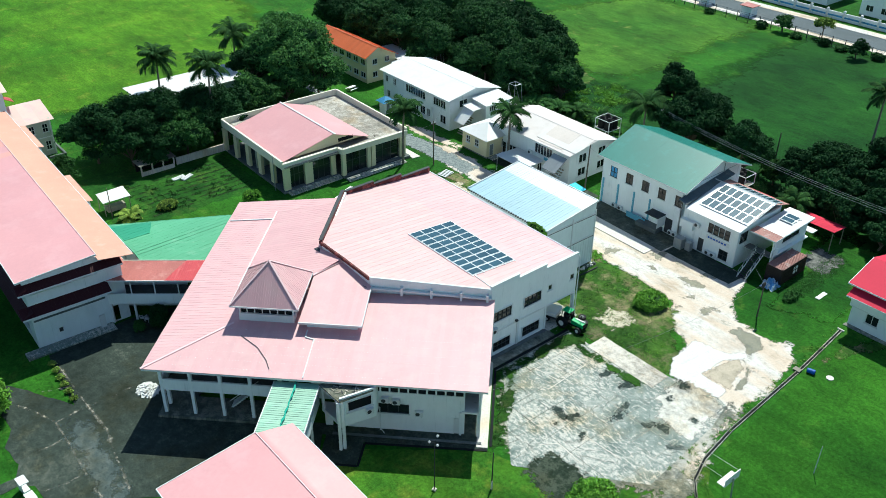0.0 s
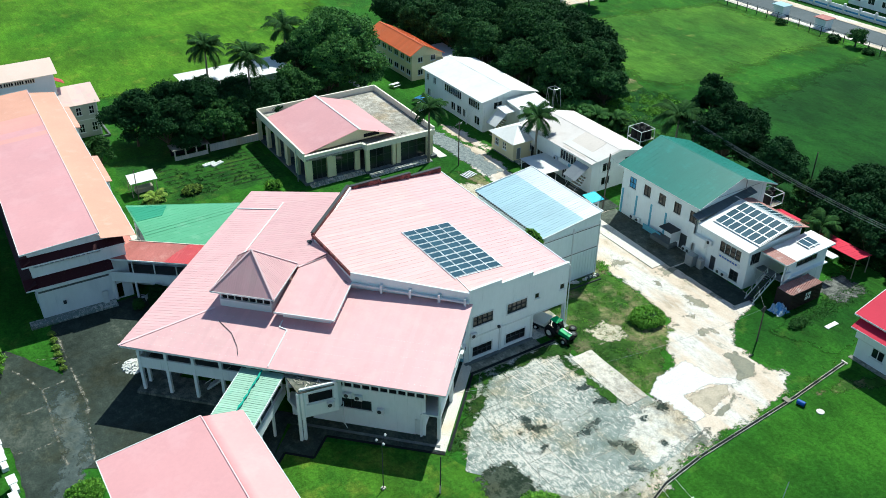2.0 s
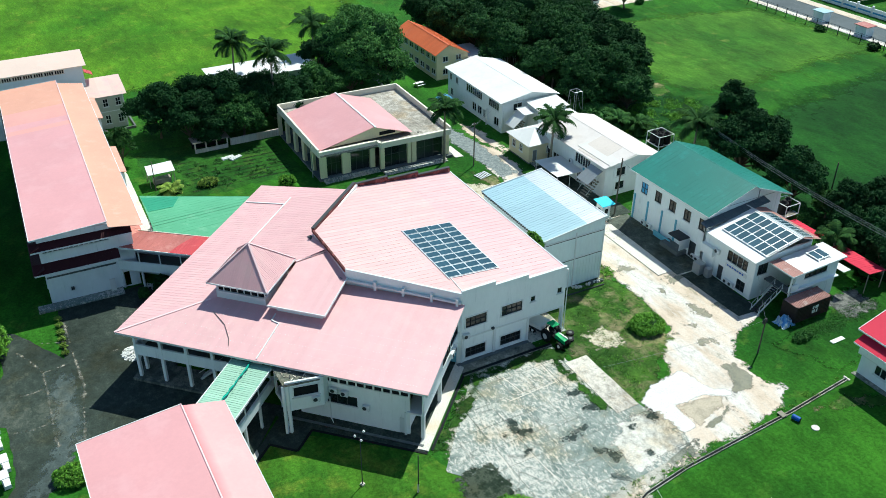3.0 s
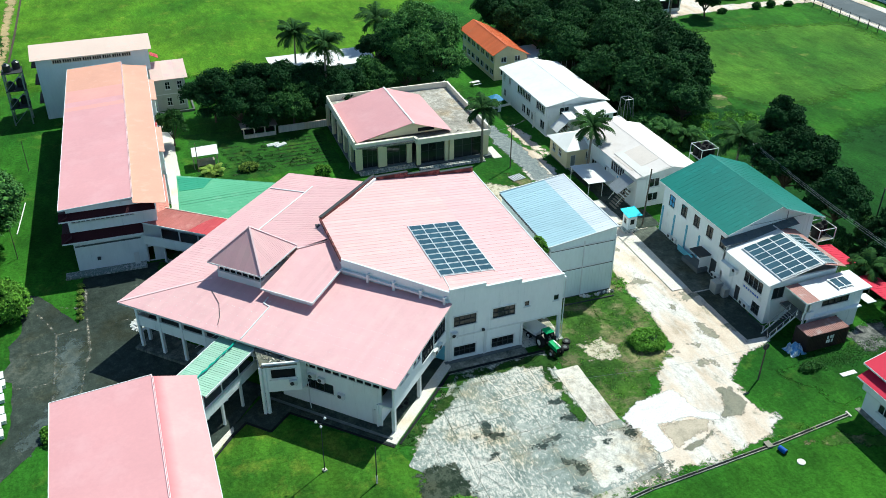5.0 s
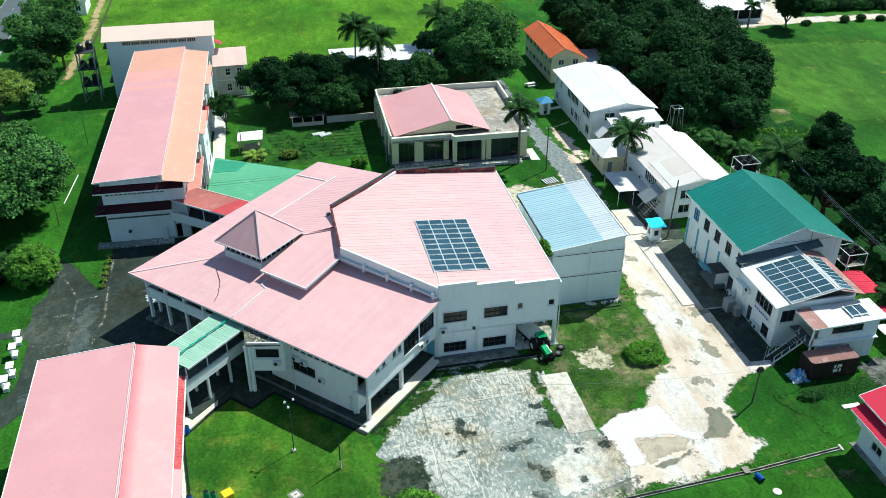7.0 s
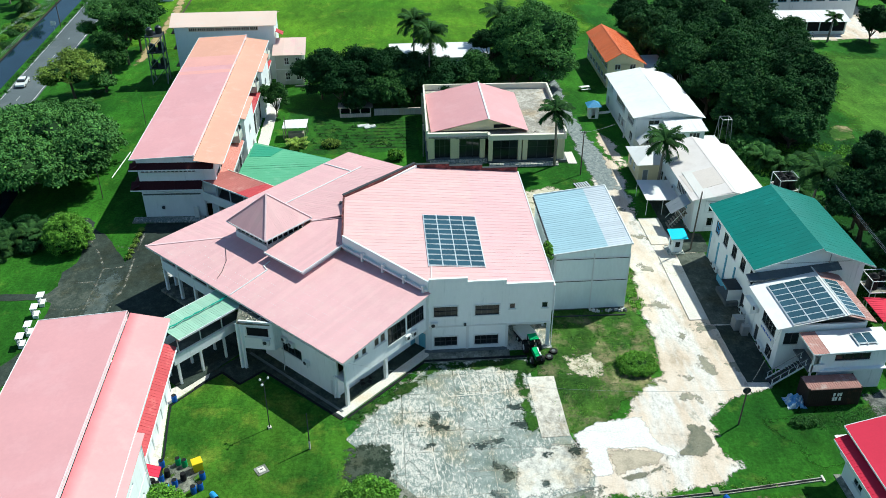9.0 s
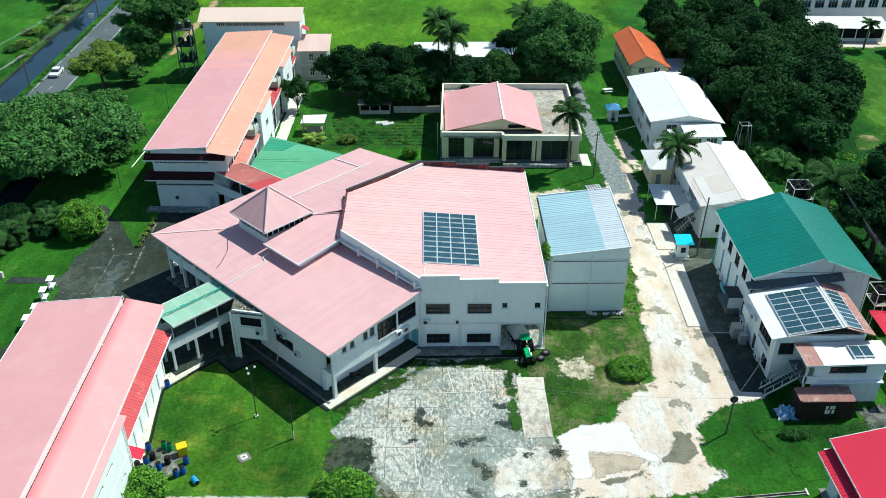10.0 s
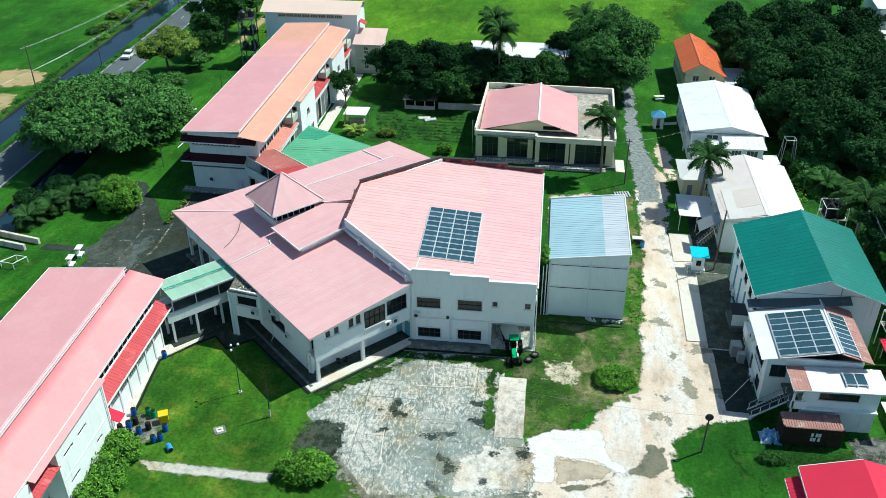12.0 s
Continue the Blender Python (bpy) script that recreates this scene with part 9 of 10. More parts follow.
for k in range(9):
    bush(175.5 + 3.0 * k, 175.6 - 0.25 * k + 0.8 * (k % 2), 2.1, 1.6, 2.2 + 0.5 * (k % 3), (LEAF_MID, LEAF_DARK, LEAF_RAIN)[k % 3], 520 + k, 700, 0.4, "dense green hedge shrub beside the far lane", "hedge_shrub", "far hedge")
for k, (x, y) in enumerate(((171.5, 165.4), (182.0, 165.6), (191.5, 165.0), (186.5, 165.6))):
    bush(x, y, 1.3, 1.0, 1.2 + 0.5 * (k % 2), LEAF_MID, 535 + k, 420, 0.32, "scrubby bush on the field edge", "bush", "field edge bushes")
palm(156, 165.4, 5.6, 270, 16, 2.4, label="thin palm before the far building")
for k in range(15):
    bush(-30.0 - 1.3 * (k * 7 % 4), 164 + 2.9 * k, 1.5 + 0.3 * (k % 3), 1.8, 0.9 + 0.35 * (k % 3), (LEAF_BRIGHT, LEAF_MID, LEAF_YELLOW)[k % 3], 550 + k, 380, 0.3, "rank green shrub on the canal bank", "bush", "canal bank shrubs")
palm(-33.0, 200.5, 3.2, 274, 22, 3.6, label="bushy palm on the canal bank")
palm(-36.0, 207.0, 4.6, 275, 20, 3.6, label="bushy palm on the canal bank")
palm(-40, 210, 6, 271, 18, 3.4, label="palm on the canal bank")
tree(197.5, 108.2, 4.0, 2.4, LEAF_MID, 280, 900, 0.4, 0.8, 0.15, "small tree along the far fence", group="fence trees", skirt=0.1)
tree(200.5, 99.5, 4.6, 2.6, LEAF_YELLOW, 281, 700, 0.4, 0.7, 0.15, "thin tree along the far fence", group="fence trees", skirt=0.35)
for k, (x, y) in enumerate(((195.6, 78), (196.2, 83.5), (195.8, 92), (196.0, 96.4), (195.7, 103.4), (196.1, 113.0), (196.0, 128.2))):
    bush(x, y, 1.2 + 0.2 * (k % 3), 1.5, 1.3 + 0.4 * (k % 2), (LEAF_MID, LEAF_DARK)[k % 2], 570 + k, 320, 0.34, "scrubby bush along the far fence", "bush", "fence bushes")
tree(193.2, 87.0, 3.8, 2.4, LEAF_DARK, 282, 1200, 0.4, 0.9, 0.15, "dark round tree in the field", group="fence trees", skirt=0.05)
for k, (x, y) in enumerate(((139, 178), (158, 202), (140, 188), (181, 183), (132, 182), (139, 171), (192, 182), (176, 192))):
    tree(x, y, 8 + k % 3, 5, LEAF_DARK, 290 + k, 2200, 0.6, 0.8, 0.25, "dark tree beside the far building", group="far trees", skirt=0.1)
# straggling weeds, joined: nobody could count them
def weeds(name, label, spots, count, size, mat, seed, height=0.3):
    me = leaf_mesh(name, [((x, y, 0.04), (r, r, height)) for x, y, r in spots], count, size, mat, seed, shell=0.0)
    return tagged(new(name, me), label, "grass", "", "stuff")
rw = random.Random(3)
weeds("weed_tufts", "straggling weeds along the shed", [(84.2 + rw.random() * 2.4, 66.5 + rw.random() * 20, 0.5) for _ in range(60)], 3000, 0.2, LEAF_BRIGHT, 301, 0.3)
weeds("weed_tufts", "straggling weeds over the rough ground beside the hall", [p for p in ((70.5 + rw.random() * 14.0, 45.5 + rw.random() * 21.5, 0.5 + 0.6 * rw.random()) for _ in range(150)) if p[0] < 74 + (p[1] - 45.5) * 1.0], 5000, 0.11, LEAF_MID, 308, 0.07)
weeds("weed_tufts", "bright weeds over the rough ground beside the hall", [p for p in ((71.5 + rw.random() * 13.0, 47.0 + rw.random() * 20, 0.4 + 0.5 * rw.random()) for _ in range(90)) if p[0] < 74 + (p[1] - 46) * 1.0], 3600, 0.12, LEAF_BRIGHT, 309, 0.08)
weeds("weed_tufts", "weeds along the arcade drain and the court edge", [(*uv(37.2 + rw.random() * 0.9, 0.2 + 13.5 * rw.random()), 0.35) for _ in range(60)] + [(58.5 + 11 * rw.random(), 56.2 + 0.6 * rw.random(), 0.35) for _ in range(30)], 4000, 0.11, LEAF_MID, 310, 0.08)
weeds("weed_tufts", "tall weeds before the container", [(98.5 + rw.random() * 14, 43.6 + rw.random() * 2.6, 0.9) for _ in range(90)], 3500, 0.15, LEAF_MID, 302, 0.10)
weeds("weed_tufts", "weeds along the canal bank", [(-21.7 + rw.random() ** 2 * 0.9 if rw.random() < 0.5 else -29.2 - 1.2 * rw.random(), 100 + rw.random() * 130, 0.4 + 0.8 * rw.random()) for _ in range(420)], 12000, 0.22, LEAF_MID, 303, 0.28)
weeds("weed_tufts", "long grass at the foot of the dark trees", [(112 + rw.random() * 26, 102 + rw.random() * 10, 1.4) for _ in range(80)], 7000, 0.34, LEAF_BRIGHT, 304, 0.7)
weeds("weed_tufts", "garden plants in rows", [(41 + rw.random() * 17, 117 + rw.random() * 11, 0.5) for _ in range(80)], 3000, 0.18, LEAF_MID, 305, 0.3)
weeds("weed_tufts", "ragged grass along the drain", [(x, 34.2 + (x - 60) * 0.06 + (rw.random() - 0.3) * 1.4, 0.3) for x in (60 + rw.random() * 36 for _ in range(60))], 1500, 0.11, LEAF_BRIGHT, 307, 0.15)
for j in range(9):
    soft_patch("furrow", [(41.6, 117.1 + 1.35 * j), (47, 117.2 + 1.35 * j), (53, 117.0 + 1.35 * j), (58.6, 117.0 + 1.35 * j), (58.6, 117.5 + 1.35 * j), (50, 117.6 + 1.35 * j), (41.6, 117.6 + 1.35 * j)], 0.034, FURROW, "dark earth furrow between garden rows", "furrow", 0.5, 0.25)

# ---- lamps, poles and wires ----


def lamp_post(x, y, h, turn):
    t = thing("street_lamp", "slim lamp post with three white lamp heads", "lamp post", (x, y, 0), turn)
    part("pole", a_rod((0, 0, 0.2), (0, 0, h), 0.055, r2=0.04), DARK_STEEL, t, local=True)
    part("base", a_box(-0.2, -0.2, 0, 0.2, 0.2, 0.2), CONCRETE, t, local=True)
    for k in range(3):
        a = 2 * math.pi * k / 3
        c = Vector((0.52 * math.cos(a), 0.52 * math.sin(a), h + (0.35 if k == 0 else 0.0)))
        arm = part("arm", a_rod((0, 0, h - 0.15), c, 0.025), DARK_STEEL, t, local=True)
        head = bmesh.new()
        rod(head, c + Vector((0, 0, -0.12)), c + Vector((0, 0, 0.02)), 0.07, 8, 0.15)
        rod(head, c + Vector((0, 0, 0.02)), c + Vector((0, 0, 0.17)), 0.15, 8, 0.07)
        part("lamp_head", head, PLASTIC_WHITE, arm, local=True)
    return t


lamp_post(39.9, 48.1, 6.5, 20)


def pole(x, y, h, label, mat, r=0.09, arm=0.0, name="utility_pole", turn=0.0, lean=(0.0, 0.0)):
    t = thing(name, label, "pole", (x, y, 0), turn)
    part("shaft", a_rod((0, 0, 0), (lean[0], lean[1], h), r, 8, r2=r * 0.75), mat, t, local=True)
    if arm:
        part("crossarm", a_box(-arm, -0.05, h - 0.5, arm, 0.05, h - 0.38), mat, t, local=True)
        for k in (-0.9, -0.3, 0.3, 0.9):
            part("insulator", a_rod((k * arm, 0, h - 0.38), (k * arm, 0, h - 0.2), 0.05), PLASTIC_WHITE, t, local=True)
    return t


p2 = pole(44.4, 44.6, 5.0, "thin metal pole with a pale foot on the lawn", DARK_STEEL, 0.07, name="metal_pole")
part("foot", a_rod((0, 0, 0), (0, 0, 1.1), 0.1), PALE_CONCRETE, p2, local=True)
p3 = pole(90.7, 44.7, 5.0, "dark leaning pole with a wire loop at its head", POLE_WOOD, 0.1, lean=(0.15, 0.1))
part("wire_loop", a_rod((0.15, 0.1, 4.7), (0.15, 0.22, 4.7), 0.42, 14), DARK_STEEL, p3, local=True)
pole(85.9, 104.5, 8.0, "wooden utility pole beside the gravel lane", POLE_WOOD, 0.11, 0.5)
pole(96.7, 80.2, 9.4, "tall dark utility pole beside the booth", POLE_WOOD, 0.13, 0.0, lean=(0.3, 0.0))
pole(-30.1, 133.1, 8.7, "tall utility pole with a crossarm beside the canal", POLE_WOOD, 0.13, 1.1, turn=60)
pole(-22.2, 146.4, 6.6, "utility pole with a crossarm beside the canal", POLE_WOOD, 0.12, 0.9, turn=60)
pole(-21.8, 190, 7.5, "utility pole beside the canal road", POLE_WOOD, 0.12, 0.9, turn=60)
pole(10.2, 130.3, 5.5, "thin pole on the grass strip", POLE_WOOD, 0.06, name="metal_pole")
pole(9.3, 101.9, 5.5, "thin dark pole under the great tree", POLE_WOOD, 0.06, name="metal_pole")
pole(36.6, 120.4, 5.2, "wooden pole by the garden shed", POLE_WOOD, 0.08)
pole(60.4, 113.2, 6.0, "grey pole at the pavilion corner", STEEL, 0.09, name="metal_pole")
pole(71.4, 25.3, 3.2, "short pale marker post on the lawn", PLASTIC_WHITE, 0.05, name="marker_post", lean=(0.7, 0.2))
pole(126.6, 65.7, 8.2, "bare utility pole at the field edge", POLE_WOOD, 0.12)
pole(115.8, 81.0, 10.4, "utility pole among the field edge trees", POLE_WOOD, 0.12, 0.8)
pole(116.8, 20.0, 9.6, "utility pole beyond the crimson-roofed house", POLE_WOOD, 0.12, 0.8)


def cable(a, b, sag, r=0.014, label="thin sagging overhead power cable"):
    a, b = Vector(a), Vector(b)
    bm = bmesh.new()
    across = (b - a).cross(Vector((0, 0, 1))).normalized() * r
    rings = []
    for k in range(13):
        p = a.lerp(b, k / 12) - Vector((0, 0, sag * 4 * (k / 12) * (1 - k / 12)))
        rings.append([bm.verts.new(p + o) for o in (across, Vector((0, 0, r)), -across, Vector((0, 0, -r)))])
    for p, q in zip(rings, rings[1:]):
        for k in range(4):
            bm.faces.new((p[k], p[(k + 1) % 4], q[(k + 1) % 4], q[k]))
    return solid("cable", bm, STEEL, label, "cable")


for dx in (-1.0, 0.0, 1.0):
    cable((-30.1 + dx * 0.5, 133.1 + dx * 0.87, 8.4), (-22.2 + dx * 0.45, 190 + dx * 0.5, 7.2), 0.8, 0.014)
    cable((-22.2 + dx * 0.4, 146.4 + dx * 0.7, 6.3), (-32, 100 + dx, 7.5), 0.9, 0.014)
    cable((-22.2 + dx * 0.4, 146.4 + dx * 0.7, 6.3), (-21.8 + dx * 0.4, 190 + dx * 0.6, 7.2), 0.9, 0.014)
for dz in (0.0, 0.35, 0.8):
    cable((115.7 + 0.4 * dz, 81.0, 10.0 - dz), (116.6 + 0.4 * dz, 20.0, 9.2 - dz), 1.9, 0.022)
cable((85.9, 104.5, 7.6), (98.2, 116, 5.6), 0.5)
cable((85.9, 104.5, 7.6), (83.4, 109.8, 4.9), 0.3)
cable((97.0, 80.2, 9.0), (98.4, 78, 7.6), 0.2)

# ---- tractor under the hall's corner ----
tk = thing("tractor", "green and white farm tractor parked at the hall corner", "tractor", (70.4, 58.4, 0), 8)


def wheel(parent, x, y, r, w):
    ty = part("wheel", a_rod((x - w / 2, y, r), (x + w / 2, y, r), r, 16), BLACK, parent, local=True)
    part("rim", a_rod((x - w / 2 - 0.02, y, r), (x + w / 2 + 0.02, y, r), r * 0.5, 12), PLASTIC_WHITE, ty, local=True)


for sx in (-1, 1):
    wheel(tk, 0.8 * sx, 0.7, 0.75, 0.45)
    wheel(tk, 0.68 * sx, -1.55, 0.45, 0.3)
    part("fender", a_box(0.8 * sx - 0.22, 0.1, 1.35, 0.8 * sx + 0.22, 1.25, 1.45), BLACK, tk, local=True)
part("bonnet", prism(bmesh.new(), [(-0.34, -2.05), (0.34, -2.05), (0.34, -0.3), (-0.34, -0.3)], 0.8, lambda x, y: 1.42 + 0.06 * y - 0.25 * x * x), TRACTOR_GREEN, tk, local=True)
part("decal", a_box(0.2, -1.9, 1.30, 0.36, -0.5, 1.42), PLASTIC_WHITE, tk, local=True)
part("grille", a_box(-0.34, -2.16, 0.85, 0.34, -2.1, 1.4), BLACK, tk, local=True)
part("chassis", a_box(-0.3, -1.9, 0.5, 0.3, 1.0, 0.8), BLACK, tk, local=True)
part("seat", box(a_box(-0.28, 0.3, 1.2, 0.28, 0.85, 1.35), -0.28, 0.8, 1.35, 0.28, 0.9, 1.8), BLACK, tk, local=True)
part("steering_wheel", a_rod((0, -0.1, 1.75), (0, -0.06, 1.8), 0.2, 12), BLACK, tk, local=True)
part("canopy", a_box(-0.55, -0.1, 2.3, 0.55, 1.05, 2.38), TRACTOR_GREEN, tk, local=True)
for sx in (-0.5, 0.5):
    for y in (-0.05, 1.0):
        part("canopy_post", a_box(sx - 0.04, y - 0.04, 1.4, sx + 0.04, y + 0.04, 2.3), BLACK, tk, local=True)
part("exhaust", a_rod((0.25, -1.4, 1.5), (0.25, -1.4, 2.2), 0.05), BLACK, tk, local=True)
ta = thing("tarpaulin_trailer", "small trailer under a white sheet beside the tractor", "trailer", (69.8, 61.4, 0), 20)
part("bed", a_box(-0.9, -1.2, 0.6, 0.9, 1.2, 0.95), DARK_STEEL, ta, local=True)
part("cover", prism(bmesh.new(), [(-0.95, -1.25), (0.95, -1.25), (0.95, 1.25), (-0.95, 1.25)], 0.95, lambda x, y: 1.5 + 0.25 * math.sin(3 * x)), PLASTIC_WHITE, ta, local=True)
for sx in (-1, 1):
    wheel(ta, 0.85 * sx, 0.0, 0.4, 0.25)
for x, y in ((72.9, 58.6), (72.2, 57.6)):
    tt = thing("loose_tyre", "old black tyre lying by the hall", "tyre", (x, y, 0))
    part("tread", a_rod((0, 0, 0), (0, 0, 0.3), 0.5, 14), BLACK, tt, local=True)
    part("hub", a_rod((0, 0, 0.25), (0, 0, 0.305), 0.24, 12), STONE_DARK, tt, local=True)

# ---- barrels and bins on the lawn ----


def barrel(x, y, mat, label, lying=None, h=0.92, r=0.3):
    label = label if len(label.split()) > 3 else label + " standing on rough concrete"
    t = thing("barrel", label, "barrel", (x, y, 0), 0, "barrels on the lawn")
    if lying is not None:
        t.matrix_basis = pose(x, y, r, 90, 0, lying)
    bm = bmesh.new()
    for z0, z1, r0, r1 in ((0, 0.08, r * 0.93, r), (0.08, h * 0.5, r, r * 1.02), (h * 0.5, h - 0.08, r * 1.02, r), (h - 0.08, h, r, r * 0.92)):
        rod(bm, (0, 0, z0), (0, 0, z1), r0, 12, r1)
    part("body", bm, mat, t, local=True)
    for z in (0.3, 0.62):
        part("hoop", a_rod((0, 0, h * z), (0, 0, h * z + 0.05), r * 1.06, 12), mat, t, local=True)
    part("lid", a_rod((0, 0, h), (0, 0, h + 0.03), r * 0.85, 12), BLACK, t, local=True)
    return t


for x, y, m_, lab, ly in ((29.4, 43.2, PLASTIC_BLUE, "blue plastic barrel", None), (31.0, 43.4, PLASTIC_GREEN, "green plastic barrel", None), (31.7, 43.1, PLASTIC_GREEN, "dark green plastic barrel", None), (30.2, 41.8, BLACK, "black plastic barrel", None), (31.9, 41.2, BLACK, "black plastic barrel", None), (29.0, 40.6, BLACK, "black plastic barrel", None), (29.6, 40.1, PLASTIC_WHITE, "white plastic barrel", None), (30.5, 39.8, PLASTIC_CYAN, "light blue plastic barrel", None), (31.2, 40.4, PLASTIC_BLUE, "blue plastic barrel", None), (33.8, 41.2, PLASTIC_BLUE, "blue plastic barrel", None), (33.2, 39.4, PLASTIC_BLUE, "blue plastic barrel", None), (33.8, 39.8, PLASTIC_BLUE, "blue plastic barrel", None), (35.0, 38.9, PLASTIC_CYAN, "light blue plastic barrel lying on the grass", 40), (29.7, 41.2, PLASTIC_BLUE, "dark blue plastic barrel", None), (28.9, 53.2, PLASTIC_BLUE, "blue barrel by the walkway", None)):
    barrel(x, y, m_, lab, ly)
barrel(85.6, 34.6, PLASTIC_BLUE, "blue barrel lying across the drain", 15)
yb = thing("yellow_bin", "large yellow plastic bin on the lawn", "bin", (33.1, 42.6, 0), 25)
part("body", prism(bmesh.new(), [(-0.48, -0.4), (0.48, -0.4), (0.48, 0.4), (-0.48, 0.4)], 0, 1.05), PLASTIC_YELLOW, yb, local=True)
part("lid", prism(bmesh.new(), [(-0.53, -0.45), (0.53, -0.45), (0.53, 0.45), (-0.53, 0.45)], 1.05, lambda x, y: 1.18 + 0.1 * y), PLASTIC_YELLOW, yb, local=True)
mh = thing("manhole", "square concrete manhole cover in the grass", "manhole", (39.6, 41.9, 0), 30)
part("surround", a_box(-0.62, -0.62, 0, 0.62, 0.62, 0.08), MOSSY, mh, local=True)
part("cover", a_box(-0.36, -0.36, 0.08, 0.36, 0.36, 0.14), PALE_CONCRETE, mh, local=True)
part("handle", a_box(-0.15, -0.05, 0.14, 0.15, 0.05, 0.18), DARK_STEEL, mh, local=True)
solid("well_cover", a_rod((86.6, 32.2, 0), (86.6, 32.2, 0.12), 0.45, sides=14), PALE_CONCRETE, "round concrete cover on the lawn", "well cover")
solid("plank", a_box(100.3, 41.6, 0.05, 102.4, 42.2, 0.14, m=None), PLASTIC_WHITE, "white board lying on the grass", "board")
solid("plank", a_box(84.6, 35.0, 0.16, 85.3, 35.9, 0.22), TIMBER, "short plank across the drain", "board")

# basketball board seen from behind
bb = thing("basketball_hoop", "white basketball board on a post at the court edge", "basketball hoop", (61.3, 29.6, 0))
part("post", a_rod((61.3, 28.4, 0), (61.3, 28.6, 3.3), 0.09), STEEL, bb)
part("board", a_box(60.1, 28.7, 2.7, 62.5, 28.78, 3.7), PLASTIC_WHITE, bb)
part("ledge", a_box(60.1, 28.78, 2.7, 62.5, 29.6, 2.78), PLASTIC_WHITE, bb)
part("brace", a_rod((61.3, 28.5, 2.4), (61.3, 28.72, 3.2), 0.05), STEEL, bb)
for x in (60.3, 62.3):
    part("stay", a_rod((x, 28.8, 3.6), (x + 3.2, 33.6, 0.2), 0.02, sides=4), ALU, bb)

# white garden seats along the drive
def garden_seat(x, y, turn):
    t = thing("garden_bench", "white moulded garden seat by the driveway", "seat", (x, y, 0), turn, "white garden seats")
    part("seat", a_box(-0.6, -0.36, 0.4, 0.6, 0.36, 0.48), PLASTIC_WHITE, t, local=True)
    part("backrest", a_box(-0.6, 0.30, 0.48, 0.6, 0.38, 1.0), PLASTIC_WHITE, t, local=True)
    for sx in (-0.58, 0.48):
        part("leg", a_box(sx, -0.34, 0, sx + 0.1, 0.34, 0.4), PLASTIC_WHITE, t, local=True)
    part("canopy", a_box(-0.66, -0.42, 1.5, 0.66, 0.46, 1.58), PLASTIC_WHITE, t, local=True)
    for sx in (-0.6, 0.52):
        part("canopy_post", a_box(sx, 0.30, 0.48, sx + 0.08, 0.38, 1.5), PLASTIC_WHITE, t, local=True)
    return t


for x, y in ((8.5, 73.5), (8.5, 70.9), (8.85, 67.2), (8.65, 64.8)):
    garden_seat(x, y, 95)
sf = thing("goal_frame", "low white metal frame standing on the grass", "frame", (0.2, 70.4, 0))
for a, b in (((-1.2, 69.6), (0.1, 71.4)), ((0.1, 71.4), (1.8, 71.2)), ((1.8, 71.2), (0.8, 69.3)), ((0.8, 69.3), (-1.2, 69.6))):
    part("rail", a_rod((*a, 0.9), (*b, 0.9), 0.07), PLASTIC_WHITE, sf)
    part("leg", a_rod((*a, 0), (*a, 0.9), 0.06), PLASTIC_WHITE, sf)
culvert = thing("culvert_wall", "pair of low pale concrete culvert walls", "culvert", (-5, 76.5, 0))
part("wall", strip_line(bmesh.new(), [(-14, 79.4, 0), (1.0, 76.0, 0)], 0.4, 0.9), PALE_CONCRETE, culvert)
part("wall", strip_line(bmesh.new(), [(-14, 77.2, 0), (-0.2, 74.2, 0)], 0.4, 0.9), PALE_CONCRETE, culvert)
lh = thing("chalk_pile", "heap of broken white rubble beside the wing", "rubble", (24.2, 80.2, 0))
rl_ = random.Random(12)
for k in range(230):
    a_, d_ = rl_.random() * 6.28, 1.25 * math.sqrt(rl_.random())
    c_ = Vector((24.2 + d_ * math.cos(a_), 80.2 + 1.15 * d_ * math.sin(a_), 0.0))
    part("lump", a_box(-0.13, -0.10, -0.02, 0.12, 0.09, 0.10 + 0.42 * (1.25 - d_) * rl_.random(), m=Matrix.Translation(c_) @ pose(0, 0, 0, rl_.uniform(-22, 22), rl_.uniform(-22, 22), rl_.uniform(0, 180))), NEW_CONCRETE, lh)

# car on the canal road
car = thing("car", "white saloon car on the canal road", "car", (-18.8, 152.5, 0), 3)
bm = bmesh.new()
prof = [(-2.2, 0.35), (-2.25, 0.75), (-1.2, 0.92), (1.4, 0.95), (2.2, 0.85), (2.2, 0.35)]
lft = [bm.verts.new((-0.86, y, z)) for y, z in prof]
rgt = [bm.verts.new((0.86, y, z)) for y, z in prof]
bm.faces.new(lft)
bm.faces.new(list(reversed(rgt)))
for i in range(6):
    bm.faces.new((lft[i], rgt[i], rgt[(i + 1) % 6], lft[(i + 1) % 6]))
bmesh.ops.recalc_face_normals(bm, faces=bm.faces[:])
part("body", bm, CAR_WHITE, car, local=True)
part("cabin_glass", prism(bmesh.new(), [(-0.74, -1.1), (0.74, -1.1), (0.74, 1.3), (-0.74, 1.3)], 0.92, 1.25), GLASS, car, local=True)
part("roof", prism(bmesh.new(), [(-0.66, -0.6), (0.66, -0.6), (0.66, 0.9), (-0.66, 0.9)], 1.25, 1.42), CAR_WHITE, car, local=True)
for sx in (-0.82, 0.82):
    for y in (-1.35, 1.35):
        wheel(car, sx, y, 0.32, 0.2)
    part("headlight", a_box(sx * 0.7 - 0.15, -2.27, 0.6, sx * 0.7 + 0.15, -2.2, 0.72), ALU, car, local=True)
sgn = thing("road_sign", "small white road sign beside the canal", "sign", (-22.0, 186, 0))
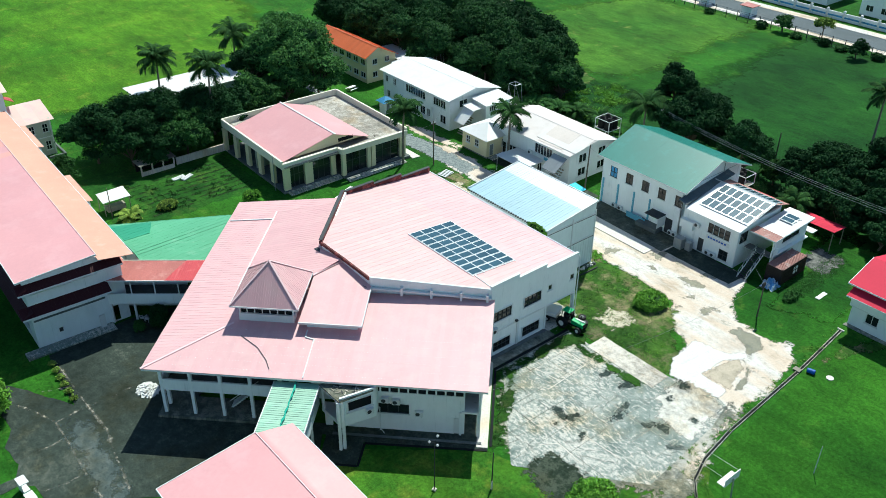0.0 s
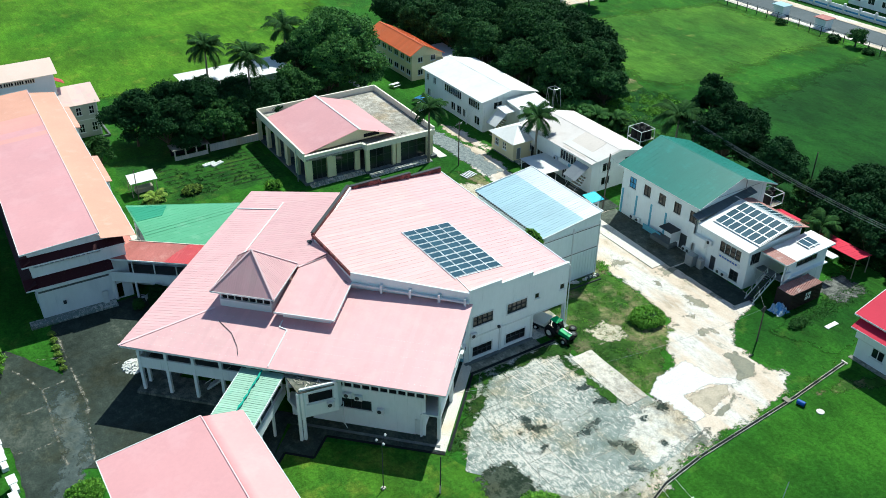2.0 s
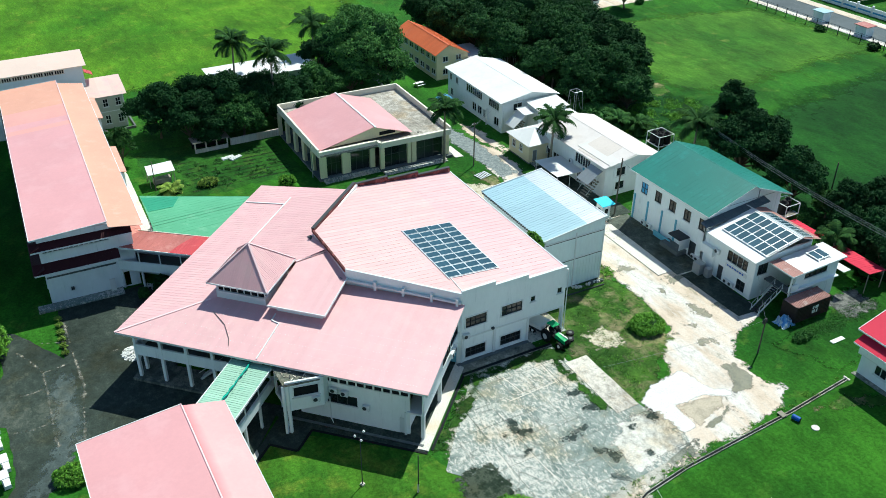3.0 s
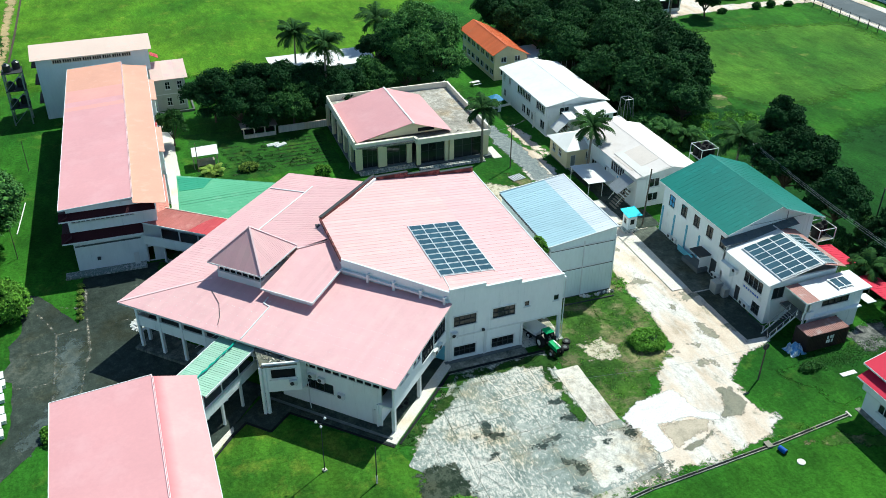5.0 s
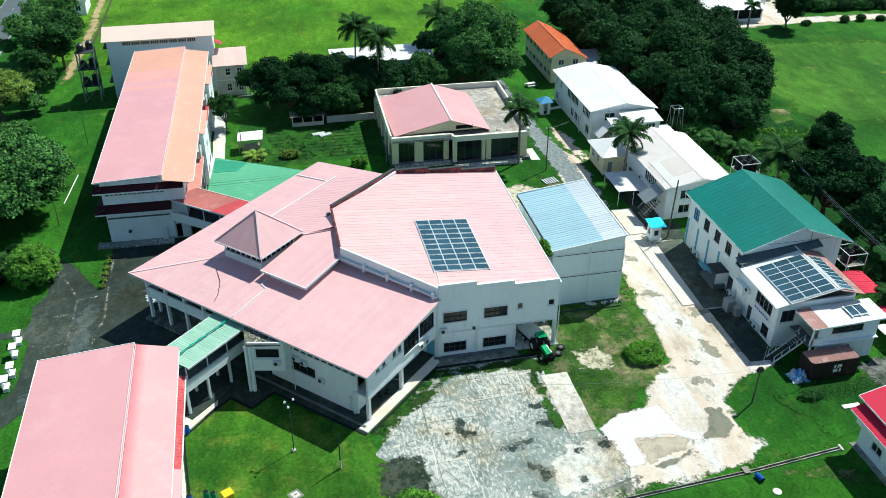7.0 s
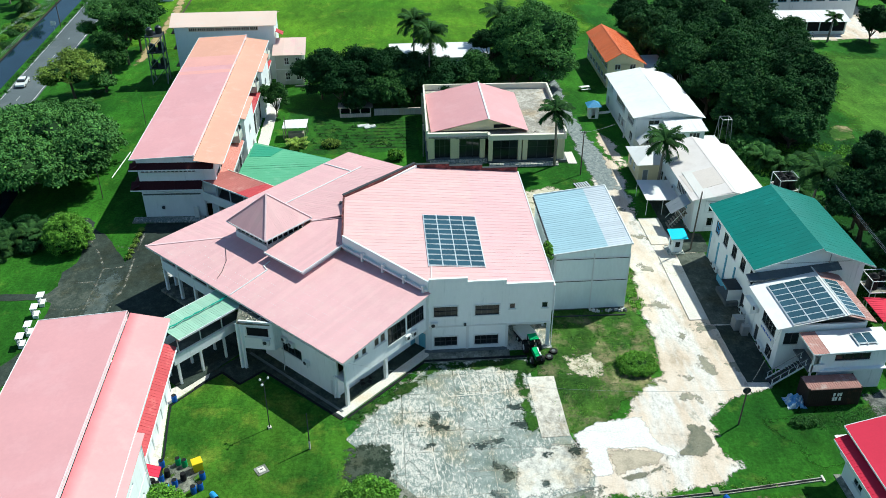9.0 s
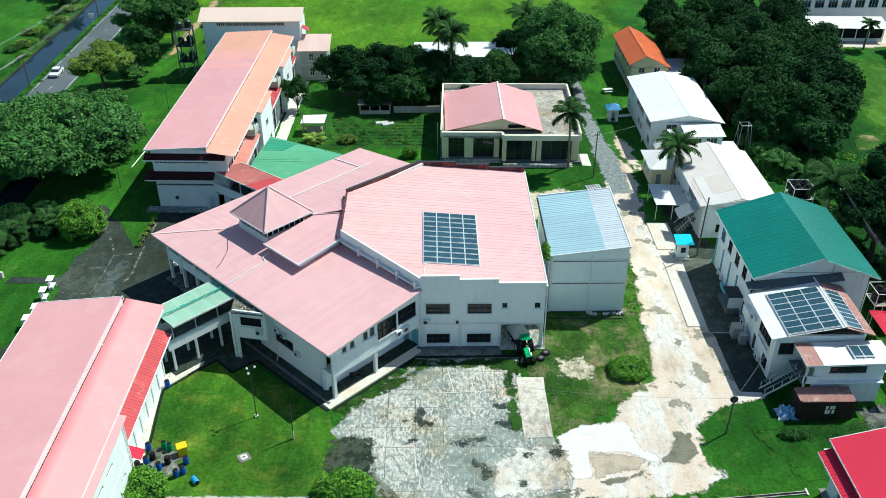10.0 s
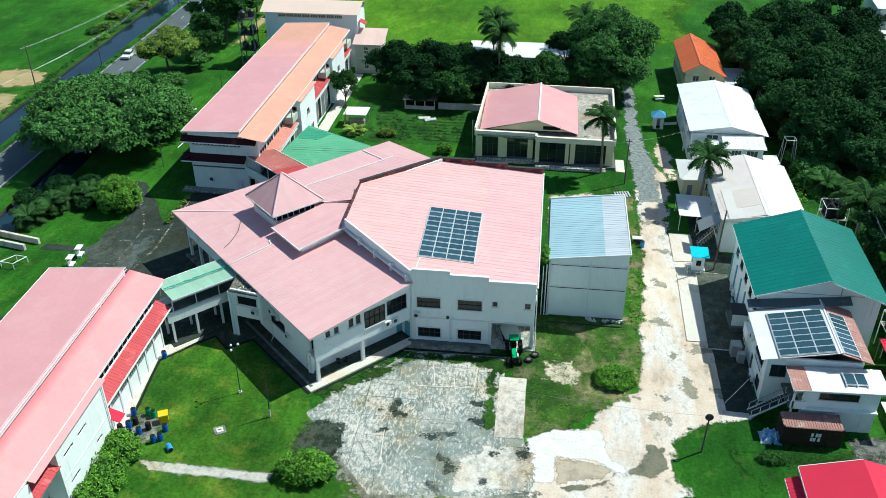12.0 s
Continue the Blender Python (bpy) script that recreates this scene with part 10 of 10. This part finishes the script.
part("post", a_rod((-22.0, 186, 0), (-22.0, 186, 2.4), 0.04), STEEL, sgn)
part("board", a_box(-22.6, 185.9, 1.6, -21.4, 185.96, 2.6), PLASTIC_WHITE, sgn)
cb = thing("handcart", "small cart with a pale top beside the yard", "cart", (86.8, 86.2, 0))
part("top", a_box(86.0, 85.8, 0.8, 87.5, 86.7, 0.9), PALE_CONCRETE, cb)
part("body", a_box(86.2, 85.9, 0.2, 87.3, 86.6, 0.8), DARK_STEEL, cb)
barrel(87.4, 85.2, PLASTIC_CYAN, "light blue barrel by the cart")
tarp_bm = bmesh.new()
tarp_verts = [[tarp_bm.verts.new((97.1 + 0.11 * i, 46.6 + 0.11 * j, max(0.02, (1 - ((i - 10) / 11) ** 2 - ((j - 9) / 10) ** 2) * 0.8 + 0.75 * noise.fractal(Vector((i * 0.33, j * 0.33, 2.0)), 1.0, 2.0, 4)))) for j in range(19)] for i in range(21)]
for i in range(20):
    for j in range(18):
        tarp_bm.faces.new((tarp_verts[i][j], tarp_verts[i + 1][j], tarp_verts[i + 1][j + 1], tarp_verts[i][j + 1]))
solid("tarpaulin", tarp_bm, material("crumpled_tarpaulin", (0.16, 0.36, 0.62), 0.5, fine=1.0, vary=0.3, stain=(0.62, 0.68, 0.74), stain_at=(0.48, 0.55)), "crumpled blue and white tarpaulin heap", "tarpaulin")

pt = thing("picnic_table", "white picnic table with benches beside the lane", "table", (94.5, 141.0, 0), 10)
part("tabletop", a_box(-0.95, -0.4, 0.70, 0.95, 0.4, 0.76), PLASTIC_WHITE, pt, local=True)
for sy in (-0.75, 0.75):
    part("bench", a_box(-0.95, sy - 0.15, 0.40, 0.95, sy + 0.15, 0.45), PLASTIC_WHITE, pt, local=True)
for sx in (-0.7, 0.7):
    part("leg", a_box(sx - 0.05, -0.7, 0.34, sx + 0.05, 0.7, 0.40), TIMBER, pt, local=True)
    for sy in (-0.35, 0.35):
        part("leg", a_box(sx - 0.05, sy - 0.05, 0.0, sx + 0.05, sy + 0.05, 0.70), TIMBER, pt, local=True)

# pallets and rack on the verge
def pallet(x, y, turn, label):
    t = thing("pallet", label, "pallet", (x, y, 0.05), turn)
    for k in range(6):
        part("slat", a_box(-1.2 + 0.42 * k, -0.9, 0.1, -0.98 + 0.42 * k, 0.9, 0.14), ALU, t, local=True)
    for yy in (-0.85, 0.0, 0.8):
        part("bearer", a_box(-1.25, yy, 0, 1.2, yy + 0.08, 0.1), TIMBER, t, local=True)
pallet(85.4, 100.6, 12, "pale slatted rack lying on the grass")
for k, (x, y, tn) in enumerate(((50.2, 126.6, 10), (51.4, 126.0, 25), (66.2, 104.4, 20), (69.4, 105.8, 20))):
    b_ = thing("white_plank_stack", "white boards stacked on the grass", "boards", (x, y, 0), tn)
    for j in range(3):
        part("board", a_box(-1.1, -0.4 + 0.28 * j, 0.0, 1.1, -0.18 + 0.28 * j, 0.22 + 0.03 * j), PLASTIC_WHITE, b_, local=True)

# water tank stand, crimson lean-to and steel trestles behind the houses
def tank_stand(x, y, base_z, half, tanks, label):
    """White steel frame on legs with black water tanks on its platform."""
    ts = thing("tank_stand", label, "tank stand", (x, y, 0))
    top = base_z + 1.75
    for sx in (-half, half):
        for sy in (-half, half):
            part("leg", a_rod((x + sx, y + sy, 0), (x + sx, y + sy, top), 0.07), WHITE_TRIM, ts)
    for z in (base_z, top):
        for a, b in (((-1, -1), (1, -1)), ((1, -1), (1, 1)), ((1, 1), (-1, 1)), ((-1, 1), (-1, -1))):
            part("rail", a_rod((x + a[0] * half, y + a[1] * half, z), (x + b[0] * half, y + b[1] * half, z), 0.06), WHITE_TRIM, ts)
    part("platform", a_box(x - half, y - half, base_z - 0.1, x + half, y + half, base_z), TIMBER, ts)
    for dx, dy, r in tanks:
        tk_ = part("tank", a_rod((x + dx, y + dy, base_z), (x + dx, y + dy, base_z + 1.7), r, sides=16, r2=r * 0.92), BLACK, ts)
        part("tank_lid", a_rod((x + dx, y + dy, base_z + 1.7), (x + dx, y + dy, base_z + 2.1), r * 0.75, sides=14, r2=r * 0.35), BLACK, tk_)


tank_stand(114.4, 91.2, 3.7, 1.55, ((-0.7, -0.7, 0.7), (0.75, -0.7, 0.7), (-0.7, 0.75, 0.7), (0.75, 0.75, 0.7)), "white steel stand with black water tanks")
tank_stand(115.2, 64.4, 3.4, 1.35, ((-0.55, 0.0, 0.75), (0.75, 0.4, 0.55)), "white steel stand with black tanks behind the office")
for x, y, h in ((112.6, 112.8, 5.6), (114.8, 148.5, 5.0), (113.0, 136.5, 7.6)):
    t_ = thing("steel_trestle", "grey steel trestle tower", "trestle", (x, y, 0))
    for sx in (-1, 1):
        for sy in (-1, 1):
            part("leg", a_rod((x + sx * 1.2, y + sy * 1.2, 0), (x + sx * 0.8, y + sy * 0.8, h), 0.06, sides=5), STEEL, t_)
        part("brace", a_rod((x + sx * 1.1, y - 1.1, 0.5), (x + sx * 0.85, y + 0.85, h - 0.4), 0.04, sides=4), STEEL, t_)
    for a, b in (((-1, -1), (1, -1)), ((1, -1), (1, 1)), ((1, 1), (-1, 1)), ((-1, 1), (-1, -1))):
        part("rail", a_rod((x + 0.8 * a[0], y + 0.8 * a[1], h), (x + 0.8 * b[0], y + 0.8 * b[1], h), 0.06, sides=5), STEEL, t_)
for x0, y0, x1, y1 in ((112.8, 57.4, 115.8, 62.6), (112.6, 47.2, 116.0, 54.6)):
    rt = thing("crimson_lean_to", "open lean-to with a crimson sheet roof", "lean-to", ((x0 + x1) / 2, (y0 + y1) / 2, 0))
    sheets(rt, [(x0, y0), (x1, y0), (x1, y1), (x0, y1)], lambda x, y, x0=x0: 3.2 - 0.1 * (x - x0), (1, 0), CRIMSON, 0.85, 2)
    for x in (x0 + 0.15, x1 - 0.15):
        for y in (y0 + 0.2, y1 - 0.2):
            part("post", a_rod((x, y, 0), (x, y, 2.9), 0.07), TIMBER, rt)

# fence and wall along the far road, with two small stalls
fe = thing("field_fence", "long wire fence on dark posts along the road", "fence", (197, 110, 0), kind="structure")
for k in range(44):
    yk = 60 + 3.2 * k
    part("post", a_rod((197.3, yk, 0), (197.3, yk, 2.2), 0.1, sides=5), DARK_STEEL, fe)
for z in (0.5, 1.1, 1.7, 2.1):
    part("wire", a_rod((197.3, 60, z), (197.3, 200, z), 0.03, sides=4), DARK_STEEL, fe)
fw_ = thing("roadside_wall", "long white and blue painted roadside wall", "wall", (217, 110, 0), kind="structure")
part("panel", a_box(216.8, 40, 0, 217.1, 220, 1.9), WHITE, fw_)
part("band", a_box(216.74, 40, 0.7, 216.8, 220, 1.1), TARP, fw_)
for k in range(40):
    part("pillar", a_box(216.6, 40 + 4.5 * k, 0, 217.2, 40.5 + 4.5 * k, 2.5), WHITE_TRIM, fw_)
for y, m_, r_ in ((133.6, WHITE, BLUE_SHEET), (121.0, WHITE, LINK_RED)):
    st_ = thing("roadside_stall", "small painted roadside stall", "stall", (202.6, y, 0))
    part("body", a_box(201.2, y - 1.5, 0, 204, y + 1.5, 2.4), m_, st_)
    part("roof", a_box(200.9, y - 1.9, 2.4, 204.3, y + 1.9, 2.55), r_, st_)
for k, (y, w_, h_) in enumerate(((96, 16, 6), (122, 18, 7), (150, 20, 6), (180, 22, 7))):
    hb = thing("roadside_house", "pale house beyond the far road", "house", (232, y, 0), group="houses beyond the road")
    hw = wall(hb, (226, y + w_ / 2), (226, y - w_ / 2), 0, h_, (WHITE, PANEL, CREAM, WHITE)[k], [(1.5 + 4 * j, 1.2, 3.4 + 4 * j, 2.7) for j in range(int(w_ / 4) - 1)])
    for j in range(int(w_ / 4) - 1):
        window(hb, hw, 1.5 + 4 * j, 1.2, 3.4 + 4 * j, 2.7, 2, 1)
    wall(hb, (226, y - w_ / 2), (240, y - w_ / 2), 0, h_, (WHITE, PANEL, CREAM, WHITE)[k])
    sheets(hb, [(225, y - w_ / 2 - 0.6), (241, y - w_ / 2 - 0.6), (241, y + w_ / 2 + 0.6), (225, y + w_ / 2 + 0.6)], lambda x, yy, h_=h_: h_ + 1.8 - 0.2 * abs(x - 233), (1, 0), (ZINC, RUST, ZINC, CRIMSON)[k], 1.2, 1)
solid("white_pole", a_rod((9.0, 109.0, 0.08), (9.9, 118.7, 0.08), 0.09), PLASTIC_WHITE, "long white pole lying on the grass", "pole")
rock = bmesh.new()
bmesh.ops.create_icosphere(rock, subdivisions=2, radius=0.55, matrix=Matrix.Translation((5.7, 126.0, 0.1)))
for v in rock.verts:
    v.co.z = max(-0.05, 0.1 + (v.co.z - 0.1) * 0.6) + 0.12 * noise.noise(v.co * 2.0)
    v.co.x += 0.25 * noise.noise(v.co * 1.4 + Vector((5, 0, 0)))
solid("rock", rock, PALE_CONCRETE, "pale rock lying on the grass", "rock")
cable((48.6, 50.0, 6.9), (90.85, 44.8, 4.9), 1.6, 0.012)
cable((90.85, 44.8, 4.9), (98.0, 53.6, 6.0), 0.3, 0.012)

# black folding chairs left in the arcade
for k, (u, v, turn) in enumerate(((34.6, 4.4, 20), (34.9, 5.2, -35))):
    ch = thing("chair", "black folding chair standing in the arcade", "chair", (*uv(u, v), 0.16), turn, "arcade chairs")
    part("seat", a_box(-0.24, -0.24, 0.42, 0.24, 0.24, 0.47), BLACK, ch, local=True)
    part("backrest", a_box(-0.24, 0.20, 0.62, 0.24, 0.25, 0.95), BLACK, ch, local=True)
    for sx in (-0.22, 0.18):
        for sy in (-0.22, 0.20):
            part("leg", a_box(sx, sy, 0, sx + 0.04, sy + 0.04, 0.42 if sy < 0 else 0.95), DARK_STEEL, ch, local=True)

# low white house beyond the trees by the dirt path
ph_w = thing("roadside_house", "small white house beside the dirt path", "house", (-2.0, 213.0, 0))
west_h = [(1.0, 1.0, 2.2, 2.3), (3.4, 1.0, 4.6, 2.3)]
phm = wall(ph_w, (-4.6, 209.0), (1.2, 209.0), 0, 3.6, WHITE, west_h)
for h in west_h:
    window(ph_w, phm, *h, 2, 1)
wall(ph_w, (1.2, 209.0), (1.2, 217.0), 0, 3.6, WHITE)
wall(ph_w, (1.2, 217.0), (-4.6, 217.0), 0, 3.6, WHITE)
wall(ph_w, (-4.6, 217.0), (-4.6, 209.0), 0, 3.6, WHITE)
sheets(ph_w, [(-5.2, 208.4), (1.8, 208.4), (1.8, 217.6), (-5.2, 217.6)], lambda x, y: 5.2 - 0.42 * abs(x + 1.7), (1, 0), WHITE_SHEET, 1.0, 1)

# white plastic chairs in the sunny gap before the covered link
for x, y, turn in ((29.8, 92.6, 30), (29.3, 93.2, 80)):
    pc = thing("chair", "white plastic chair beside the potted shrub", "chair", (x, y, 0.03), turn, "white plastic chairs")
    part("seat", a_box(-0.25, -0.25, 0.40, 0.25, 0.25, 0.45), PLASTIC_WHITE, pc, local=True)
    part("backrest", a_box(-0.25, 0.21, 0.45, 0.25, 0.26, 0.88), PLASTIC_WHITE, pc, local=True)
    for sx in (-0.24, 0.18):
        part("armrest", a_box(sx, -0.2, 0.62, sx + 0.06, 0.21, 0.66), PLASTIC_WHITE, pc, local=True)
        for sy in (-0.24, 0.18):
            part("leg", a_box(sx, sy, 0, sx + 0.06, sy + 0.06, 0.40), PLASTIC_WHITE, pc, local=True)
